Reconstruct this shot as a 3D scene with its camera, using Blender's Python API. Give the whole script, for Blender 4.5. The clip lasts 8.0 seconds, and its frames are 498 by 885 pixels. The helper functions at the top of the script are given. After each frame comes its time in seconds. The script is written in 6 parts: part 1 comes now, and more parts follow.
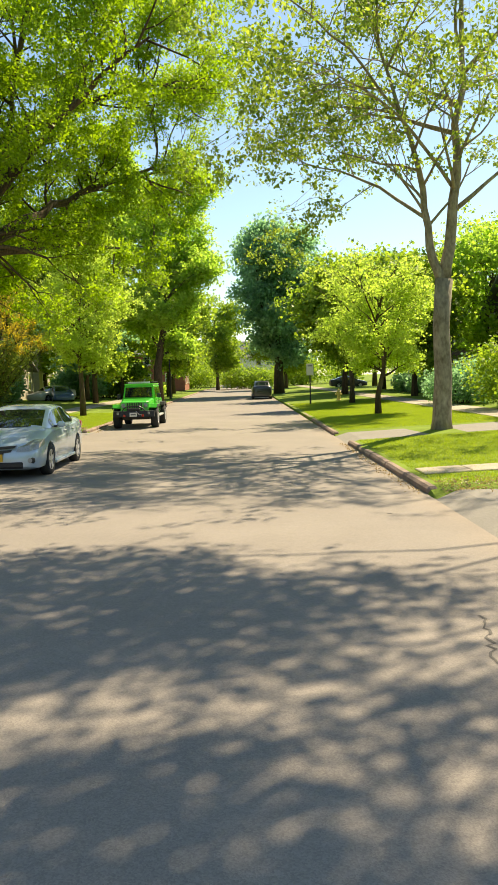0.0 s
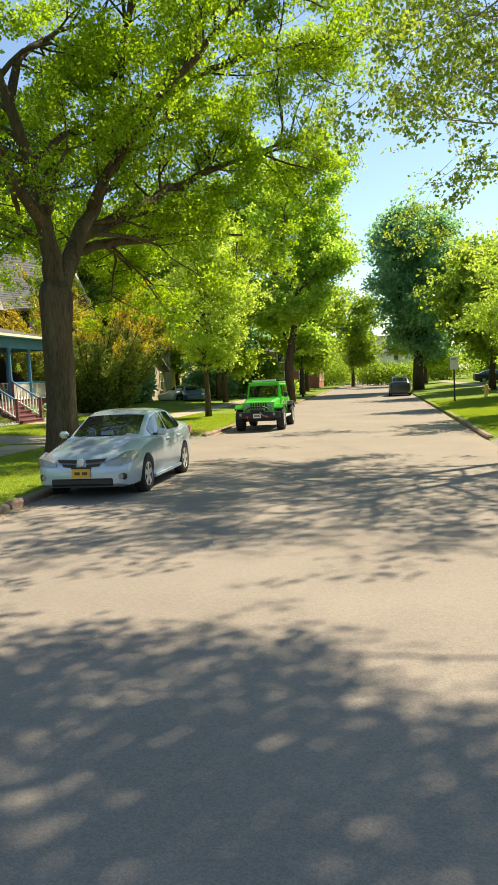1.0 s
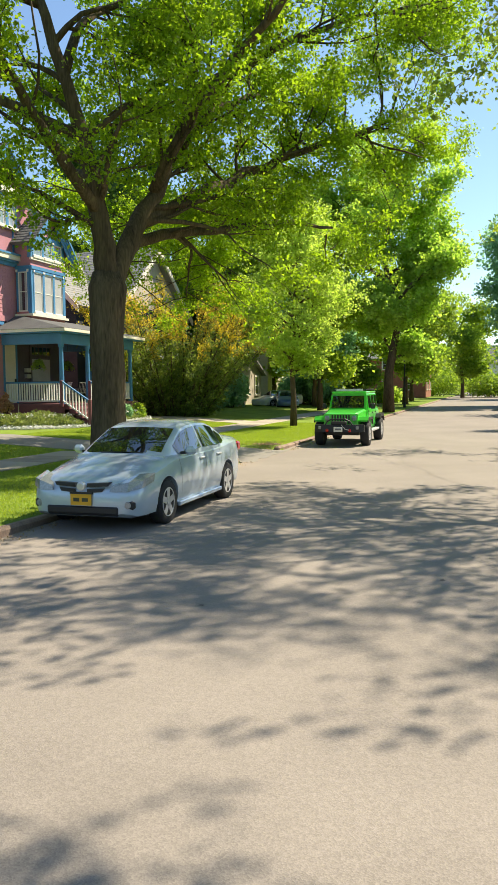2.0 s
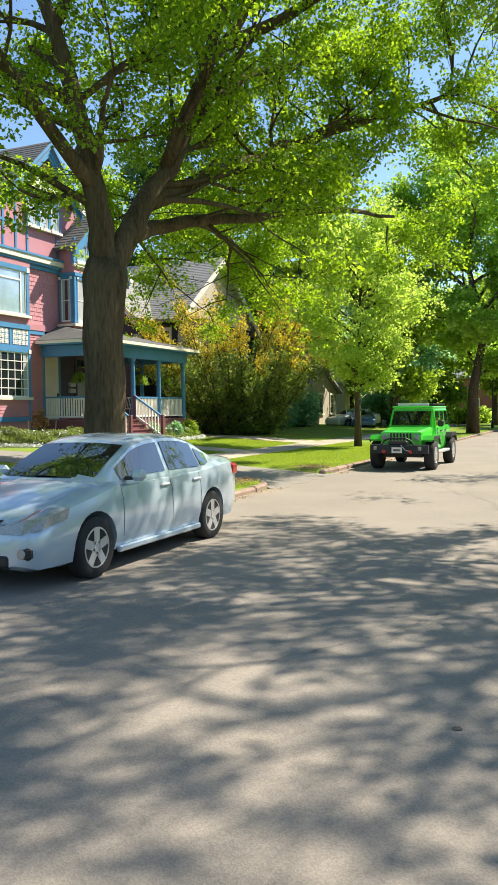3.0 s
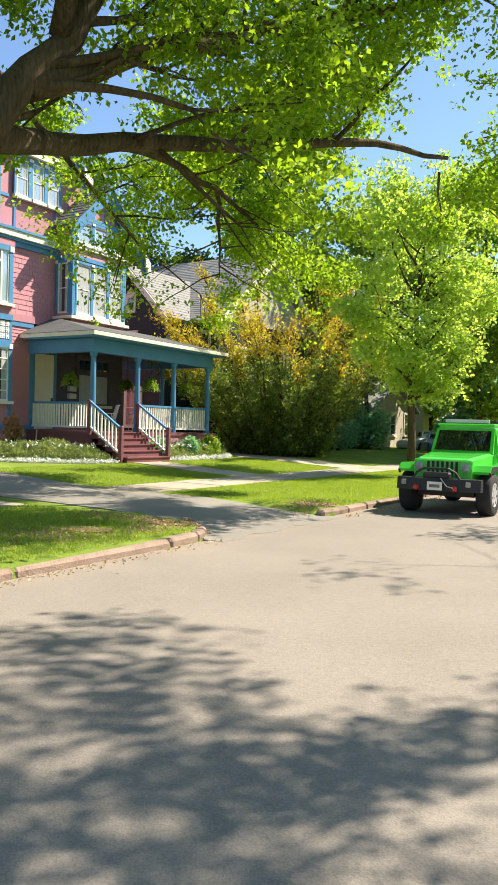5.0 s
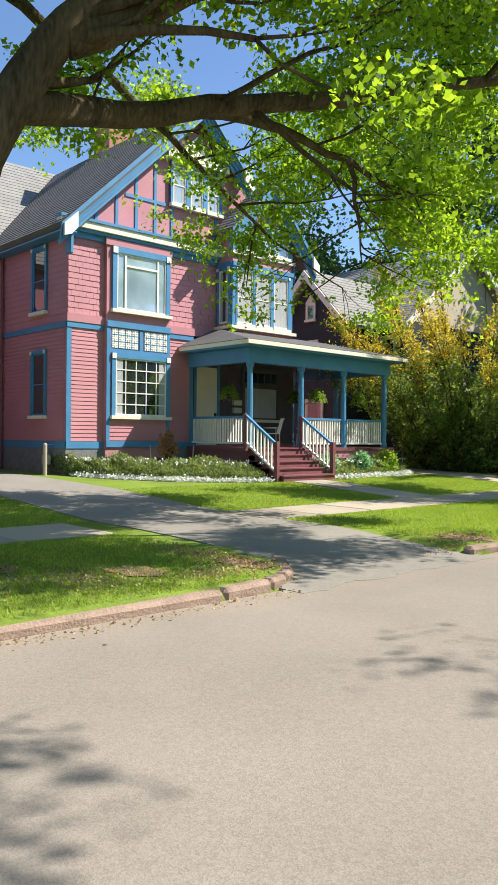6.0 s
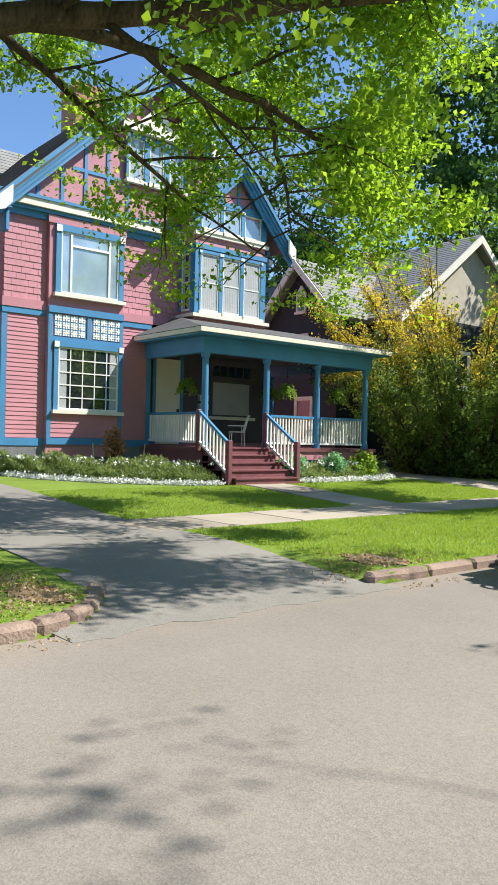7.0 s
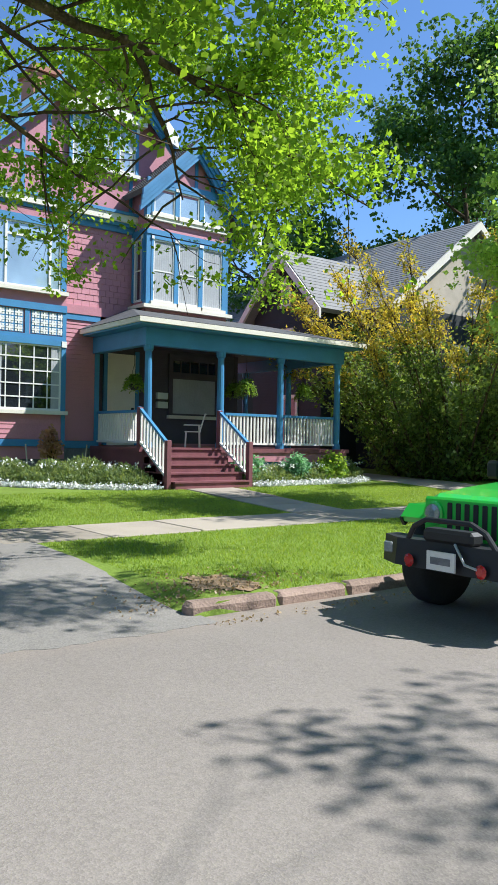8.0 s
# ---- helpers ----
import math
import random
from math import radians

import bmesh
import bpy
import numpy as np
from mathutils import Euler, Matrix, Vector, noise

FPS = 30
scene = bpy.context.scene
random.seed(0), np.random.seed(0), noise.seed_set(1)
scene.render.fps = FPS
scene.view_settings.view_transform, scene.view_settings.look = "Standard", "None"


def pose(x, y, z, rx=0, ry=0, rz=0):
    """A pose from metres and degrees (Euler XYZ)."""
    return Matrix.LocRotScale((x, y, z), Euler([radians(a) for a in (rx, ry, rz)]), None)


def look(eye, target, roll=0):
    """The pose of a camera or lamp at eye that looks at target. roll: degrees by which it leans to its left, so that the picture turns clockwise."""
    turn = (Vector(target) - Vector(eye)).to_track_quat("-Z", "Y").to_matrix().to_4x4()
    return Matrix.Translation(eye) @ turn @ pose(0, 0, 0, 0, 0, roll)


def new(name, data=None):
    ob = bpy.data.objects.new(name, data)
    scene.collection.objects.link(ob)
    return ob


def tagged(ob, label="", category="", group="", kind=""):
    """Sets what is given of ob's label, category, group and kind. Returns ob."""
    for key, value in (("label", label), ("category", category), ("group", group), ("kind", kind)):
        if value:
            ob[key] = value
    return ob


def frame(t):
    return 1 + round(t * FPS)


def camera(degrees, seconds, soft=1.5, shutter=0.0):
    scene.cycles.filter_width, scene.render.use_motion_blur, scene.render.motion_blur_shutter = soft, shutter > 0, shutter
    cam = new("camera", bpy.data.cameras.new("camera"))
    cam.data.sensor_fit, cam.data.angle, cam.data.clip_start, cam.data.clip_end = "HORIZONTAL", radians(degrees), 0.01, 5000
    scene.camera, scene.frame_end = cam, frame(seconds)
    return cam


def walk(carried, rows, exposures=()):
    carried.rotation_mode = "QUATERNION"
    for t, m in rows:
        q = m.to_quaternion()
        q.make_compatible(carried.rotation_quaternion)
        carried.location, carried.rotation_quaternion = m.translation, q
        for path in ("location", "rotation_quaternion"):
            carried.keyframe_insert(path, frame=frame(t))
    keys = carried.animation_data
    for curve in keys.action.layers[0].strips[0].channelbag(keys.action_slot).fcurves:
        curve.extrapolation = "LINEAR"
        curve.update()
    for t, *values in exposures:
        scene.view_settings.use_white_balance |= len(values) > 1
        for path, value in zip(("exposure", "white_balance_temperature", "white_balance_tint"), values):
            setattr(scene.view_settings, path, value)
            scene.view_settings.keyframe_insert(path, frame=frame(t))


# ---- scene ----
cam = camera(35.9, 8.0)
PATH = [
    (0, (-0.467, 1.103, 1.9), (-0.451, 3.096, 1.731), -1.6),
    (0.5, (-0.462, 2.581, 1.889), (-0.631, 4.567, 1.721), -2.3),
    (1, (-0.42, 4.07, 1.892), (-0.756, 6.035, 1.728), -2.6),
    (1.5, (-0.246, 5.412, 1.971), (-0.752, 7.34, 1.808), -2.0),
    (1.7, (-0.162, 6.014, 1.976), (-0.707, 7.932, 1.819), -1.3),
    (2.8, (0.146, 9.825, 1.771), (-0.633, 11.665, 1.671), -0.4),
    (3, (0.154, 10.612, 1.720), (-0.667, 12.434, 1.632), -0.4),
    (3.5, (0.135, 12.427, 1.605), (-0.723, 14.232, 1.531), -0.0),
    (4, (0.128, 14.052, 1.580), (-0.71, 15.867, 1.516), 0.9),
    (4.2, (0.118, 14.658, 1.571), (-0.712, 16.476, 1.510), 1.3),
    (5.3, (-0.391, 18.043, 1.557), (-1.586, 19.647, 1.526), 1.2),
    (5.5, (-0.379, 18.567, 1.570), (-1.688, 20.079, 1.541), 0.9),
    (6, (-0.492, 20.116, 1.608), (-1.966, 21.468, 1.595), 0.6),
    (6.5, (-0.654, 21.694, 1.593), (-2.17, 22.999, 1.578), 0.8),
    (7, (-0.731, 23.185, 1.565), (-2.26, 24.473, 1.554), 1.3),
    (7.5, (-0.745, 24.573, 1.564), (-2.301, 25.83, 1.555), 1.2),
    (8, (-0.722, 26.011, 1.528), (-2.309, 27.229, 1.523), 1.0),
]
EXPOSURES = [(0, 0.88, 8600, 6), (1.6, 0.85, 7700, 7), (3, 0.98, 7000, 7), (4.2, 1.15, 7300, 7), (5.5, 0.9, 6750, 10), (6.5, 0.74, 6350, 9), (7, 0.72, 6150, 9), (8, 0.62, 5700, 9)]   # stops, white balance
walk(cam, [(t, look(eye, target, roll)) for t, eye, target, roll in PATH], EXPOSURES)

# ---- light ----
SUN_AZ, SUN_EL = 52.0, 49.0   # degrees: azimuth from +x towards +y, height over the horizon
sun_way = Vector((math.cos(radians(SUN_EL)) * math.cos(radians(SUN_AZ)), math.cos(radians(SUN_EL)) * math.sin(radians(SUN_AZ)), math.sin(radians(SUN_EL))))
sun = new("sun", bpy.data.lights.new("sun", "SUN"))
sun.data.energy, sun.data.angle, sun.data.color = 5.0, radians(0.53), (1.0, 0.93, 0.82)
sun.matrix_world = look(sun_way * 60, (0, 0, 0))
world = bpy.data.worlds.new("sky")
scene.world = world
world.use_nodes = True
wn = world.node_tree.nodes
sky = wn.new("ShaderNodeTexSky")
sky.sky_type, sky.sun_disc = "NISHITA", False
sky.sun_elevation, sky.sun_rotation = radians(SUN_EL), radians(90.0 - SUN_AZ)
sky.air_density, sky.dust_density, sky.ozone_density = 1.0, 0.3, 6.0
world.node_tree.links.new(sky.outputs["Color"], wn["Background"].inputs["Color"])
wn["Background"].inputs["Strength"].default_value = 0.12

# ---- materials ----
def hexcol(h):
    c = [int(h[i:i + 2], 16) / 255 for i in (0, 2, 4)]
    return tuple(x / 12.92 if x <= 0.04045 else ((x + 0.055) / 1.055) ** 2.4 for x in c)


def surface(name, color, rough=0.7, vary=0.25, scale=3.0, fine=60.0, bump=0.15, metal=0.0, second=None, rand=0.0, spec=0.5, coat=0.0, stretch=1.0):
    """A painted or mineral surface: large stains, fine grain, bump, and a random shade for each object."""
    m = bpy.data.materials.new(name)
    m.use_nodes = True
    nt = m.node_tree
    b = nt.nodes["Principled BSDF"]
    co = nt.nodes.new("ShaderNodeTexCoord")
    big = nt.nodes.new("ShaderNodeTexNoise")
    big.inputs["Scale"].default_value, big.inputs["Detail"].default_value = scale, 5
    small = nt.nodes.new("ShaderNodeTexNoise")
    small.inputs["Scale"].default_value, small.inputs["Detail"].default_value = fine, 3
    geo = nt.nodes.new("ShaderNodeNewGeometry")
    pull = nt.nodes.new("ShaderNodeVectorMath")
    pull.operation = "MULTIPLY"
    pull.inputs[1].default_value = (1, 1, stretch)
    nt.links.new(geo.outputs["Position"], pull.inputs[0])
    for n in (big, small):
        nt.links.new(pull.outputs[0], n.inputs["Vector"])
    ramp = nt.nodes.new("ShaderNodeValToRGB")
    dark = tuple(c * (1 - vary) for c in color)
    light = second or tuple(min(1, c * (1 + vary)) for c in color)
    ramp.color_ramp.elements[0].color, ramp.color_ramp.elements[1].color = (*dark, 1), (*light, 1)
    ramp.color_ramp.elements[0].position, ramp.color_ramp.elements[1].position = 0.3, 0.7
    mix = nt.nodes.new("ShaderNodeMath")
    mix.operation = "MULTIPLY_ADD"
    mix.inputs[1].default_value, mix.inputs[2].default_value = 0.45, 0.0
    nt.links.new(small.outputs["Fac"], mix.inputs[0])
    add = nt.nodes.new("ShaderNodeMath")
    add.operation = "MULTIPLY_ADD"
    add.inputs[1].default_value = 0.55
    nt.links.new(big.outputs["Fac"], add.inputs[0])
    nt.links.new(mix.outputs[0], add.inputs[2])
    last = add.outputs[0]
    if rand:
        info = nt.nodes.new("ShaderNodeObjectInfo")
        r = nt.nodes.new("ShaderNodeMath")
        r.operation = "MULTIPLY_ADD"
        r.inputs[1].default_value = rand
        nt.links.new(info.outputs["Random"], r.inputs[0])
        nt.links.new(last, r.inputs[2])
        r2 = nt.nodes.new("ShaderNodeMath")
        r2.operation = "SUBTRACT"
        r2.inputs[1].default_value = rand / 2
        nt.links.new(r.outputs[0], r2.inputs[0])
        last = r2.outputs[0]
    nt.links.new(last, ramp.inputs["Fac"])
    nt.links.new(ramp.outputs["Color"], b.inputs["Base Color"])
    b.inputs["Roughness"].default_value, b.inputs["Metallic"].default_value = rough, metal
    b.inputs["Specular IOR Level"].default_value = spec
    b.inputs["Coat Weight"].default_value = coat
    if bump:
        bp = nt.nodes.new("ShaderNodeBump")
        bp.inputs["Strength"].default_value, bp.inputs["Distance"].default_value = bump, 0.02
        nt.links.new(small.outputs["Fac"], bp.inputs["Height"])
        nt.links.new(bp.outputs["Normal"], b.inputs["Normal"])
    return m


def asphalt(name, color, dust, near, far, speck=0.24, grain=85.0):
    """Worn asphalt: pale and dark stone chips, patches, and dust that gathers beside the kerbs."""
    m = bpy.data.materials.new(name)
    m.use_nodes = True
    nt = m.node_tree
    b = nt.nodes["Principled BSDF"]
    link = nt.links.new

    def node(kind, **values):
        n = nt.nodes.new(kind)
        for k, v in values.items():
            n.inputs[k].default_value = v
        return n

    def sums(op, a, c, d=None):
        n = nt.nodes.new("ShaderNodeMath")
        n.operation = op
        for i, v in enumerate((a, c) if d is None else (a, c, d)):
            if isinstance(v, (int, float)):
                n.inputs[i].default_value = v
            else:
                link(v, n.inputs[i])
        return n.outputs[0]
    pos = nt.nodes.new("ShaderNodeNewGeometry").outputs["Position"]
    chips = node("ShaderNodeTexVoronoi", Scale=grain)
    fleck = node("ShaderNodeTexNoise", Scale=28.0, Detail=4.0)
    patchy = node("ShaderNodeTexNoise", Scale=0.45, Detail=5.0, Roughness=0.6)
    for n in (chips, fleck, patchy):
        link(pos, n.inputs["Vector"])
    chip = nt.nodes.new("ShaderNodeSeparateColor")
    link(chips.outputs["Color"], chip.inputs[0])
    # brightness: chips, flecks and broad wear about 1
    k = sums("MULTIPLY_ADD", chip.outputs[0], speck * 2, 1.0 - speck)
    k = sums("MULTIPLY_ADD", fleck.outputs["Fac"], 0.3, sums("SUBTRACT", k, 0.15))
    k = sums("MULTIPLY_ADD", patchy.outputs["Fac"], 0.5, sums("SUBTRACT", k, 0.25))
    xyz = nt.nodes.new("ShaderNodeSeparateXYZ")
    link(pos, xyz.inputs[0])
    away = sums("ABSOLUTE", sums("ADD", xyz.outputs[0], 1.9), 0)
    edge = nt.nodes.new("ShaderNodeMapRange")
    link(sums("MULTIPLY_ADD", patchy.outputs["Fac"], 0.9, sums("SUBTRACT", away, 0.45)), edge.inputs[0])
    edge.inputs[1].default_value, edge.inputs[2].default_value = near, far
    edge.inputs[4].default_value = 0.45
    mix = nt.nodes.new("ShaderNodeMix")
    mix.data_type = "RGBA"
    link(edge.outputs[0], mix.inputs[0])
    mix.inputs[6].default_value, mix.inputs[7].default_value = (*color, 1), (*dust, 1)
    scale = nt.nodes.new("ShaderNodeVectorMath")
    scale.operation = "SCALE"
    link(mix.outputs[2], scale.inputs[0])
    link(k, scale.inputs["Scale"])
    link(scale.outputs[0], b.inputs["Base Color"])
    b.inputs["Roughness"].default_value, b.inputs["Specular IOR Level"].default_value = 0.9, 0.25
    bump = nt.nodes.new("ShaderNodeBump")
    bump.inputs["Strength"].default_value, bump.inputs["Distance"].default_value = 0.3, 0.004
    link(sums("ADD", chips.outputs["Distance"], fleck.outputs["Fac"]), bump.inputs["Height"])
    link(bump.outputs["Normal"], b.inputs["Normal"])
    return m


def leafy(name, dark, light, glow=0.5, through_=(2.3, 2.0, 0.9)):
    """Leaves: a shade for each leaf, light passing through."""
    m = bpy.data.materials.new(name)
    m.use_nodes = True
    nt = m.node_tree
    b = nt.nodes["Principled BSDF"]
    geo = nt.nodes.new("ShaderNodeNewGeometry")
    big = nt.nodes.new("ShaderNodeTexNoise")
    big.inputs["Scale"].default_value = 0.7
    nt.links.new(geo.outputs["Position"], big.inputs["Vector"])
    f = nt.nodes.new("ShaderNodeMath")
    f.operation = "MULTIPLY_ADD"
    f.inputs[1].default_value = 0.55
    nt.links.new(geo.outputs["Random Per Island"], f.inputs[0])
    g = nt.nodes.new("ShaderNodeMath")
    g.operation = "MULTIPLY"
    g.inputs[1].default_value = 0.45
    nt.links.new(big.outputs["Fac"], g.inputs[0])
    nt.links.new(g.outputs[0], f.inputs[2])
    ramp = nt.nodes.new("ShaderNodeValToRGB")
    ramp.color_ramp.elements[0].color, ramp.color_ramp.elements[1].color = (*dark, 1), (*light, 1)
    ramp.color_ramp.elements[0].position, ramp.color_ramp.elements[1].position = 0.2, 0.85
    nt.links.new(f.outputs[0], ramp.inputs["Fac"])
    nt.links.new(ramp.outputs["Color"], b.inputs["Base Color"])
    b.inputs["Roughness"].default_value, b.inputs["Specular IOR Level"].default_value = 0.5, 0.35
    tr = nt.nodes.new("ShaderNodeBsdfTranslucent")
    warm = nt.nodes.new("ShaderNodeMix")
    warm.data_type, warm.blend_type = "RGBA", "MULTIPLY"
    warm.inputs[0].default_value = 1.0
    warm.inputs[7].default_value = (*through_, 1)
    nt.links.new(ramp.outputs["Color"], warm.inputs[6])
    nt.links.new(warm.outputs[2], tr.inputs["Color"])
    mx = nt.nodes.new("ShaderNodeMixShader")
    mx.inputs[0].default_value = glow
    nt.links.new(b.outputs[0], mx.inputs[1])
    nt.links.new(tr.outputs[0], mx.inputs[2])
    nt.links.new(mx.outputs[0], nt.nodes["Material Output"].inputs["Surface"])
    return m


def glass(name, tint=(0.02, 0.025, 0.03), rough=0.03):
    m = surface(name, tint, rough=rough, vary=0.4, scale=1.2, bump=0.0, spec=0.9, coat=0.6)
    m.node_tree.nodes["Principled BSDF"].inputs["IOR"].default_value = 1.8
    return m


M = {
    "asphalt": asphalt("asphalt", (0.262, 0.23, 0.2), (0.34, 0.255, 0.18), 3.7, 4.7, 0.14, 120),
    "drive": asphalt("driveway_asphalt", (0.255, 0.235, 0.208), (0.34, 0.26, 0.18), 90.0, 91.0, 0.2, 110),
    "crack": surface("tar", (0.1, 0.09, 0.08), 0.9, 0.3),
    "litter": leafy("dry_leaf_litter", (0.26, 0.19, 0.12), (0.46, 0.36, 0.23), 0.2),
    "concrete": surface("concrete", (0.36, 0.31, 0.245), 0.9, 0.2, 1.5, 50, 0.3, rand=0.5, spec=0.3),
    "kerbstone": surface("kerb_stone", (0.29, 0.21, 0.165), 0.9, 0.35, 4.0, 40, 0.6, rand=0.15, spec=0.3),
    "soil": surface("lawn_soil", (0.17, 0.24, 0.04), 1.0, 0.35, 0.9, 30, 0.6, spec=0.1),
    "earth": surface("bare_earth", (0.33, 0.23, 0.14), 1.0, 0.3, 2.0, 30, 0.6, spec=0.1),
    "red": surface("red_clapboard_paint", (0.5, 0.215, 0.255), 0.65, 0.14, 1.2, 30, 0.1),
    "redlight": surface("red_panel_paint", (0.5, 0.215, 0.26), 0.65, 0.12, 1.2, 30, 0.1),
    "maroon": surface("maroon_stair_paint", (0.2, 0.07, 0.08), 0.6, 0.25, 3, 40, 0.15),
    "blue": surface("blue_trim_paint", (0.065, 0.235, 0.45), 0.5, 0.15, 2, 40, 0.08),
    "cream": surface("cream_trim_paint", (0.78, 0.73, 0.62), 0.55, 0.1, 2, 40, 0.08),
    "white": surface("white_paint", (0.8, 0.78, 0.73), 0.5, 0.08, 2, 40, 0.05),
    # very dark purple grey for the porch wall, ceiling and window trim
    "dark_wall": surface("dark_porch_tone", (0.09, 0.075, 0.1), 0.7, 0.25, 2, 40, 0.1),
    "charcoal": surface("charcoal_siding", (0.02, 0.026, 0.03), 0.7, 0.25, 2, 40, 0.1),
    "roof": surface("grey_shingle", (0.21, 0.21, 0.2), 0.9, 0.25, 2, 25, 0.5, rand=0.9),
    "roof_main": surface("dark_grey_brown_shingle", (0.14, 0.135, 0.13), 0.9, 0.25, 2, 25, 0.5),
    "roof_light": surface("light_grey_shingle", (0.25, 0.245, 0.23), 0.9, 0.2, 2, 25, 0.5),
    "stone": surface("grey_foundation_stone", (0.2, 0.2, 0.21), 0.9, 0.3, 6, 25, 0.8),
    "brick": surface("chimney_brick", (0.32, 0.15, 0.1), 0.9, 0.3, 4, 30, 0.4, rand=0.8),
    "bark": surface("grey_brown_bark", (0.09, 0.064, 0.043), 0.95, 0.6, 3, 24, 1.0, second=(0.17, 0.125, 0.08), spec=0.15, stretch=0.16),
    "bark_pale": surface("pale_mottled_bark", (0.28, 0.21, 0.14), 0.9, 0.55, 5, 14, 0.7, second=(0.45, 0.38, 0.28), spec=0.2, stretch=0.5),
    "glass": glass("window_glass"),
    # the sky's reflection in the upper windows is put into this pane colour
    "glass_sky": glass("window_glass_sky_reflection", (0.3, 0.4, 0.5), 0.05),
    "roof_dark": surface("dark_grey_shingle", (0.1, 0.1, 0.1), 0.9, 0.3, 2, 25, 0.5),
    "curtain": surface("white_curtain", (0.4, 0.41, 0.42), 0.9, 0.15, 3, 20, 0.2),
    "leaf": leafy("maple_leaves", (0.1, 0.17, 0.02), (0.26, 0.37, 0.045), 0.66, (2.1, 2.1, 0.75)),
    "leaf_yellow": leafy("yellow_green_leaves", (0.24, 0.34, 0.08), (0.4, 0.48, 0.14), 0.62, (1.9, 1.95, 1.0)),
    "leaf_light": leafy("light_green_leaves", (0.17, 0.29, 0.06), (0.36, 0.48, 0.12), 0.62, (2.0, 2.0, 1.0)),
    "leaf_mid": leafy("green_leaves", (0.1, 0.2, 0.035), (0.26, 0.38, 0.07), 0.55),
    # dark green made paler and bluer: distance haze put into the leaf colour
    "leaf_dark": leafy("hazy_green_leaves", (0.12, 0.24, 0.14), (0.25, 0.42, 0.24), 0.58, (2.0, 2.0, 1.6)),
    "leaf_deep": leafy("deep_shade_leaves", (0.03, 0.08, 0.02), (0.09, 0.18, 0.04), 0.4),
    "leaf_gold": leafy("golden_leaves", (0.2, 0.22, 0.035), (0.5, 0.4, 0.06), 0.5),
    "leaf_olive": leafy("olive_leaves", (0.06, 0.11, 0.03), (0.2, 0.29, 0.075), 0.48),
    "leaf_sage": leafy("bed_leaves", (0.1, 0.16, 0.06), (0.27, 0.34, 0.15), 0.4),
    "leaf_plane": leafy("plane_leaves", (0.09, 0.16, 0.04), (0.24, 0.34, 0.08), 0.55),
    "grass": leafy("grass_blades", (0.17, 0.27, 0.03), (0.3, 0.4, 0.06), 0.4),
    "flower": surface("white_flowers", (0.8, 0.8, 0.76), 0.8, 0.1, 5, 30, 0.1),
    "pink": leafy("pinkish_leaves", (0.2, 0.12, 0.08), (0.4, 0.25, 0.18), 0.4),
    "silver": surface("pale_silver_blue_car_paint", (0.48, 0.58, 0.68), 0.22, 0.03, 2, 300, 0.0, metal=0.25, coat=0.8),
    "green": surface("bright_green_car_paint", (0.07, 0.66, 0.07), 0.3, 0.05, 2, 300, 0.0, coat=0.8),
    "black": surface("black_plastic", (0.02, 0.02, 0.022), 0.5, 0.25, 4, 80, 0.1),
    "tyre": surface("tyre_rubber", (0.025, 0.025, 0.026), 0.85, 0.3, 6, 60, 0.2),
    "alloy": surface("alloy_metal", (0.66, 0.66, 0.68), 0.35, 0.1, 4, 80, 0.0, metal=0.55),
    "carglass": glass("car_glass", (0.012, 0.016, 0.016), 0.02),
    "lamp_clear": surface("clear_lamp_cover", (0.3, 0.32, 0.32), 0.08, 0.3, 20, 60, 0.0, spec=0.9, coat=0.8),
    "lamp_red": surface("red_lamp_cover", (0.5, 0.02, 0.02), 0.2, 0.2, 20, 60, 0.0, coat=0.6),
    "plate_yellow": surface("yellow_plate", (0.8, 0.42, 0.03), 0.5, 0.1),
    "yellow": surface("yellow_hydrant_paint", (0.75, 0.55, 0.16), 0.6, 0.2, 8, 40, 0.1),
    "darkcar": surface("dark_grey_car_paint", (0.03, 0.035, 0.04), 0.3, 0.1, 2, 300, 0.0, coat=0.8),
    "bluecar": surface("blue_car_paint", (0.05, 0.12, 0.28), 0.3, 0.1, 2, 300, 0.0, coat=0.8),
    "whitecar": surface("white_car_paint", (0.75, 0.75, 0.75), 0.3, 0.05, 2, 300, 0.0, coat=0.8),
    "buff": surface("buff_stucco", (0.48, 0.42, 0.33), 0.85, 0.2, 2, 40, 0.2),
    "redbrick": surface("red_brick_wall", (0.36, 0.13, 0.08), 0.9, 0.25, 3, 40, 0.3),
    "brownwall": surface("brown_shingle_wall", (0.1, 0.07, 0.06), 0.85, 0.3, 3, 40, 0.3),
}


# ---- building blocks ----
def thing(name, label="", category="", group="", kind="", at=(0, 0, 0)):
    ob = new(name, None)
    ob.location = at
    return tagged(ob, label, category, group, kind)


def part(name, bm, material, parent=None, label="", smooth=False, local=False):
    me = bpy.data.meshes.new(name)
    bm.normal_update()
    if smooth:
        for f in bm.faces:
            f.smooth = True
    bm.to_mesh(me)
    bm.free()
    me.materials.append(material)
    ob = new(name, me)
    if parent is not None:
        ob.parent = parent
        w = Vector(parent.location)
        if parent.parent is not None:
            w = w + Vector(parent.parent.location)
        if not local:
            ob.location = -w
    return tagged(ob, label)


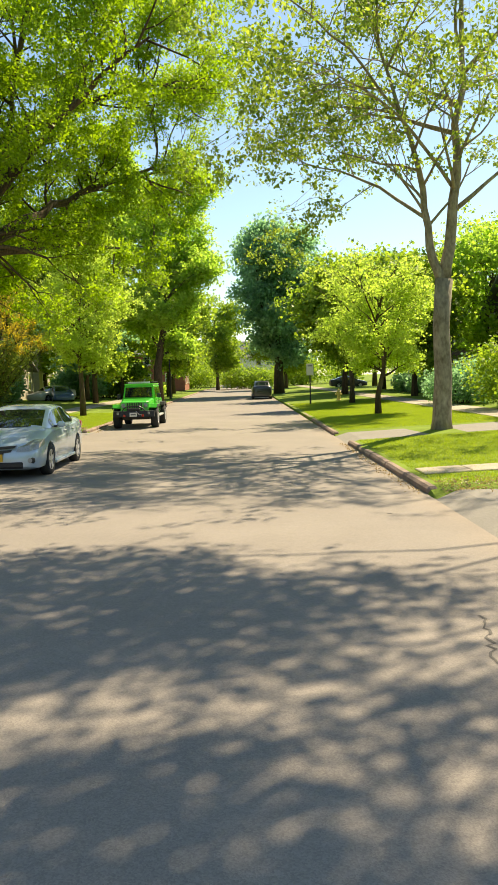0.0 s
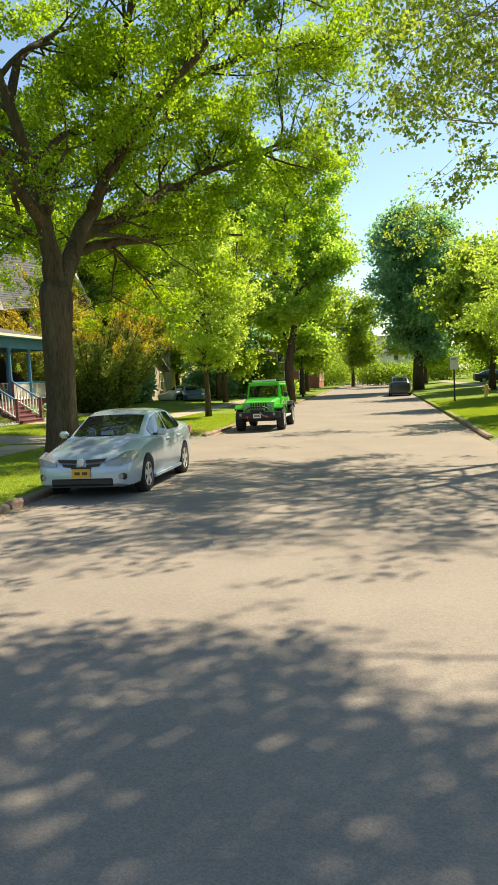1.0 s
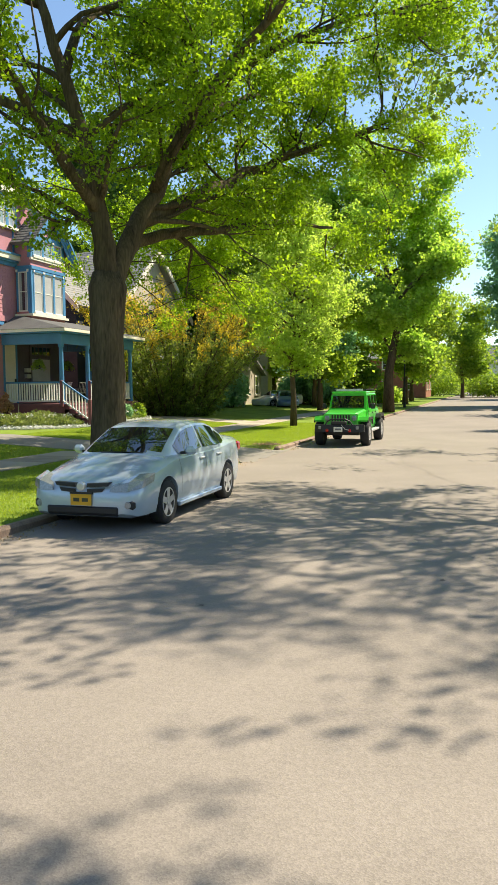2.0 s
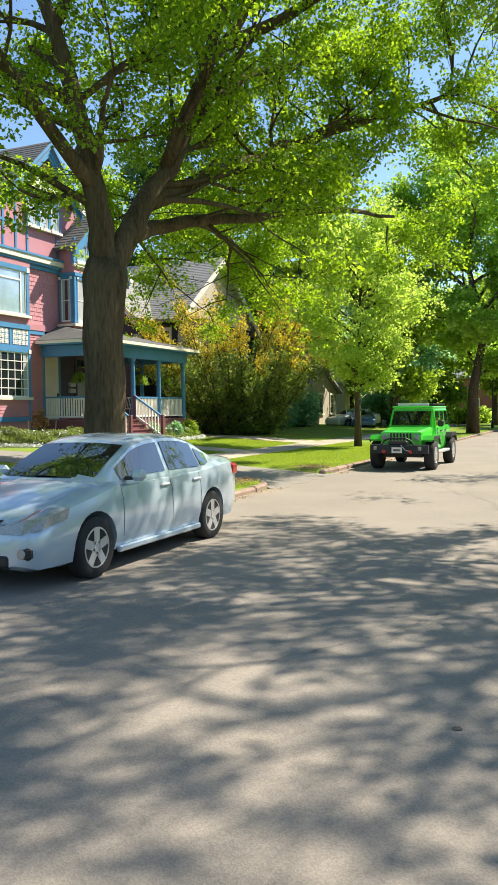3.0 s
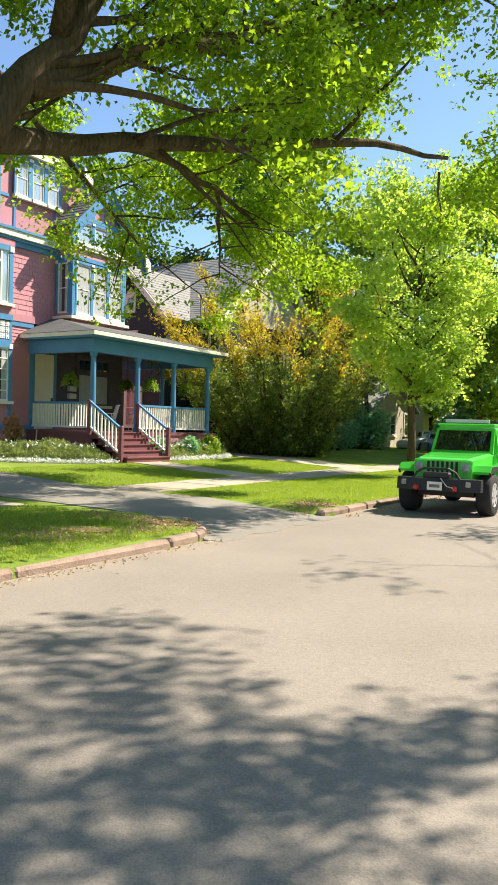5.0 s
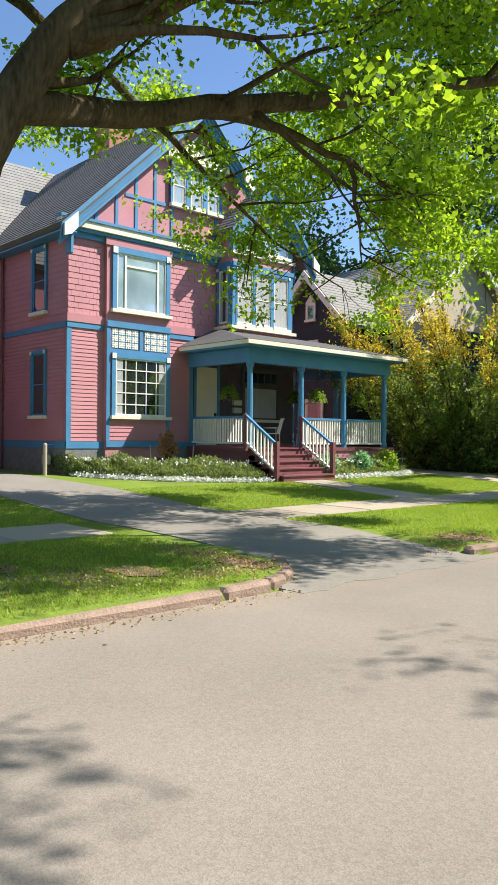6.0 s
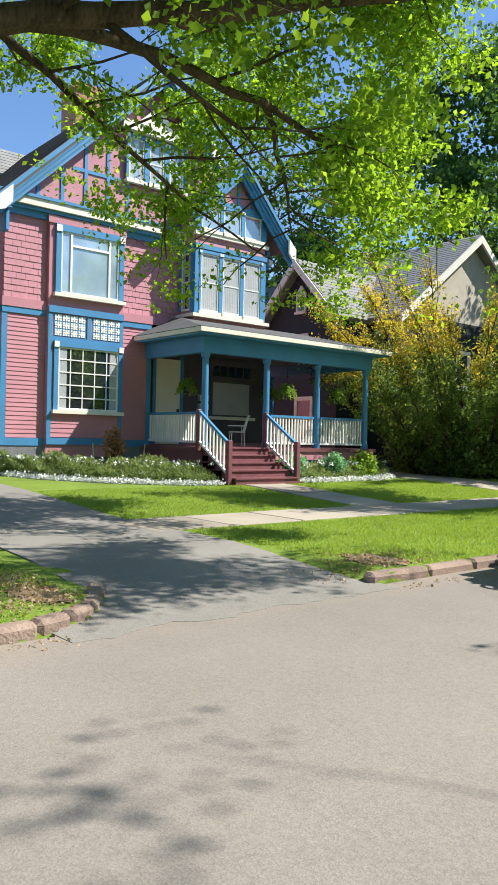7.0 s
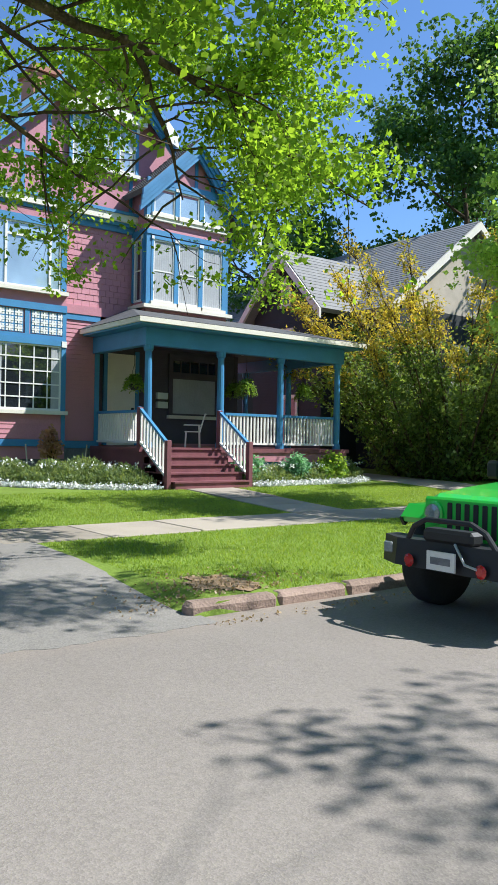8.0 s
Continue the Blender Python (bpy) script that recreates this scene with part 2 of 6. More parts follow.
def box(bm, x0, x1, y0, y1, z0, z1, bevel=0.0):
    x0, x1, y0, y1, z0, z1 = min(x0, x1), max(x0, x1), min(y0, y1), max(y0, y1), min(z0, z1), max(z0, z1)
    vs = [bm.verts.new(p) for p in ((x0, y0, z0), (x1, y0, z0), (x1, y1, z0), (x0, y1, z0), (x0, y0, z1), (x1, y0, z1), (x1, y1, z1), (x0, y1, z1))]
    fs = [bm.faces.new([vs[i] for i in f]) for f in ((0, 3, 2, 1), (4, 5, 6, 7), (0, 1, 5, 4), (1, 2, 6, 5), (2, 3, 7, 6), (3, 0, 4, 7))]
    if bevel:
        bmesh.ops.bevel(bm, geom=list({e for f in fs for e in f.edges}), offset=bevel, segments=1, affect="EDGES")
    return bm


def boxes(*rows, bevel=0.0):
    bm = bmesh.new()
    for r in rows:
        box(bm, *r, bevel=bevel)
    return bm


def prism(bm, pts, way):
    """A closed solid: the polygon pts pushed along way."""
    a = [bm.verts.new(p) for p in pts]
    b = [bm.verts.new(Vector(p) + Vector(way)) for p in pts]
    bm.faces.new(a[::-1])
    bm.faces.new(b)
    n = len(a)
    for i in range(n):
        bm.faces.new((a[i], a[(i + 1) % n], b[(i + 1) % n], b[i]))
    bmesh.ops.recalc_face_normals(bm, faces=bm.faces)
    return bm


def tube(bm, pts, radii, sides=8, cap=True, rough=0.0, rng=None):
    """A tapered tube along pts."""
    rings, ref = [], None
    for i, p in enumerate(pts):
        p = Vector(p)
        d = (Vector(pts[min(i + 1, len(pts) - 1)]) - Vector(pts[max(i - 1, 0)]))
        d = d.normalized() if d.length > 1e-6 else Vector((0, 0, 1))
        u = ref - d * ref.dot(d) if ref is not None else d.orthogonal()
        if u.length < 1e-4:
            u = d.orthogonal()
        u.normalize()
        ref = u
        v = d.cross(u)
        ring = []
        for k in range(sides):
            a = 2 * math.pi * k / sides
            r = radii[i] * (1 + (rng.uniform(-rough, rough) if rng else 0))
            ring.append(bm.verts.new(p + (u * math.cos(a) + v * math.sin(a)) * r))
        rings.append(ring)
    for a, b in zip(rings, rings[1:]):
        for k in range(sides):
            bm.faces.new((a[k], a[(k + 1) % sides], b[(k + 1) % sides], b[k]))
    if cap:
        bm.faces.new(rings[0][::-1])
        bm.faces.new(rings[-1])
    return bm


def lathe(bm, at, prof, sides=16, axis="z"):
    """A turned body: prof is (radius, height) from below."""
    rings = []
    for r, h in prof:
        ring = []
        for k in range(sides):
            a = 2 * math.pi * k / sides
            c, s = r * math.cos(a), r * math.sin(a)
            o = {"z": (c, s, h), "x": (h, c, s), "y": (s, h, c)}[axis]
            ring.append(bm.verts.new(Vector(at) + Vector(o)))
        rings.append(ring)
    for a, b in zip(rings, rings[1:]):
        for k in range(sides):
            bm.faces.new((a[k], a[(k + 1) % sides], b[(k + 1) % sides], b[k]))
    bm.faces.new(rings[0][::-1])
    bm.faces.new(rings[-1])
    return bm


def raw_mesh(name, verts, faces, material, parent=None, label="", kind=""):
    """A mesh from arrays: verts n x 3, faces m x k."""
    me = bpy.data.meshes.new(name)
    n, (m, k) = len(verts), faces.shape
    me.vertices.add(n)
    me.vertices.foreach_set("co", verts.astype(np.float32).ravel())
    me.loops.add(m * k)
    me.loops.foreach_set("vertex_index", faces.astype(np.int32).ravel())
    me.polygons.add(m)
    me.polygons.foreach_set("loop_start", np.arange(0, m * k, k, dtype=np.int32))
    me.update(calc_edges=True)
    me.materials.append(material)
    ob = new(name, me)
    if parent is not None:
        ob.parent = parent
        ob.location = -Vector(parent.location)
    return tagged(ob, label, kind=kind)


def leaf_mesh(name, centres, size, material, rng, parent=None, droop=0.3, label="", kind="", slim=0.5):
    """Many small leaves, each a folded lozenge of its own, at the given places."""
    n = len(centres)
    d = rng.normal(size=(n, 3))
    d[:, 2] -= droop
    d /= np.linalg.norm(d, axis=1)[:, None]
    s = rng.normal(size=(n, 3))
    s[:, 2] *= 0.5
    s -= d * (s * d).sum(1)[:, None]
    s /= np.linalg.norm(s, axis=1)[:, None]
    up = np.cross(d, s)
    L = size * rng.uniform(0.6, 1.35, n)[:, None]
    v = np.empty((n, 4, 3))
    v[:, 0] = centres
    v[:, 1] = centres + d * L * 0.5 + s * L * slim + up * L * 0.12
    v[:, 2] = centres + d * L
    v[:, 3] = centres + d * L * 0.5 - s * L * slim + up * L * 0.12
    f = np.arange(n * 4).reshape(n, 4)
    return raw_mesh(name, v.reshape(-1, 3), f, material, parent, label, kind)


# ---- plants ----
def grow(rng, p, d, length, radius, level, wood, tips, spread=0.6, lift=0.1, kids=3, limit=None, shrink=0.68):
    """A limb and all that grows from it: wood gets the limbs (points, radii), tips the leaf-bearing places."""
    pts, rad = [Vector(p)], [radius]
    d = Vector(d).normalized()
    steps = 4
    for i in range(steps):
        d = (d + Vector(rng.normal(size=3)) * 0.13 + Vector((0, 0, lift))).normalized()
        pts.append(pts[-1] + d * (length / steps))
        rad.append(radius * (1 - 0.55 * (i + 1) / steps))
    wood.append((pts, rad))
    if limit and not limit(pts[-1]):
        tips.append(pts[-2])
        return
    if level <= 0:
        tips.extend(pts[1:])
        return
    for k in range(kids):
        i = rng.integers(1, steps + 1) if k else steps
        side = Vector(rng.normal(size=3))
        side = side - d * side.dot(d)
        nd = (d + side.normalized() * spread * rng.uniform(0.6, 1.3)).normalized()
        grow(rng, pts[i], nd, length * shrink * rng.uniform(0.8, 1.15), rad[i] * 0.72, level - 1, wood, tips, spread, lift, kids, limit, shrink)


def wood_mesh(name, wood, material, parent, sides=8, rng=None, least=0.004):
    bm = bmesh.new()
    for pts, rad in wood:
        if rad[0] < least:
            continue
        n = sides if rad[0] > 0.12 else 5 if rad[0] > 0.03 else 3
        tube(bm, pts, rad, n, rough=0.06 if rad[0] > 0.12 else 0, rng=random if rad[0] > 0.12 else None)
    return part(name, bm, material, parent, smooth=True)


def scatter(rng, tips, count, sigma, spray=0.1, each=12):
    """Leaf places in small flat sprays round the twig tips."""
    t = np.array([tuple(p) for p in tips])
    n = count // each
    c = t[rng.integers(0, len(t), n)] + rng.normal(size=(n, 3)) * np.array([sigma, sigma, sigma * 0.7])
    c = np.repeat(c, each, axis=0)
    return c + rng.normal(size=c.shape) * np.array([spray, spray, spray * 0.45])


def round_tree(at, height, clear, radius, trunk, leaf, count, size, label, seed, bark="bark", category="tree", levels=2, stems=8, shape=1.0, sigma=0.35, group=""):
    """A tree with one trunk that rises through a rounded crown."""
    rng = np.random.default_rng(seed)
    t = thing("tree", label, category, group, at=at)
    x, y, z = at
    wood, tips = [], []
    n = 7
    wob = rng.normal(size=(n, 2)) * 0.05 * radius
    pts = [Vector((x + wob[i][0] * (i > 1), y + wob[i][1] * (i > 1), z - 0.1 + (height * 0.88) * i / (n - 1))) for i in range(n)]
    rad = [trunk * 1.25] + [trunk * (1 - 0.85 * i / (n - 1)) for i in range(1, n)]
    wood.append((pts, rad))
    cz, hz = z + (height + clear) / 2, (height - clear) / 2

    def inside(p):
        return ((p.x - x) / radius) ** 2 + ((p.y - y) / radius) ** 2 + ((p.z - cz) / hz) ** 2 < 1.0
    for k in range(stems):
        f = (k + 0.5) / stems
        hh = clear + (height * 0.86 - clear) * f ** shape
        a = k * 2.4 + rng.uniform(-0.4, 0.4)
        i = min(n - 2, int((hh / (height * 0.88)) * (n - 1)))
        w = (hh / (height * 0.88)) * (n - 1) - i
        p = pts[i].lerp(pts[i + 1], min(1, max(0, w)))
        e = math.sqrt(max(0.1, 1 - ((p.z - cz) / hz) ** 2)) * radius
        grow(rng, p, (math.cos(a), math.sin(a), 0.45 + 0.5 * f), e * 0.55 + 0.2, max(0.015, trunk * 0.5 * (1 - 0.6 * f)), levels, wood, tips, 0.75, 0.06, 3, inside)
    wood_mesh("trunk", wood, M[bark], t)
    c = scatter(rng, tips, count, sigma, size * 1.15)
    leaf_mesh("crown", c, size, M[leaf], rng, t)
    return t


def bush(at, rx, ry, h, leaf, count, size, label, seed, category="bush", name="bush", lumps=14):
    """A shrub: stems and leaves over many uneven lobes."""
    rng = np.random.default_rng(seed)
    t = thing(name, label, category, at=at)
    x, y, z = at
    wood, cs = [], []
    for k in range(lumps):
        a, r = rng.uniform(0, 6.28), math.sqrt(rng.uniform(0, 1)) * 0.72
        top = h * (1 - 0.55 * r ** 2) * rng.uniform(0.65, 1.0)
        cx, cy = x + math.cos(a) * rx * r, y + math.sin(a) * ry * r
        wood.append(([Vector((x + math.cos(a) * rx * r * 0.3, y + math.sin(a) * ry * r * 0.3, z - 0.05)), Vector((cx, cy, z + top * 0.75))], [0.02 + h * 0.006, 0.008]))
        m = count // lumps
        u = rng.normal(size=(m, 3))
        u /= np.linalg.norm(u, axis=1)[:, None]
        u *= rng.uniform(0.55, 1.05, m)[:, None]
        q = np.array([cx, cy, z + top * 0.55]) + u * np.array([rx * 0.38, ry * 0.38, top * 0.5])
        cs.append(q[q[:, 2] > z + 0.03])
    wood_mesh("stem", wood, M["bark"], t)
    leaf_mesh("foliage", np.concatenate(cs), size, M[leaf], rng, t, droop=0.0)
    return t


# ---- ground and street ----
KL, KR = -6.2, 2.4   # kerb lines of the road


def ground_z(x, y):
    """Height of the lawns: flat at the road, rising to the houses."""
    if KL < x < KR:
        return -0.06
    if x <= KL:
        dip = 0.0
        if x > -9 and 25.0 < y < 30.3:
            edge = float(np.interp(y, [25.0, 25.7, 26.1, 26.45, 26.75, 27.0], [-6.22, -6.36, -6.5, -6.75, -7.15, -9.0]))
            inside = float(np.interp(x - edge, [-0.04, 0.04], [0, 1])) * float(np.interp(y, [29.6, 29.95], [1, 0]))
            dip = float(np.interp(-x, [6.2, 7.6, 9.0], [0.13, 0.06, 0.0])) * inside
        return -dip + float(np.interp(-x, [6.2, 6.5, 10.3, 12.0, 15.6, 20, 60, 400], [0.10, 0.12, 0.14, 0.15, 0.36, 0.48, 0.6, 0.6]))
    dip = 0.0
    if x < 5:
        dip = float(np.interp(x, [2.4, 3.6, 5.0], [0.13, 0.05, 0.0]) * np.interp(y, [8.0, 8.7, 12.5, 13.2, 21.7, 22.4, 25.0, 25.7], [0, 1, 1, 0, 0, 1, 1, 0]))
    return -dip + float(np.interp(x, [2.4, 2.8, 8.0, 12.0, 60, 400], [0.10, 0.13, 0.3, 0.4, 0.7, 0.7]))


def sheet(xs, ys, fz):
    bm = bmesh.new()
    grid = [[bm.verts.new((x, y, fz(x, y))) for x in xs] for y in ys]
    for a, b in zip(grid, grid[1:]):
        for i in range(len(xs) - 1):
            bm.faces.new((a[i], a[i + 1], b[i + 1], b[i]))
    return bm


gx = [-2500, -400, -120, -60, -40, -30, -24, -20, -17, -15.6, -13.8, -12, -11, -10.3, -9, -8.3, -7.6, -7.3, -7.1, -6.95, -6.8, -6.65, -6.5, -6.4, -6.32, -6.25, -6.2, 2.4, 2.45, 2.8, 3.6, 5, 8, 10, 12, 20, 40, 60, 120, 400, 2500]
gy = sorted([-2500, -400, -60, -20] + [i * 2.5 for i in range(-4, 52)] + [150, 250, 400, 2500] + [8.0, 8.35, 8.7, 12.85, 13.2, 21.7, 22.05, 22.4, 25.35, 25.1, 25.4, 25.7, 25.9, 26.1, 26.25, 26.4, 26.55, 26.7, 26.85, 29.2, 29.35, 29.5, 29.6, 29.7, 29.8, 29.9, 29.95])
ground = tagged(part("ground", sheet(gx, gy, lambda x, y: ground_z(x, y) if x not in (-6.2, 2.4) else -0.06), M["soil"]), "mown green lawn over gently rising soil", "lawn", kind="structure")


def road_z(x, y):
    u = (x - (KL + KR) / 2) / ((KR - KL) / 2)
    return 0.015 * (1 - u * u) + 0.006 * noise.noise((x * 0.5, y * 0.35, 0.0))


road = tagged(part("road", sheet(list(np.linspace(KL, KR, 24)), list(np.linspace(-40, 60, 80)) + list(np.linspace(64, 300, 30)), road_z), M["asphalt"], smooth=True), "worn pale grey asphalt street with fine cracks", "road", kind="structure")


def flat_strip(name, quads, z, material, label, category, level=ground_z):
    """Flat paving from quads of (x, y) corners, lying on the lawn's height."""
    bm = bmesh.new()
    for q in quads:
        top = [Vector((x, y, level(x, y) + z if not KL + 0.1 < x < KR - 0.1 else 0.005)) for x, y in q]
        lo = [v - Vector((0, 0, 0.12)) for v in top]
        a, b = [bm.verts.new(v) for v in top], [bm.verts.new(v) for v in lo]
        bm.faces.new(a)
        for i in range(len(a)):
            bm.faces.new((a[i], b[i], b[(i + 1) % len(a)], a[(i + 1) % len(a)]))
    bmesh.ops.remove_doubles(bm, verts=bm.verts, dist=0.002)
    bmesh.ops.recalc_face_normals(bm, faces=bm.faces)
    return tagged(part(name, bm, material), label, category, kind="structure")


def cells(x0, x1, ya0, ya1, yb0, yb1, n):
    """Quads of a strip from x0 to x1 whose edges run from ya0, ya1 to yb0, yb1."""
    out = []
    for i in range(n):
        f, g = i / n, (i + 1) / n
        xa, xb = x0 + (x1 - x0) * f, x0 + (x1 - x0) * g
        out.append(((xa, ya0 + (yb0 - ya0) * f), (xb, ya0 + (yb0 - ya0) * g), (xb, ya1 + (yb1 - ya1) * g), (xa, ya1 + (yb1 - ya1) * f)))
    return out


# driveway beside the painted house, flared at the road
def ragged(y):
    return -5.98 + 0.16 * noise.noise((y * 1.7, 3.0, 0.0)) + 0.09 * noise.noise((y * 6.0, 1.0, 0.0))


lip = [25.9 + 0.11 * i for i in range(36)]
flat_strip("driveway", [((-6.3, a), (ragged(a), a), (ragged(b), b), (-6.3, b)) for a, b in zip(lip, lip[1:])] + cells(-6.3, -7.4, 25.95, 29.9, 26.75, 29.75, 6) + cells(-7.4, -10.35, 26.75, 29.75, 27.0, 29.9, 4) + cells(-10.35, -13.0, 27.0, 29.9, 27.0, 29.9, 4) + cells(-13.0, -24.9, 27.0, 29.9, 27.0, 30.2, 8), 0.016, M["drive"], "grey asphalt driveway with a crumbling edge", "driveway", lambda x, y: float(np.interp(-x, [6.1, 6.3, 7.6, 9.0], [-0.012, -0.008, 0.07, 0.142])) if x > -9 else ground_z(x, y))
flat_strip("driveway", cells(-11.9, -30, 43.1, 45.4, 43.1, 45.4, 10), 0.014, M["concrete"], "pale concrete driveway between two houses", "driveway")
flat_strip("driveway", cells(2.3, 4.0, 8.2, 13.0, 8.8, 12.4, 3) + cells(4.0, 30, 8.8, 12.4, 8.8, 12.4, 8), 0.014, M["drive"], "grey gravelly driveway apron", "driveway")
flat_strip("driveway", cells(2.3, 4.0, 22.0, 25.4, 22.3, 25.0, 3) + cells(4.0, 30, 22.3, 25.0, 22.3, 25.0, 8), 0.014, M["drive"], "grey asphalt driveway between lawns", "driveway")


def slab_row(name, label, spots, size):
    """Concrete slabs, one by one, along the pavement."""
    own = thing(name, label, "pavement", kind="structure")
    sx, sy = size
    bm = bmesh.new()
    box(bm, -sx / 2, sx / 2, -sy / 2, sy / 2, -0.1, 0.0, bevel=0.012)
    first = part("slab", bm, M["concrete"], own)
    for i, (x, y) in enumerate(spots):
        o = first if i == 0 else first.copy()
        if i:
            scene.collection.objects.link(o)
        o.location = (x, y, ground_z(x, y) + 0.022 + random.uniform(-0.006, 0.006))
        o.rotation_euler = (0, math.atan2(ground_z(x - 0.5, y) - ground_z(x + 0.5, y), 1.0), random.uniform(-0.006, 0.006))
    return own


slab_row("pavement", "pale concrete pavement slabs across the lawn", [(-11.1, y) for y in np.arange(-8, 130, 1.53) if not 26.4 < y < 30.2], (1.5, 1.51))
slab_row("pavement", "pale concrete pavement slabs along the far lawn", [(9.0, y) for y in np.arange(0, 130, 1.53) if not (8 < y < 13.2 or 21.7 < y < 25.7)], (1.5, 1.51))
slab_row("garden_path", "pale concrete path to the porch steps", [(-12.42 - 1.06 * i, 36.4) for i in range(4)], (1.04, 1.35))
slab_row("garden_path", "old stepping slabs across the verge", [(3.1 + 0.85 * i, 14.75) for i in range(7)], (0.83, 0.8))


def kerb_run(name, label, spots):
    """Kerb stones, one by one: (x, y, turn in degrees, length)."""
    own = thing(name, label, "kerb", kind="structure")
    meshes = {}
    for x, y, turn, length in spots:
        key = round(length, 2)
        if key not in meshes:
            bm = bmesh.new()
            box(bm, -0.09, 0.09, -length / 2 + 0.003, length / 2 - 0.003, -0.2, 0.115, bevel=0.042)
            o = part("kerb_stone", bm, M["kerbstone"], own)
            meshes[key] = o.data
        else:
            o = new("kerb_stone", meshes[key])
            o.parent = own
        o.location = (x, y, random.uniform(-0.01, 0.004) + (max(0.0, ground_z(x, y) - 0.06) if 26 < y < 27 and x < -6.5 else -0.055 if 29 < y < 30 and x < -6 else 0.0))
        o.rotation_euler = (random.uniform(-0.008, 0.008), random.uniform(-0.04, 0.04), radians(turn) + random.uniform(-0.01, 0.01))
    return own


kerb_run("kerb_left", "weathered reddish stone kerb with open joints", [(KL - 0.09, y, 0, 1.8) for y in np.arange(-9, 23, 1.8)] + [(-6.29, 23.775, 0, 2.55)]
         + [(-6.33, 25.42, 6, 0.74), (-6.44, 25.95, 17, 0.36), (-6.6, 26.27, 35, 0.38), (-6.86, 26.54, 52, 0.38), (-7.16, 26.75, 58, 0.36)]
         + [(-6.31, 30.12, -4, 0.95), (-6.29, 31.05, 0, 0.9)] + [(-6.29, y, 0, 1.8) for y in np.arange(32.4, 130, 1.8)])
kerb_run("kerb_right", "weathered stone kerb beside the far verge", [(KR + 0.09, y, 0, 1.8) for y in np.arange(13.9, 22, 1.8)] + [(KR + 0.09 + (y - 26) * 0.004, y, 0, 1.8) for y in np.arange(26.2, 130, 1.8)]
         + [(KR + 0.09, y, 0, 1.8) for y in np.arange(-10, 7.6, 1.8)])


# ---- houses ----
def siding(bm, frame_, u0, u1, v0, v1, w, pitch=0.115, depth=0.018):
    """Lapped boards: each course leans out at its foot."""
    n = max(1, round((v1 - v0) / pitch))
    h = (v1 - v0) / n
    for i in range(n):
        a, b = v0 + i * h, v0 + (i + 1) * h
        q = [bm.verts.new(frame_(u, v, ww)) for u, v, ww in ((u0, a, w + depth), (u1, a, w + depth), (u1, b, w + 0.002), (u0, b, w + 0.002), (u0, a, w), (u1, a, w))]
        bm.faces.new((q[0], q[1], q[2], q[3]))
        bm.faces.new((q[5], q[1], q[0], q[4]))


def fbox(bm, frame_, u0, u1, v0, v1, w0, w1):
    """A box in a wall's own measures: along, up, out."""
    a = [bm.verts.new(frame_(u, v, w)) for u, v, w in ((u0, v0, w0), (u1, v0, w0), (u1, v1, w0), (u0, v1, w0), (u0, v0, w1), (u1, v0, w1), (u1, v1, w1), (u0, v1, w1))]
    fs = [bm.faces.new([a[i] for i in f]) for f in ((0, 3, 2, 1), (4, 5, 6, 7), (0, 1, 5, 4), (1, 2, 6, 5), (2, 3, 7, 6), (3, 0, 4, 7))]
    bmesh.ops.recalc_face_normals(bm, faces=fs)


def fboxes(frame_, *rows):
    bm = bmesh.new()
    for r in rows:
        fbox(bm, frame_, *r)
    return bm


def front(x):
    return lambda u, v, w: (x + w, u, v)


def side(y):
    return lambda u, v, w: (u, y - w, v)


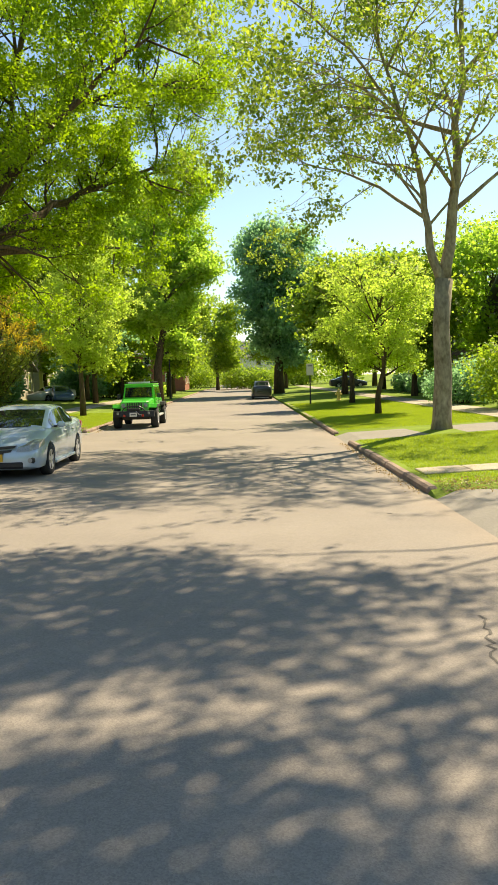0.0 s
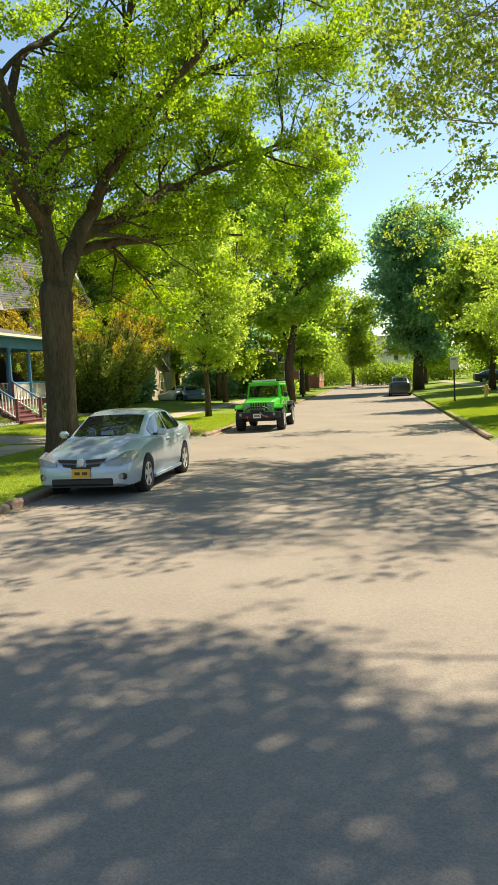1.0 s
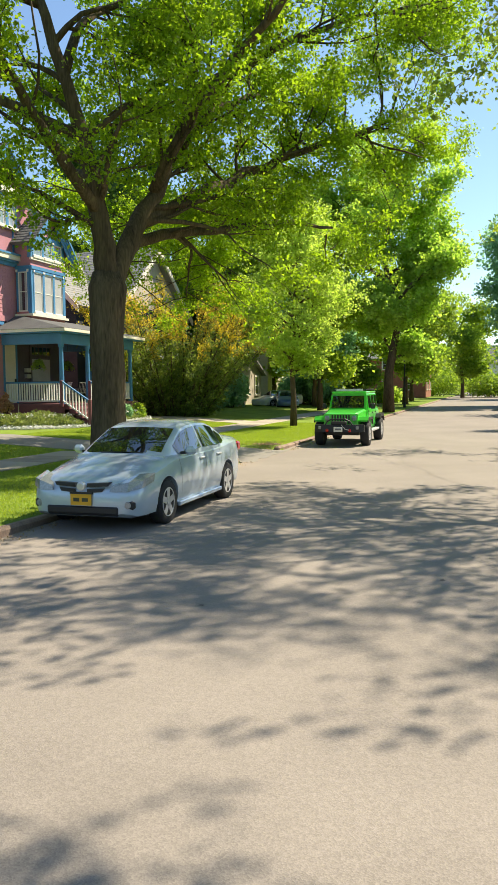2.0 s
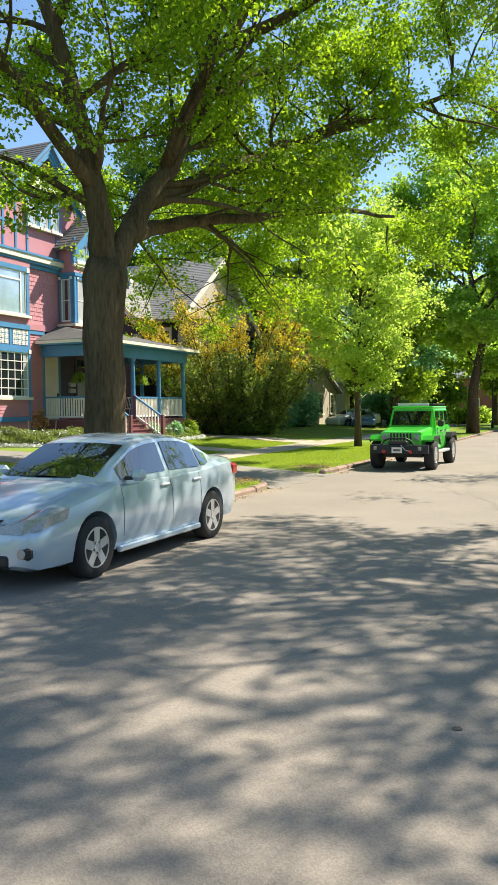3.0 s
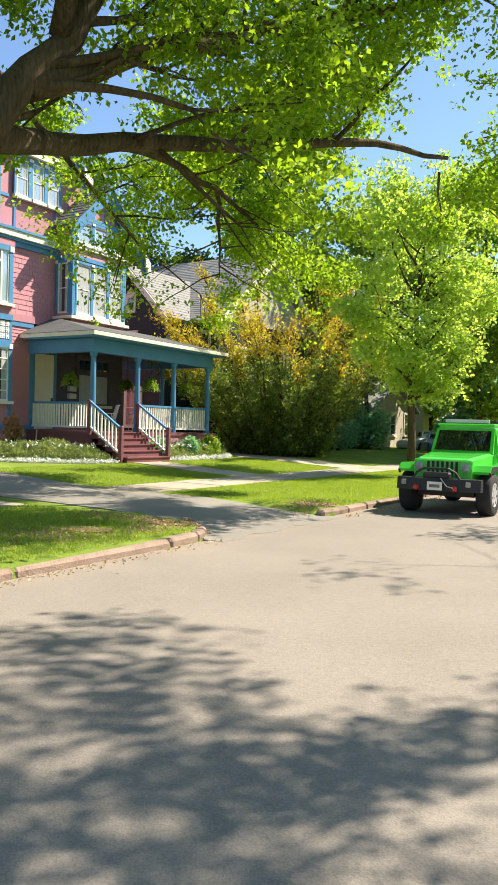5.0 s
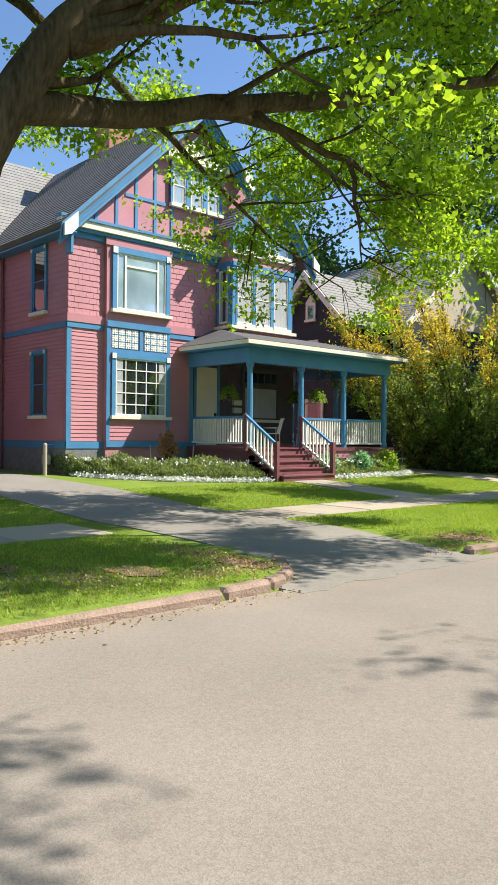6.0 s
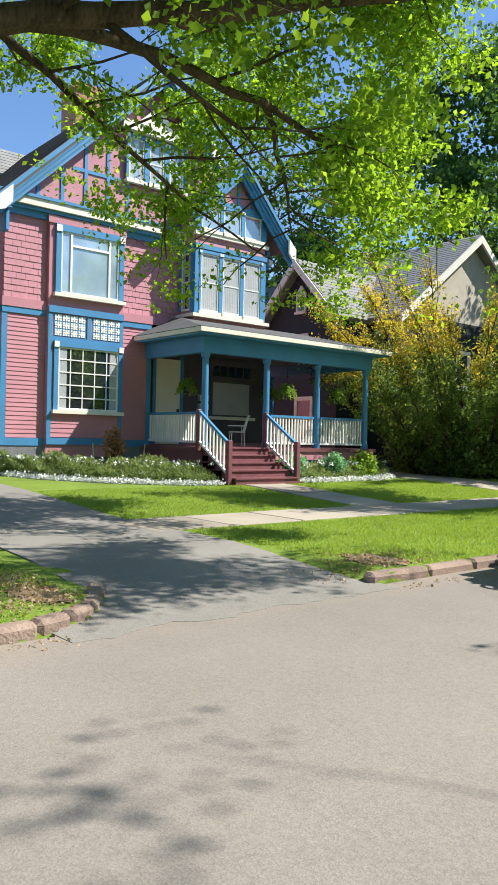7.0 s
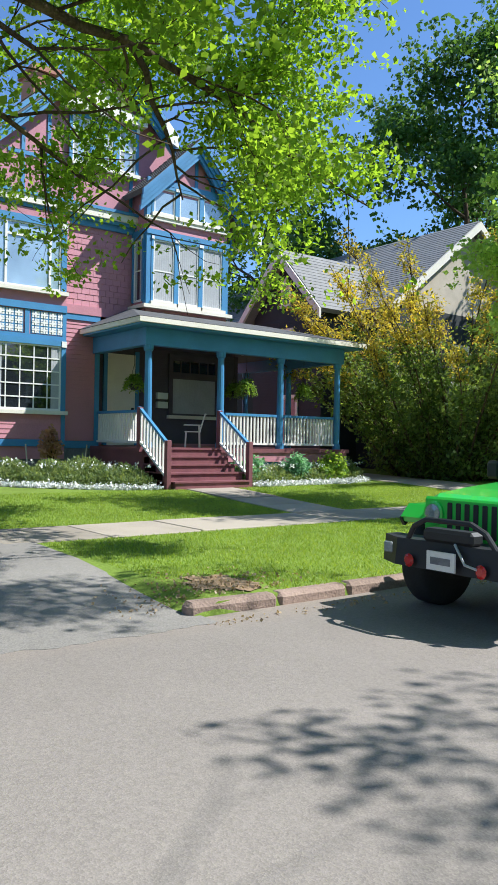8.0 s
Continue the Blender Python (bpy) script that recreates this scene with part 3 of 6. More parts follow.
def window(parent, fr, u0, u1, v0, v1, cols=1, rows=1, casing="blue", sash="white", width=0.11, w=0.0, curtain=0.0, sill=True, label="", blocks=True, pane="glass"):
    """A window in its casing, with sash bars, pane and sill; curtain: how much of the pane is veiled."""
    win = thing("window", "", "")
    win.parent = parent
    if label:
        tagged(win, label)
    c = width
    part("casing", fboxes(fr, (u0 - c, u0, v0, v1, w, w + 0.06), (u1, u1 + c, v0, v1, w, w + 0.06), (u0 - c, u1 + c, v1, v1 + c * 1.2, w, w + 0.07)), M[casing], win)
    if blocks:
        for u in (u0 - c / 2, u1 + c / 2):
            part("corner_block", fboxes(fr, (u - c * 0.55, u + c * 0.55, v1 - c * 0.2, v1 + c * 1.0, w + 0.072, w + 0.09)), M["white"], win)
    if sill:
        part("sill", fboxes(fr, (u0 - c * 1.3, u1 + c * 1.3, v0 - 0.1, v0, w, w + 0.13)), M["cream"], win)
    s = 0.045
    rws = [(u0, u0 + s, v0, v1, w, w + 0.035), (u1 - s, u1, v0, v1, w, w + 0.035), (u0 + s, u1 - s, v0, v0 + s * 1.3, w, w + 0.035), (u0 + s, u1 - s, v1 - s, v1, w, w + 0.035)]
    for i in range(1, cols):
        u = u0 + (u1 - u0) * i / cols
        rws.append((u - 0.014, u + 0.014, v0 + s, v1 - s, w, w + 0.026))
    for i in range(1, rows):
        v = v0 + (v1 - v0) * i / rows
        rws.append((u0 + s, u1 - s, v - 0.016, v + 0.016, w, w + 0.03))
    part("sash", fboxes(fr, *rws), M[sash], win)
    part("pane", fboxes(fr, (u0 + s, u1 - s, v0 + s, v1 - s, w - 0.002, w + 0.008)), M[pane], win)
    if curtain:
        n = 8
        for a, b in ((u0 + s, u0 + s + (u1 - u0) * curtain / 2), (u1 - s - (u1 - u0) * curtain / 2, u1 - s)):
            bm = bmesh.new()
            top = [(bm.verts.new(fr(a + (b - a) * i / n, v0 + s, w + 0.012 + 0.003 * (i % 2))), bm.verts.new(fr(a + (b - a) * (i + 0.25 * (i % 3)) / (n + 0.5), v1 - s, w + 0.012 + 0.003 * (i % 2)))) for i in range(n + 1)]
            for p, q in zip(top, top[1:]):
                bm.faces.new((p[0], q[0], q[1], p[1]))
            part("curtain", bm, M["curtain"], win)
    return win


def gable_roof(parent, material, a, b, ridge, name="roof", thick=0.18):
    """One roof slope: a, b the eave's ends, ridge the two ridge points over them."""
    bm = bmesh.new()
    q = [Vector(a), Vector(b), Vector(ridge[1]), Vector(ridge[0])]
    nrm = (q[1] - q[0]).cross(q[3] - q[0]).normalized()
    if nrm.z < 0:
        nrm = -nrm
    prism(bm, q, -nrm * thick)
    return part(name, bm, material, parent)


def shingles(parent, material, a, b, ridge, course=0.2, name="shingle_cover"):
    """Courses of shingles over a roof slope, each lying on the one below."""
    a, b, ra, rb = Vector(a), Vector(b), Vector(ridge[0]), Vector(ridge[1])
    nrm = (b - a).cross(ra - a).normalized()
    if nrm.z < 0:
        nrm = -nrm
    n = int((ra - a).length / course)
    bm = bmesh.new()
    for i in range(n):
        f, g = i / n, (i + 1.12) / n
        p0, p1, p2, p3 = a.lerp(ra, f) + nrm * 0.022, b.lerp(rb, f) + nrm * 0.022, b.lerp(rb, min(1, g)) + nrm * 0.006, a.lerp(ra, min(1, g)) + nrm * 0.006
        q = [bm.verts.new(p) for p in (p0, p1, p2, p3, a.lerp(ra, f) + nrm * 0.003, b.lerp(rb, f) + nrm * 0.003)]
        bm.faces.new((q[0], q[1], q[2], q[3]))
        bm.faces.new((q[4], q[5], q[1], q[0]))
    return tagged(part(name, bm, material, parent), kind="stuff")


FX = -20.18            # front wall of the painted house
Y0, Y1 = 31.09, 40.75  # its two side walls, the second along the porch
YU = 39.75             # side wall of the upper storey
house = thing("painted_house", "tall red clapboard house with blue trim and steep gables", "house", at=(-24, 36, 0.4))
ff, fs = front(FX), side(Y0)
# walls: the front-left block, the recessed porch wall, the upper storeys
part("wall", boxes((-30, FX, Y0, 35.65, 1.3, 4.9), (-30, -20.6, 35.65, Y1, 0.4, 4.9), (-30, FX, Y0, YU, 4.9, 7.7)), M["red"], house, "red painted timber wall")
bm = bmesh.new()
prism(bm, [(FX, Y0, 7.7), (FX, 40.0, 7.7), (FX, 35.65, 12.1)], (-9.8, 0, 0))
part("gable_wall", bm, M["redlight"], house, "red panelled gable")
part("foundation", boxes((-30.05, FX + 0.03, Y0 - 0.03, 35.6, 0.2, 1.3)), M["stone"], house, "rough grey foundation")
bm = bmesh.new()
siding(bm, ff, Y0 + 0.14, 32.28, 1.45, 4.72, 0.003)
siding(bm, ff, 34.62, 35.52, 1.45, 4.72, 0.003)
siding(bm, ff, 32.42, 34.5, 1.48, 1.98, 0.153)
siding(bm, fs, -30, FX - 0.14, 1.45, 4.72, 0.003)
tagged(part("clapboard_cladding", bm, M["red"], house), kind="stuff")
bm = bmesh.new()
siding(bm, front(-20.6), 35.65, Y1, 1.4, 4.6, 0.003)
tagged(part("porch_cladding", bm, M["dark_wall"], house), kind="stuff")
bm = bmesh.new()
siding(bm, fs, -30, FX, 5.12, 7.4, 0.003, 0.17, 0.014)
tagged(part("wall_shingling", bm, M["red"], house), kind="stuff")
# sawn shingles of the upper front, course by course
bm = bmesh.new()
fbox(bm, lambda u, v, w: (w, u, v), 0.003, 0.237, 0, 0.172, 0, 0.006)
for v in bm.verts:
    if v.co.z < 0.1 and v.co.x > 0.003:
        v.co.x = 0.02
shingle = None
pick = random.Random(77)
for a, b in ((Y0 + 0.02, 32.28), (34.62, 36.8)):
    for i in range(13):
        y = a - (0.12 if i % 2 else 0.0) - pick.uniform(0, 0.04)
        while y < b - 0.02:
            y0, y1 = max(a, y), min(b, y + 0.24)
            if y1 - y0 > 0.03:
                if shingle is None:
                    o = part("wall_shingle", bm, M["red"], house)
                    shingle = o.data
                else:
                    o = new("wall_shingle", shingle)
                    o.parent = house
                o.location = Vector((FX + 0.002 + pick.uniform(0, 0.005), y0, 5.12 + i * 0.1685)) - Vector(house.location)
                o.scale = (1, (y1 - y0) / 0.24, 1)
            y += 0.24
# projecting window box
part("window_box", boxes((FX - 0.1, FX + 0.15, 32.3, 34.6, 0.95, 7.42)), M["red"], house)
trim = lambda name, mat, *rows: [part(name, fboxes(ff, r), M[mat], house) for r in rows]
trim("corner_board", "blue", (Y0 - 0.02, Y0 + 0.13, 1.3, 4.8, 0, 0.03), (35.52, 35.66, 1.3, 4.8, 0, 0.03))
trim("belt_board", "blue", (Y0 - 0.02, 32.29, 1.24, 1.44, 0, 0.05), (34.61, 35.66, 1.24, 1.44, 0, 0.05), (Y0 - 0.02, 32.29, 4.72, 4.88, 0, 0.05), (34.61, 35.66, 4.72, 4.88, 0, 0.05), (Y0, 36.85, 7.3, 7.52, 0, 0.1))
trim("flare_board", "red", (Y0 - 0.03, 32.29, 4.88, 5.12, 0, 0.07), (34.61, 36.8, 4.88, 5.12, 0, 0.07))
trim("cornice", "cream", (Y0 - 0.35, 36.85, 7.56, 7.76, 0, 0.28))
trim("cornice_cap", "blue", (Y0 - 0.38, 36.88, 7.76, 7.84, 0, 0.32), (Y0 - 0.3, 36.83, 7.46, 7.56, 0, 0.2))
part("side_trim", fboxes(fs, (-30, FX - 0.0, 4.72, 4.88, 0, 0.05)), M["blue"], house)
part("side_trim", fboxes(fs, (-30, FX - 0.0, 1.24, 1.44, 0, 0.05)), M["blue"], house)
# window box trim
fb = front(FX + 0.15)
for r in ((32.3, 32.42, 1.3, 5.0, 0, 0.03), (34.49, 34.6, 1.3, 5.0, 0, 0.03), (32.3, 34.6, 1.28, 1.46, 0.031, 0.05), (32.3, 34.6, 4.84, 5.02, 0.031, 0.06), (32.42, 34.49, 4.05, 4.2, 0, 0.03), (33.46, 33.58, 4.2, 4.84, 0, 0.03)):
    part("box_trim", fboxes(fb, r), M["blue"], house)
for u in (32.46, 33.62):
    bm = fboxes(fb, (u, u + 0.96, 4.22, 4.82, -0.01, 0.01))
    part("lattice_panel", bm, M["blue"], house)
    bm = bmesh.new()
    for i in range(4):
        for j in range(3):
            cu, cv = u + 0.13 + i * 0.235, 4.32 + j * 0.2
            fbox(bm, fb, cu - 0.1, cu + 0.1, cv - 0.024, cv + 0.024, 0.011, 0.026)
            fbox(bm, fb, cu - 0.024, cu + 0.024, cv - 0.085, cv + 0.085, 0.012, 0.028)
            for sx in (-1, 1):
                for sy in (-1, 1):
                    fbox(bm, fb, cu + sx * 0.07 - 0.028, cu + sx * 0.07 + 0.028, cv + sy * 0.06 - 0.024, cv + sy * 0.06 + 0.024, 0.011, 0.02)
    part("lattice_work", bm, M["white"], house)
window(house, fb, 32.6, 34.46, 2.22, 3.94, 5, 5, w=0.004, curtain=0.24, width=0.13, label="large many-paned window with a cream sill")
w2 = window(house, fb, 32.62, 34.42, 5.38, 7.06, 1, 1, w=0.004, width=0.15, pane="glass_sky", label="wide upper window with narrow side lights")
part("sash_bar", fboxes(fb, (32.9, 32.96, 5.38, 7.06, 0.005, 0.045), (34.08, 34.14, 5.38, 7.06, 0.005, 0.045), (32.96, 34.08, 6.68, 6.74, 0.005, 0.045)), M["white"], w2)
part("box_head", fboxes(fb, (32.25, 34.65, 7.24, 7.44, 0, 0.04)), M["red"], house)
for v0, v1 in ((2.2, 4.05), (5.3, 7.15)):
    window(house, fs, -22.15, -21.4, v0, v1, 1, 2, casing="blue", sash="blue", width=0.09, w=0.025)
# half-timbering of the gable
fg = front(FX)
for y in (32.0, 32.7, 33.4, 34.1, 34.75, 36.55):
    top = 12.1 - abs(y - 35.65) * 0.98 - 0.35 if not 34.3 < y < 37 else 8.85
    part("stud", fboxes(fg, (y - 0.05, y + 0.05, 7.84, max(7.95, top), 0, 0.03)), M["blue"], house)
part("stud", fboxes(fg, (33.0, 34.5, 8.85, 8.95, 0, 0.028)), M["blue"], house)
for u in (34.72, 35.42, 36.12):
    window(house, fg, u, u + 0.52, 8.98, 10.2, 1, 2, w=0.06, width=0.09, curtain=0.5, pane="glass_sky")
part("window_hood", fboxes(fg, (34.4, 36.9, 10.35, 10.6, 0, 0.3)), M["cream"], house)
bm = bmesh.new()
prism(bm, [(FX + 0.05, 34.9, 10.6), (FX + 0.05, 36.4, 10.6), (FX + 0.05, 35.65, 11.3)], (0.12, 0, 0))
part("window_crest", bm, M["cream"], house)
def slanted_block(x0, x1, y, run, z):
    """A carved block that follows the slope of the barge boards."""
    rise = abs(run) * 0.95
    m = bmesh.new()
    prism(m, [(x0, y, z - 0.02), (x0, y + run, z + rise - 0.02), (x0, y + run, z + rise - 0.46), (x0, y + run * 0.55, z + rise * 0.55 - 0.5), (x0, y, z - 0.36)], (x1 - x0, 0, 0))
    return m


# main roof with its barge boards; on one side the bay's gable takes over from the front edge
EZ, EY0, EY1, AP = 7.5, 30.6, 40.5, (35.65, 12.36)
CUT = (37.75, 12.36 - 2.1 * (12.36 - 7.5) / 4.85)


def stepped_barge(x, foot, top):
    """Four boards, each set back behind the one above."""
    for d0, w0, w1 in ((0.0, 0.5, 0.58), (0.14, 0.46, 0.53), (0.28, 0.42, 0.48), (0.42, 0.34, 0.43)):
        m = bmesh.new()
        prism(m, [(x + w0, foot[0], foot[1] - d0 - 0.02), (x + w0, top[0], top[1] - d0 - 0.02), (x + w0, top[0], top[1] - d0 - 0.17), (x + w0, foot[0], foot[1] - d0 - 0.17)], (w1 - w0, 0, 0))
        part("barge_board", m, M["blue"], house)


for x, lo, hi in ((FX + 0.55, (EY0, EZ), AP), (FX + 0.55, CUT, AP), (FX - 0.05, (EY1, EZ), CUT)):
    ends = ((x, lo[0], lo[1]), (-30.5, lo[0], lo[1])), ((x, hi[0], hi[1]), (-30.5, hi[0], hi[1]))
    gable_roof(house, M["roof_main"], ends[0][0], ends[0][1], ends[1])
    shingles(house, M["roof_main"], ends[0][0], ends[0][1], ends[1])
stepped_barge(FX, (EY0, EZ), AP)
stepped_barge(FX, CUT, AP)
for y, z, s in ((EY0, EZ, 1), (CUT[0], CUT[1], -1)):
    part("eave_block", slanted_block(FX + 0.59, FX + 0.66, y + s * 0.03, s * 0.42, z - 0.02), M["white"], house, "carved white block")
part("bracket", boxes((FX + 0.02, FX + 0.3, EY0 + 0.4, EY0 + 0.52, EZ - 0.75, EZ - 0.2), bevel=0.03), M["blue"], house)
for ya, s in ((EY0, 1), (EY1, -1)):
    part("soffit", boxes((-30.4, FX + (0.5 if s > 0 else -0.1), ya + s * 0.05, ya + s * 0.5, EZ - 0.2, EZ - 0.16)), M["blue"], house)
# rear wing
part("wall", boxes((-34, -25, 28.0, 31.0, 0.4, 7.6), (-34, -30.1, 31.0, 42, 0.4, 7.6)), M["red"], house)
for xa in (-24.6, -34.4):
    ends = ((xa, 27.5, 7.4), (xa, 36.5, 7.4)), ((-29.5, 27.5, 12.4), (-29.5, 36.5, 12.4))
    gable_roof(house, M["roof_light"], ends[0][0], ends[0][1], ends[1])
    shingles(house, M["roof_light"], ends[0][0], ends[0][1], ends[1], 0.22)
bm = bmesh.new()
prism(bm, [(-34, 28.0, 7.6), (-25, 28.0, 7.6), (-29.5, 28.0, 12.1)], (0, 8, 0))
part("gable_wall", bm, M["red"], house)
bm = bmesh.new()
lathe(bm, (-24.2, Y0 - 0.1, 0), [(0.05, 0.5), (0.05, 7.3)], 8)
part("downpipe", bm, M["maroon"], house)
# two-storey square bay with its own gable
BX, B0, B1 = -19.41, 36.65, 39.4
part("bay", boxes((FX - 0.1, BX, B0, B1, 5.0, 8.5)), M["red"], house, "red shingled bay")
fbay, fbs = front(BX), side(B0)
for i in range(3):
    u = B0 + 0.2 + i * 0.83
    window(house, fbay, u, u + 0.69, 5.36, 7.1, 1, 2, width=0.07, w=0.004, curtain=0.9, blocks=True)
    window(house, fbay, u, u + 0.69, 7.82, 8.55, 1, 1, width=0.07, w=0.004, pane="glass_sky")
window(house, fbs, FX + 0.16, BX - 0.14, 5.36, 7.1, 1, 2, width=0.09, w=0.004, curtain=0.5, sill=False)
for u0, u1 in ((B0 - 0.02, B0 + 0.12), (B1 - 0.12, B1 + 0.02)):
    for v0, v1 in ((5.26, 7.22), (7.72, 8.64)):
        part("corner_board", fboxes(fbay, (u0, u1, v0, v1, 0, 0.05)), M["blue"], house)
for v0, v1 in ((5.26, 7.22), (7.72, 8.64)):
    part("corner_board", fboxes(fbs, (BX - 0.12, BX - 0.003, v0, v1, 0, 0.03)), M["blue"], house)
part("bay_sill", boxes((FX + 0.002, BX + 0.16, B0 - 0.14, B1 + 0.12, 5.16, 5.26)), M["cream"], house)
part("bay_head", fboxes(fbay, (B0 - 0.02, B1 + 0.05, 7.22, 7.36, 0, 0.08)), M["blue"], house)
part("bay_head", fboxes(fbs, (FX, BX, 7.22, 7.36, 0, 0.05)), M["blue"], house)
part("bay_head", fboxes(fbay, (B0 - 0.02, B1 + 0.05, 8.64, 8.78, 0, 0.08)), M["blue"], house)
part("bay_sill", fboxes(fbay, (B0 - 0.06, B1 + 0.1, 7.62, 7.72, 0, 0.1)), M["cream"], house)
bm = bmesh.new()
siding(bm, fbay, B0 + 0.01, B1 - 0.01, 7.36, 7.62, 0.003, 0.13, 0.014)
tagged(part("wall_shingling", bm, M["red"], house), kind="stuff")
BR, BL, BE = (38.2, 10.15), (36.3, 8.32), (40.35, 7.75)   # ridge, short eave, long eave
bm = bmesh.new()
prism(bm, [(BX + 0.02, B0 - 0.02, 8.45), (BX + 0.02, B1 + 0.02, 8.45), (BX + 0.02, B1 + 0.02, 8.6), (BX + 0.02, BR[0], 9.9), (BX + 0.02, B0 - 0.02, 8.48)], (-0.8, 0, 0))
part("bay_gable", bm, M["redlight"], house)
for y, z in ((37.62, 9.25), (38.25, 9.75), (38.85, 9.15)):
    part("stud", fboxes(fbay, (y - 0.05, y + 0.05, 8.78, z, 0.02, 0.05)), M["blue"], house)
for y0, y1 in ((37.05, 37.6), (38.3, 38.8)):
    # a curved brace beside each stud
    bm = bmesh.new()
    tube(bm, [(BX + 0.04, y1 - (y1 - y0) * 0.55 * (1 - math.cos(a)), 8.78 + 0.42 * math.sin(a)) for a in (0, 0.4, 0.8, 1.2, 1.57)], [0.035] * 5, 4)
    part("brace", bm, M["blue"], house)
for foot in (BL, BE):
    ends = ((BX + 0.4, foot[0], foot[1]), (-23.2, foot[0], foot[1])), ((BX + 0.4, BR[0], BR[1]), (-23.2, BR[0], BR[1]))
    gable_roof(house, M["roof_main"], ends[0][0], ends[0][1], ends[1], thick=0.12)
    shingles(house, M["roof_main"], ends[0][0], ends[0][1], ends[1])
    stepped_barge(BX - 0.16, foot, BR)
part("eave_block", slanted_block(BX + 0.43, BX + 0.5, BE[0] - 0.03, -0.3, BE[1] - 0.02), M["white"], house, "carved white block")
part("bracket", boxes((BX - 0.4, BX - 0.1, BE[0] - 0.75, BE[0] - 0.63, BE[1] - 0.65, BE[1] - 0.1), bevel=0.03), M["blue"], house)
# chimney
part("chimney", boxes((-26.5, -25.4, 35.7, 36.8, 11.5, 13.95), (-26.6, -25.3, 35.6, 36.9, 13.7, 13.85)), M["brick"], house, "brown brick chimney")
# porch
PX, PZ = -17.36, 1.31
part("porch_floor", boxes((-22.5, PX + 0.25, 35.4, 42.35, 1.2, PZ)), M["maroon"], house)
part("porch_skirt", boxes((PX + 0.14, PX + 0.2, 37.55, 42.3, 0.95, 1.2)), M["red"], house)
part("porch_skirt", boxes((PX + 0.14, PX + 0.2, 35.4, 35.5, 0.3, 1.2), (-20.5, PX + 0.14, 35.42, 35.48, 0.3, 1.2)), M["maroon"], house)
part("porch_foundation", boxes((-22.4, PX + 0.1, 37.5, 42.2, 0.2, 0.95)), M["stone"], house)
for y in (39.3, 41.0):
    part("basement_frame", boxes((PX + 0.1, PX + 0.13, y - 0.42, y + 0.42, 0.5, 0.94)), M["blue"], house)
    part("basement_pane", boxes((PX + 0.131, PX + 0.14, y - 0.34, y + 0.34, 0.52, 0.88)), M["white"], house)


def porch_post(x, y, z0=PZ, z1=3.85):
    bm = bmesh.new()
    lathe(bm, (x, y, 0), [(0.12, z0), (0.12, z0 + 0.12), (0.095, z0 + 0.16), (0.1, z0 + 0.9), (0.085, z1 - 0.2), (0.085, z1 - 0.16), (0.12, z1 - 0.12), (0.13, z1)], 12)
    return part("porch_post", bm, M["blue"], house, smooth=False)


POSTS = (35.6, 37.8, 39.86, 42.06)
for y in POSTS:
    porch_post(PX, y)
for x in (-19.6, -21.9):
    porch_post(x, 42.06)
part("porch_beam", boxes((PX - 0.12, PX + 0.12, 35.45, 42.22, 3.85, 4.28), (-22.4, PX - 0.12, 41.96, 42.2, 3.85, 4.28), (-20.5, PX - 0.12, 35.46, 35.68, 3.85, 4.28)), M["blue"], house)
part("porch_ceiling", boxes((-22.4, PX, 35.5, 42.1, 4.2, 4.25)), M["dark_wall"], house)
part("porch_fascia", boxes((-16.92, -16.84, 35.05, 42.75, 4.34, 4.46), (-20.15, -16.92, 35.05, 35.12, 4.34, 4.46), (-22.6, -16.92, 42.68, 42.75, 4.34, 4.46)), M["cream"], house)
part("porch_soffit", boxes((-20.1, -16.92, 35.12, 42.68, 4.29, 4.34)), M["blue"], house)
bm = bmesh.new()
E_, R_ = [(-16.84, 35.03, 4.47), (-16.84, 42.77, 4.47), (-20.16, 42.77, 4.47), (-20.16, 35.03, 4.47)], [(-19.7, 36.4, 5.14), (-19.7, 41.2, 5.14), (-20.16, 41.2, 5.14), (-20.16, 36.4, 5.14)]
a, b = [bm.verts.new(p) for p in E_], [bm.verts.new(p) for p in R_]
for i in range(4):
    bm.faces.new((a[i], a[(i + 1) % 4], b[(i + 1) % 4], b[i]))
bm.faces.new(b)
bm.faces.new(a[::-1])
bmesh.ops.recalc_face_normals(bm, faces=bm.faces)
part("porch_roof", bm, M["roof_dark"], house)


def railing(x0, y0, x1, y1, z0=PZ, z1=PZ, n=14):
    """A run of balusters between two rails, level or down a stair."""
    a, b = Vector((x0, y0, z0)), Vector((x1, y1, z1))
    d = (b - a)
    s = Vector((-d.y, d.x, 0)).normalized() * 0.04
    for lo, hi, m, name in ((0.1, 0.16, "white", "bottom_rail"), (0.88, 0.95, "blue", "top_rail")):
        bm = bmesh.new()
        prism(bm, [a + s + Vector((0, 0, lo)), b + s + Vector((0, 0, lo)), b + s + Vector((0, 0, hi)), a + s + Vector((0, 0, hi))], -2 * s)
        part(name, bm, M[m], house)
    for i in range(n):
        p = a + d * (i + 0.5) / n
        part("baluster", boxes((p.x - 0.022, p.x + 0.022, p.y - 0.022, p.y + 0.022, p.z + 0.16, p.z + 0.88)), M["white"], house)


railing(PX, 37.95, PX, 39.72, n=15)
railing(PX, 40.0, PX, 41.92, n=16)
railing(PX - 0.1, 35.62, -20.1, 35.62, n=22)
railing(PX - 0.1, 42.06, -19.5, 42.06, n=16)
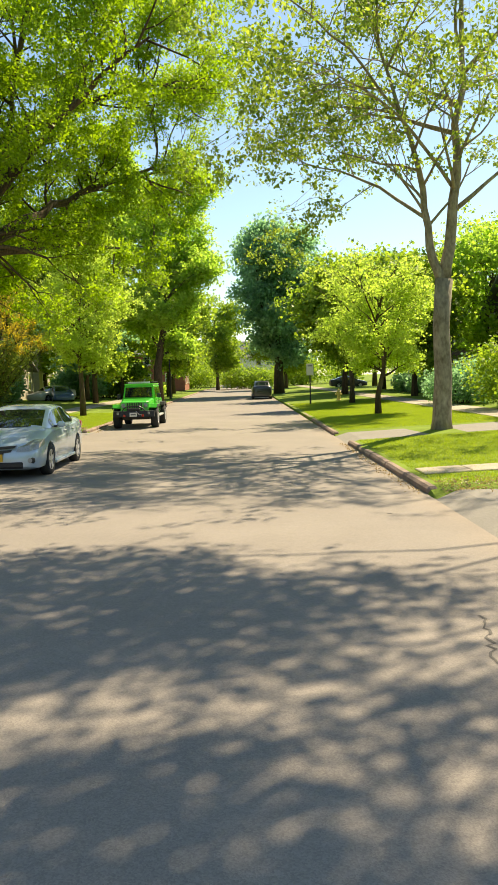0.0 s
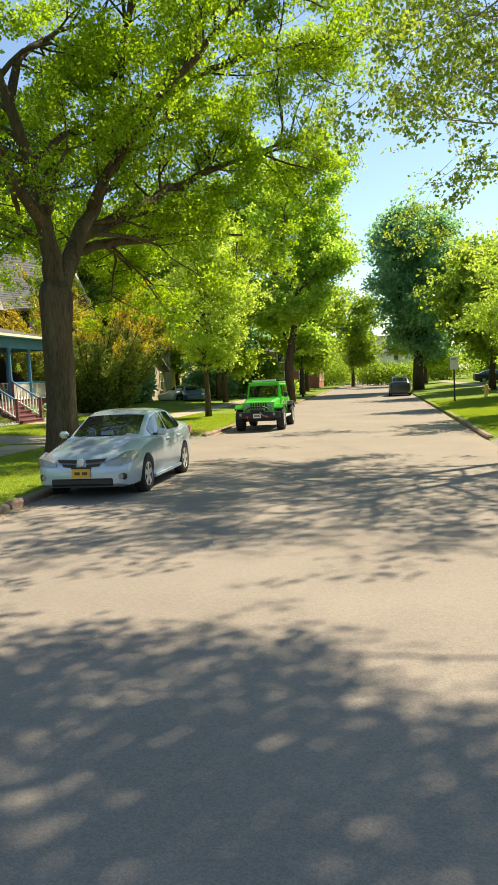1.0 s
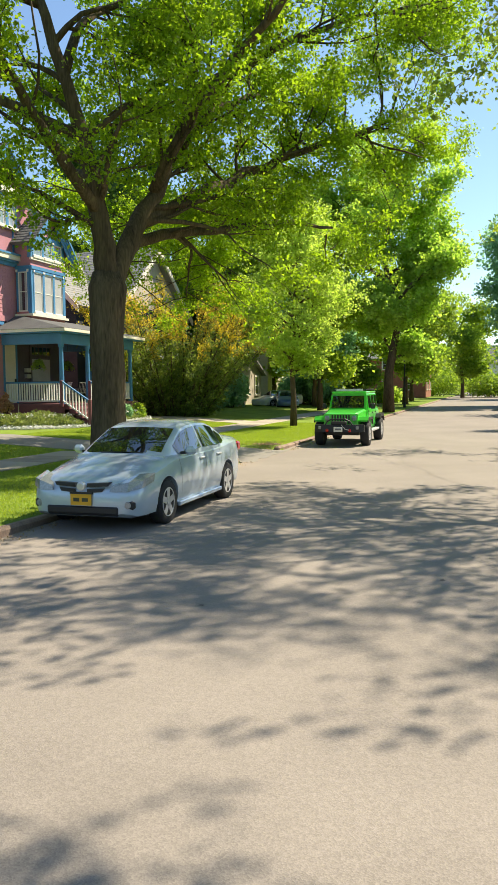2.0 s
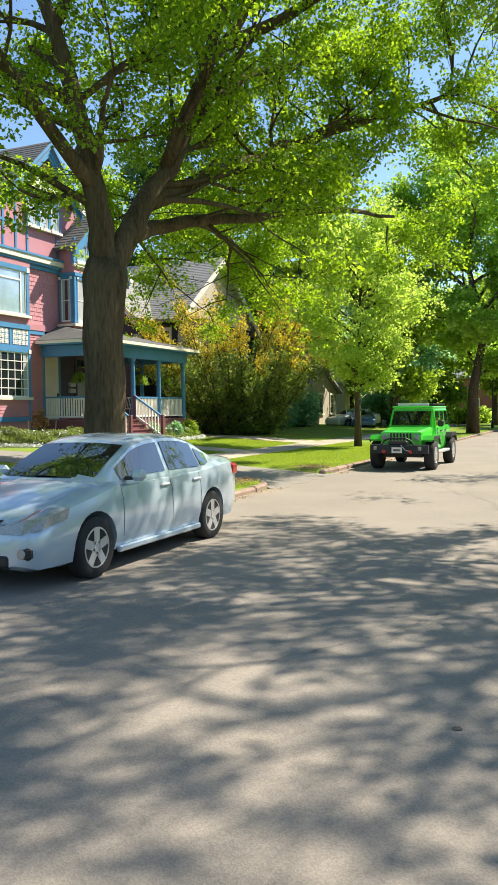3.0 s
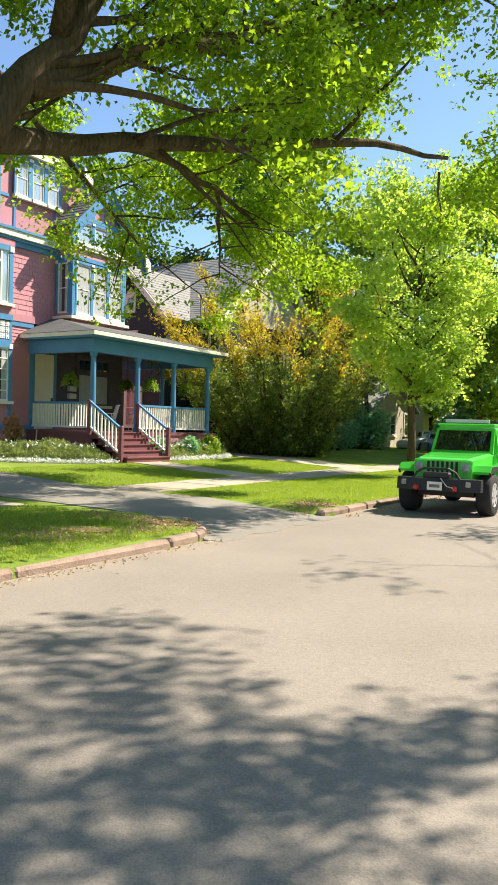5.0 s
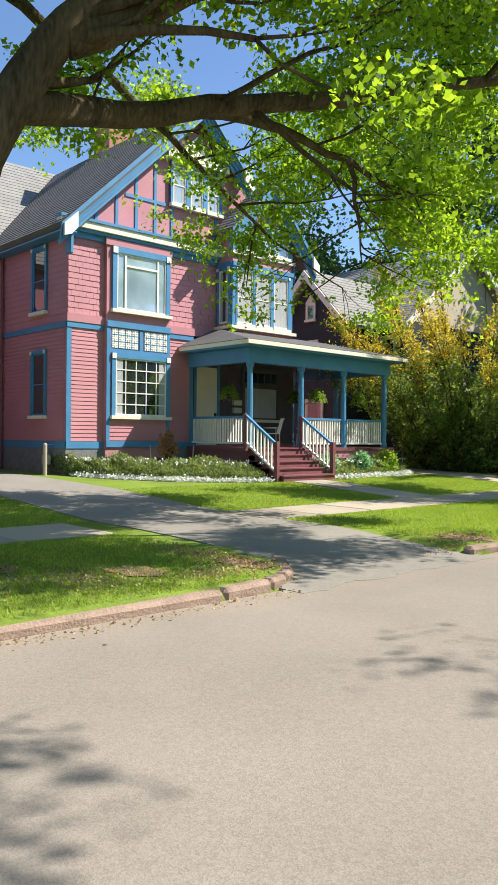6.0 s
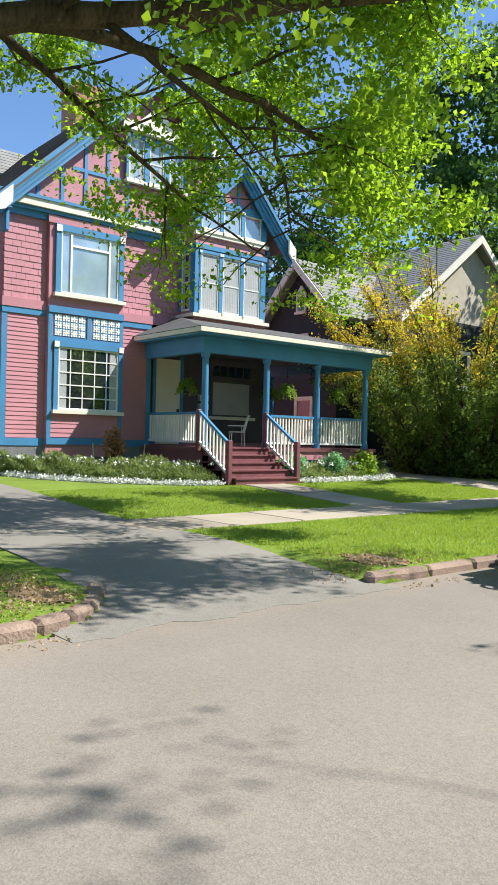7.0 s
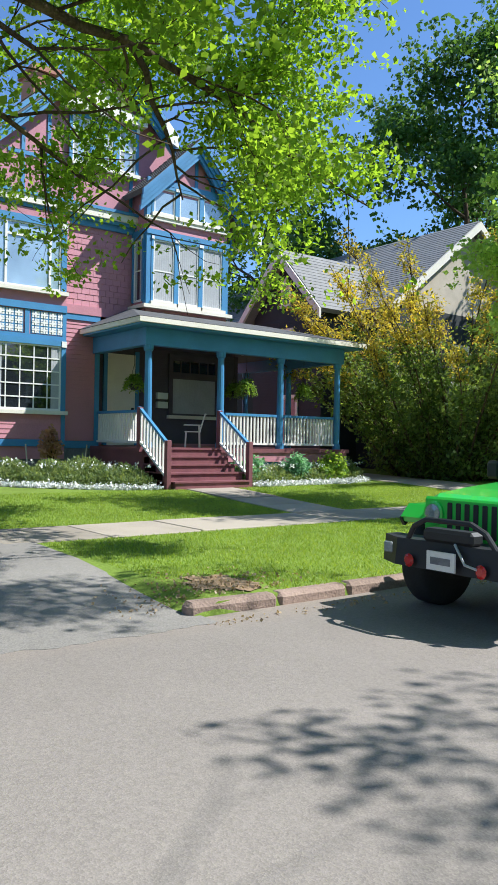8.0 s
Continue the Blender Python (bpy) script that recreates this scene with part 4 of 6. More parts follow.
# steps
for i in range(5):
    z = 0.36 + 0.19 * i
    part("step", boxes((PX + 0.1, -15.72 - 0.3 * i, 35.42, 37.55, z - 0.19, z + 0.155)), M["maroon"], house)
    part("tread", boxes((PX + 0.1, -15.68 - 0.3 * i, 35.38, 37.59, z + 0.155, z + 0.19)), M["maroon"], house, "worn maroon tread")
for y in (35.3, 37.67):
    part("newel_post", boxes((-15.95, -15.82, y - 0.065, y + 0.065, 0.3, 1.5), bevel=0.012), M["maroon"], house)
    part("newel_post", boxes((PX + 0.1, PX + 0.22, y - 0.06, y + 0.06, 1.2, 2.3), bevel=0.012), M["maroon"], house)
    railing(PX + 0.15, y, -15.88, y, 1.36, 0.5, n=9)
# porch wall: door, window, lamps, boxes for letters
fp = front(-20.6)
door = thing("door", "", "")
door.parent = house
part("panel", fboxes(fp, (36.1, 37.0, 1.33, 3.95, 0.02, 0.06)), M["cream"], door, "plain cream door")
part("casing", fboxes(fp, (35.98, 36.1, 1.33, 4.05, 0.0, 0.08), (37.0, 37.12, 1.33, 4.05, 0, 0.08)), M["blue"], door)
part("door_handle", fboxes(fp, (36.88, 36.94, 2.25, 2.42, 0.06, 0.12)), M["black"], door)
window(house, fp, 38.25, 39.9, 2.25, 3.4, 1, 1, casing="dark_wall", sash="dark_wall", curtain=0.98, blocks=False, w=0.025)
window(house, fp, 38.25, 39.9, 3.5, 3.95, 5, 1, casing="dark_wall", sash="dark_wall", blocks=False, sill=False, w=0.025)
for v in (2.45, 2.72):
    part("letter_box", fboxes(fp, (37.72, 38.08, v, v + 0.19, 0.02, 0.14)), M["alloy"], house, "grey metal letter box")


# ---- large trees ----
def limb_tree(at, label, trunk, limbs, bark, leaf, count, size, seed, low, shift=(0, 0, 0), reach=(1.5, 2.4), sigma=0.24, keep=lambda q: True, stout=1.0):
    """A tree drawn limb by limb: trunk and limbs are lines of points, the twigs grow by chance."""
    rng = np.random.default_rng(seed)
    t = thing("tree", label, "tree", at=at)
    V = lambda q: Vector(q) + Vector(shift)
    wood, tips = [([V(q[:3]) for q in trunk], [q[3] * stout for q in trunk])], []
    own = {id(wood[0])}
    for pts, r, kids in limbs:
        c = [V(q) for q in pts]
        p = [c[0]]
        for a, b in zip(c, c[1:]):
            w = (b - a).length * 0.022
            for f in (0.33, 0.67):
                p.append(a.lerp(b, f) + Vector(rng.normal(size=3)) * w)
            p.append(b)
        wood.append((p, [r * stout * (1 - 0.8 * i / (len(p) - 1)) for i in range(len(p))]))
        own.add(id(wood[-1]))
        for k in range(kids):
            f = 0.3 + 0.7 * (k + 0.6) / kids
            i = min(len(p) - 2, int(f * (len(p) - 1)))
            here = p[i].lerp(p[i + 1], f * (len(p) - 1) - i)
            d = (p[i + 1] - p[i]).normalized()
            s = Vector(rng.normal(size=3))
            s.z *= 0.6
            s = (s - d * s.dot(d)).normalized()
            grow(rng, here, d * 0.6 + s * 0.9 + Vector((0, 0, 0.12)), rng.uniform(*reach), max(min(0.022, r), r * 0.3), 2, wood, tips, 0.7, 0.01, 3, lambda q: q.z > low and keep(q))
    wood = [w for w in wood if id(w) in own or all(keep(q) for q in w[0])]
    wood_mesh("trunk", wood, M[bark], t, 16)
    leaf_mesh("crown", scatter(rng, [q for q in tips if keep(q)], count, sigma, size * 1.15), size, M[leaf], rng, t, slim=0.34)
    return t


MAPLE_LIMBS = [
    ([(-8.35, 22.65, 3.7), (-8.35, 22.6, 4.6), (-8.42, 22.5, 5.6), (-8.52, 22.35, 6.8), (-8.8, 22.1, 8.2), (-9.3, 21.8, 10.2), (-9.8, 21.4, 12.6)], 0.29, 11),
    ([(-8.38, 22.6, 3.7), (-8.3, 22.85, 4.6), (-8.08, 23.3, 5.5), (-7.85, 24.0, 6.5), (-7.6, 24.6, 7.6), (-7.3, 25.2, 9.5), (-7.1, 25.8, 12)], 0.28, 11),
    ([(-7.95, 23.7, 6.0), (-7.2, 24.8, 6.7), (-6.4, 27.0, 7.9), (-5.3, 29.4, 9.0), (-4.1, 31.2, 9.9), (-3.0, 32.4, 10.6)], 0.17, 16),
    ([(-8.15, 23.2, 5.2), (-8.75, 25.0, 5.8), (-8.3, 26.7, 6.3), (-7.2, 28.8, 6.8), (-5.9, 30.7, 7.2), (-5.0, 32.4, 7.3)], 0.18, 11),
    ([(-8.6, 25.8, 6.05), (-8.9, 28.0, 6.5), (-9.2, 30.0, 6.6), (-9.2, 31.8, 6.2), (-9.6, 33.6, 5.7)], 0.09, 6),
    ([(-8.52, 22.35, 6.8), (-10.1, 24.2, 7.5), (-11.0, 26.4, 7.3), (-11.3, 28.0, 6.7), (-11.2, 29.2, 6.0), (-11.4, 30.4, 5.5)], 0.1, 8),
    ([(-9.2, 30.0, 6.6), (-9.6, 30.8, 5.8), (-9.9, 31.3, 5.0)], 0.05, 7),
    ([(-7.8, 24.1, 6.8), (-6.4, 23.4, 8.4), (-4.8, 22.9, 9.6), (-3.4, 22.4, 10.6), (-2.4, 22.2, 11.2)], 0.13, 10),
    ([(-8.66, 22.2, 7.6), (-11.2, 21.6, 8.8), (-13.2, 21.4, 9.6), (-15, 21.2, 10)], 0.13, 7),
    ([(-7.5, 24.8, 8.2), (-7.2, 26.8, 9.6), (-6.8, 28.8, 10.6), (-6.2, 30.6, 11.4)], 0.13, 8),
    ([(-8.45, 22.45, 6.0), (-8.9, 20.6, 7.6), (-8.8, 18.8, 8.8), (-8.6, 17, 9.6)], 0.13, 8),
    ([(-8.98, 21.98, 9.0), (-9.2, 23.2, 10.6), (-8.8, 25, 12), (-8.2, 27, 13.2)], 0.12, 9),
    ([(-7.3, 25.2, 9.5), (-5.4, 26.8, 11.0), (-3.6, 28.0, 12.0), (-2.4, 28.8, 12.4)], 0.13, 11),
    ([(-7.2, 25.6, 11.0), (-6.2, 24.0, 12.6), (-5.0, 22.4, 13.8), (-4.0, 21, 14.6)], 0.1, 9),
    ([(-4.1, 31.2, 9.9), (-3.0, 32.4, 10.6), (-1.8, 33.6, 11.4)], 0.05, 7),
    ([(-2.4, 28.8, 12.4), (-1.6, 29.6, 12.8), (-1.0, 30.2, 13.1)], 0.04, 5),
]
limb_tree((-8.69, 23.29, 0.1), "old maple with forked dark trunk and spreading limbs",
          [(-8.4, 22.6, -0.1, 0.58), (-8.4, 22.6, 0.2, 0.46), (-8.4, 22.6, 0.6, 0.39), (-8.4, 22.6, 1.4, 0.35), (-8.37, 22.62, 2.3, 0.35), (-8.39, 22.58, 3.1, 0.34), (-8.36, 22.62, 3.9, 0.37), (-8.38, 22.63, 4.3, 0.4), (-8.4, 22.65, 4.65, 0.3)],
          MAPLE_LIMBS, "bark", "leaf", 250000, 0.1, 5, 4.5, (-0.29, 0.69, 0), stout=1.13, keep=lambda q: q[0] - 0.535 * q[2] < -6.7 and (q[2] > 9.2 or q[1] + 1.12 * q[0] < 25.2 or q[1] + 1.49 * q[0] > 25.0))
limb_tree((5.45, 23.8, 0.2), "tall plane tree with pale mottled bark",
          [(5.45, 23.8, 0.0, 0.36), (5.45, 23.8, 0.5, 0.28), (5.5, 23.8, 1.8, 0.25), (5.45, 23.85, 3.2, 0.24), (5.55, 23.85, 4.6, 0.26)],
          [([(5.55, 23.85, 4.4), (5.8, 23.9, 6.2), (6.0, 24.0, 8.2), (6.2, 24.2, 11), (6.3, 24.4, 15)], 0.19, 7),
           ([(5.5, 23.85, 4.4), (5.15, 23.9, 5.6), (5.0, 24.0, 7.2), (4.4, 24.3, 9.5), (3.6, 24.8, 12.5)], 0.15, 12),
           ([(5.05, 24.0, 6.4), (3.8, 24.4, 7.4), (2.6, 24.7, 8.0), (1.4, 25.0, 8.3)], 0.06, 5),
           ([(5.9, 24, 7.2), (4.4, 22.6, 8.4), (2.8, 21.4, 9.2), (1.6, 20.8, 9.6)], 0.06, 9),
           ([(5.9, 24, 6.6), (7.4, 24.4, 7.8), (9.2, 25, 9)], 0.08, 3),
           ([(6.1, 24.1, 9.5), (5.0, 25.6, 11), (4.0, 26.6, 12)], 0.08, 9),
           ([(6.0, 24.1, 8.8), (4.2, 25.0, 9.6), (2.8, 25.8, 10.2)], 0.08, 8),
           ([(6.2, 24.2, 10.5), (7.8, 23, 12), (9, 22, 13)], 0.08, 3),
           # four thin limbs added only to cast clumps of leaf shadow on the road
           ([(5.2, 24.2, 7.5), (4.6, 27.2, 8.7), (3.6, 30.2, 9.2), (2.8, 32.8, 9.3), (2.5, 35.2, 9.3)], 0.012, 3),
           ([(2.8, 32.2, 9.3), (2.6, 32.8, 9.4), (2.4, 33.3, 9.4)], 0.012, 3),
           ([(2.6, 33.8, 9.3), (2.7, 34.4, 9.4), (2.6, 35.0, 9.4)], 0.012, 3),
           ([(2.5, 35.2, 9.3), (2.6, 35.8, 9.3), (2.5, 36.4, 9.3)], 0.012, 1),
           ([(4.4, 24.3, 9.5), (2.8, 23.4, 11), (1.2, 22.8, 12), (0, 22.2, 12.6)], 0.05, 7)],
          "bark_pale", "leaf_plane", 30000, 0.12, 12, 5.6, sigma=0.22, keep=lambda q: 11.3 < q[1] - 0.685 * q[2] < 22.0 or q[1] > 28.5 and -4.0 < q[0] - 0.535 * q[2] < -1.2)


def shade_tree(x, y, seed, count, keep, skew=0.0):
    """A tall unseen street tree, added so its crown reaches over and shades the road."""
    P = lambda *rows: [(x + a, y + b - skew * a, c if c < 5.5 else c + 2.4) for a, b, c in rows]
    limb_tree((x, y, 0.2), "tall unseen street tree added to shade the road",
              [(x, y, 0.0, 0.42), (x, y, 0.6, 0.32), (x, y, 4.5, 0.28)],
              [(P((0, 0, 4.3), (0.1, 0, 7), (0, -0.2, 9.6)), 0.1, 16),
               (P((0, 0, 5), (-2, -0.6, 6.8), (-4, -1.4, 7.8), (-5.6, -2.2, 8.2)), 0.035, 20),
               (P((0, 0, 5.2), (-1.6, 0.6, 7.0), (-3.2, 1, 8.2), (-4.2, 1, 8.6)), 0.035, 16),
               (P((0, -0.1, 6), (-1.4, -1.6, 8.4), (-3, -3, 10)), 0.035, 16),
               (P((0.1, 0, 6.4), (2, 0.4, 8.4), (3.8, 0.8, 9.6)), 0.035, 10),
               (P((0, -0.2, 8.6), (-1.6, -0.8, 10), (-3.2, -1.2, 11)), 0.035, 14),
               (P((0, 0, 6), (0.2, -0.9, 8), (0.5, -1.8, 9.2)), 0.035, 14),
               (P((0, 0, 6), (-0.9, 0.2, 7.6), (-1.6, 0, 8.6)), 0.035, 12)],
              "bark", "leaf_plane", count, 0.13, seed, 8.2, sigma=0.3, keep=keep)


# unseen trees; the gap trimmed between crowns leaves a sunny strip across the road
shade_tree(8.2, 14.6, 13, 15000, lambda q: 5.6 + 0.42 * (q[0] - 0.535 * q[2] + 1) < q[1] - 0.685 * q[2] < 9.1 - 0.45 * (q[0] - 0.535 * q[2] + 0.4), 0.25)
shade_tree(7.4, 12.0, 14, 40000, lambda q: q[1] - 0.685 * q[2] < 5.1 + 0.42 * (q[0] - 0.535 * q[2] + 1), 0.1)
round_tree((-8.75, 41.3, 0.12), 9.8, 2.4, 2.95, 0.15, "leaf_yellow", 36000, 0.1, "young lime tree in fresh yellow-green leaf", 11, sigma=0.34, stems=22)
round_tree((5.3, 33.6, 0.2), 6.2, 1.6, 3.6, 0.13, "leaf_yellow", 24000, 0.095, "low spreading tree in yellow-green leaf", 13, stems=20, sigma=0.28)
round_tree((6.0, 46.0, 0.2), 8.0, 2.5, 3.0, 0.15, "leaf_mid", 25000, 0.16, "small green street tree", 14)
round_tree((3.4, 80.0, 0.2), 17.4, 3.0, 5.4, 0.5, "leaf_dark", 60000, 0.26, "huge dark green shade tree", 15, sigma=0.7, stems=16)
round_tree((-6.8, 60.0, 0.2), 18.5, 3.2, 6.0, 0.34, "leaf_light", 95000, 0.17, "street tree in light green leaf", 16, sigma=0.45, stems=18)
for i, (x, y, h, r, m) in enumerate(((-8, 82, 12, 5, "leaf_mid"), (-9, 98, 13, 5, "leaf_mid"), (-4, 118, 14, 6, "leaf_mid"), (6, 112, 13, 6, "leaf_mid"), (8, 64, 10, 4, "leaf_mid"), (13, 74, 12, 5, "leaf_dark"))):
    round_tree((x, y, 0.2), h, 2.5, r, 0.25, m, 26000, 0.28, "green street tree further along", 30 + i, sigma=0.8)
for i, (x, y, h, r, m) in enumerate(((-27.2, 61, 24.0, 6.2, "leaf_deep"), (-34.5, 53, 17, 6, "leaf_deep"), (-27, 66, 15, 6, "leaf_deep"), (-20, 78, 14, 6, "leaf_mid"), (-24, 94, 15, 7, "leaf_mid"), (22, 42, 12, 6, "leaf_mid"), (17, 55, 11, 5, "leaf_light"), (22, 70, 14, 7, "leaf_mid"), (16, 96, 14, 7, "leaf_mid"))):
    round_tree((x, y, 0.4), h, 2.0, r, 0.3, m, 34000 if h > 20 else 15000, 0.25, "tall dark green garden tree" if m != "leaf_mid" else "leafy green garden tree", 50 + i, sigma=0.8, stems=12)


def far_woods():
    """The trees that close the distance all round: lobes of leaves, too many to count."""
    r = np.random.default_rng(88)
    cs = []
    spots = [(x + r.uniform(-3, 3), 140 + r.uniform(0, 25)) for x in range(-66, 70, 6)] + [(sx * (46 + r.uniform(0, 12)), y) for sx in (-1, 1) for y in range(-40, 140, 8)] + [(x, -45 + r.uniform(-6, 0)) for x in range(-48, 50, 8)]
    for x, y in spots:
        h = r.uniform(9, 14)
        for k in range(7):
            u = r.normal(size=(330, 3))
            u /= np.linalg.norm(u, axis=1)[:, None]
            c = np.array([x, y, h * 0.5]) + r.normal(size=3) * np.array([2.4, 1.5, h * 0.2])
            q = c + u * r.uniform(0.7, 1.05, 330)[:, None] * np.array([2.4, 2.4, h * 0.24])
            cs.append(q[q[:, 2] > 0.3])
    return tagged(leaf_mesh("far_woods", np.concatenate(cs), 0.6, M["leaf_mid"], r, droop=0.2), "distant leafy green trees closing the street", "trees", kind="stuff")


far_woods()


def golden_shrub(at, seed):
    """A tall many-stemmed shrub: arching plumes, gold at their tips, dark green within."""
    rng = np.random.default_rng(seed)
    t = thing("golden_shrub", "tall golden-tipped shrub over dark shade", "shrub", at=at)
    x, y, z = at
    wood, green, gold = [], [], []
    for k in range(64):
        a, r = k * 2.4, 0.25 + 0.75 * math.sqrt((k + 0.5) / 64)
        L = 8.7 * (1.02 - 0.32 * r ** 2) * rng.uniform(0.75, 1.12)
        p0 = Vector((x + math.cos(a) * r * 1.8, y + math.sin(a) * r * 1.8, z - 0.05))
        d = Vector((math.cos(a) * r * 0.62, math.sin(a) * r * 0.62, 1.0)).normalized()
        pts = [p0]
        for i in range(7):
            d = (d + Vector((math.cos(a), math.sin(a), -0.25)) * 0.055 * r + Vector(rng.normal(size=3)) * 0.05).normalized()
            pts.append(pts[-1] + d * L / 7)
        wood.append((pts, [0.045 * (1 - 0.8 * i / 7) for i in range(8)]))
        for i in range(1, 8):
            for b in range(7):
                side_ = Vector(rng.normal(size=3))
                side_.z = abs(side_.z) * 0.6
                reach = (0.95 - 0.09 * i) * rng.uniform(0.5, 1.2)
                tip = pts[i].lerp(pts[i - 1], rng.uniform()) + side_.normalized() * reach
                wood.append(([pts[i - 1], tip], [0.012, 0.004]))
                n = 30
                u = rng.uniform(0.25, 1.1, n)[:, None]
                q = np.array(pts[i - 1])[None] * (1 - u) + np.array(tip)[None] * u + rng.normal(size=(n, 3)) * np.array([0.11, 0.11, 0.09])
                high = (tip.z - z - 3.0) / 4.0 + (0.3 if i >= 6 else -0.05) + rng.uniform(-0.3, 0.3)
                (gold if high > 0.4 else green).append(q)
    wood_mesh("stem", wood, M["bark"], t)
    leaf_mesh("golden_foliage", np.concatenate(gold), 0.12, M["leaf_gold"], rng, t, droop=-0.3, slim=0.26, label="golden young leaves")
    leaf_mesh("green_foliage", np.concatenate(green), 0.14, M["leaf_olive"], rng, t, droop=0.15, slim=0.28)
    return t


round_tree((-18.5, 61.0, 0.4), 15.0, 5.0, 4.8, 0.17, "leaf_mid", 26000, 0.2, "tall leafy tree behind the golden shrub", 87, sigma=0.5, stems=16)
golden_shrub((-17.2, 47.3, 0.4), 70)
for i, (x, y, h, r, m) in enumerate(((-12.0, 62, 15.5, 5, "leaf_mid"), (-14, 69, 11, 4.5, "leaf_dark"), (-22.5, 61.5, 11, 3.6, "leaf_deep"), (-12, 76, 10, 4, "leaf_mid"), (11, 52, 9, 4, "leaf_mid"), (12, 87, 12, 5, "leaf_mid"))):
    round_tree((x, y, 0.3), h, 1.8, r, 0.2, m, 18000, 0.26, "leafy garden tree between the houses", 90 + i, sigma=0.6, stems=12)


# ---- cars ----
def cut(ob, *cutters):
    """Takes the cutters' solids out of ob's mesh."""
    for c in cutters:
        me = bpy.data.meshes.new("cutter")
        c.to_mesh(me)
        c.free()
        co = new("cutter", me)
        co.parent, co.location = ob.parent, ob.location
        mod = ob.modifiers.new("cut", "BOOLEAN")
        mod.operation, mod.object, mod.solver = "DIFFERENCE", co, "EXACT"
        bpy.context.view_layer.update()
        made = bpy.data.meshes.new_from_object(ob.evaluated_get(bpy.context.evaluated_depsgraph_get()))
        ob.modifiers.clear()
        ob.data = made
        bpy.data.objects.remove(co)
    return ob


def loft(bm, rings):
    """A skin over rings of points, both ends closed."""
    vr = [[bm.verts.new(p) for p in r] for r in rings]
    n = len(vr[0])
    for a, b in zip(vr, vr[1:]):
        for k in range(n):
            bm.faces.new((a[k], a[(k + 1) % n], b[(k + 1) % n], b[k]))
    bm.faces.new(vr[0][::-1])
    bm.faces.new(vr[-1])
    bmesh.ops.recalc_face_normals(bm, faces=bm.faces)
    return bm


def wheel(car, x, y, z, r, width, out, spokes=5, rim_r=0.66, dark=False):
    """A wheel on the side out (+1 or -1): tyre, rim and spokes."""
    w = thing("wheel")
    w.parent = car
    bm = bmesh.new()
    h = width / 2
    lathe(bm, (x, y, z), [(r * 0.62, -h * 0.9), (r * 0.93, -h), (r, -h * 0.7), (r, h * 0.7), (r * 0.93, h), (r * 0.62, h * 0.9)], 28, "x")
    part("tyre", bm, M["tyre"], w, local=True, smooth=True)
    bm = bmesh.new()
    lathe(bm, (x, y, z), [(r * rim_r, out * h * 0.5), (r * rim_r, out * h * 0.96), (r * (rim_r - 0.05), out * h * 0.98), (r * (rim_r - 0.07), out * h * 0.55)], 28, "x")
    part("rim", bm, M["black" if dark else "alloy"], w, local=True)
    bm = bmesh.new()
    for k in range(spokes):
        a = 2 * math.pi * k / spokes + 0.3
        c, s = math.cos(a), math.sin(a)
        pts = []
        for rr, ww in ((r * 0.1, 0.045), (r * (rim_r - 0.04), 0.03 + r * 0.05)):
            pts.append(((x + out * h * 0.93, y + c * rr - s * ww, z + s * rr + c * ww), (x + out * h * 0.93, y + c * rr + s * ww, z + s * rr - c * ww)))
        prism(bm, [pts[0][0], pts[0][1], pts[1][1], pts[1][0]], (-out * 0.04, 0, 0))
    lathe(bm, (x, y, z), [(r * 0.17, out * h * 0.8), (r * 0.15, out * h * 0.99)], 12, "x")
    part("spokes", bm, M["alloy"], w, local=True)
    return w


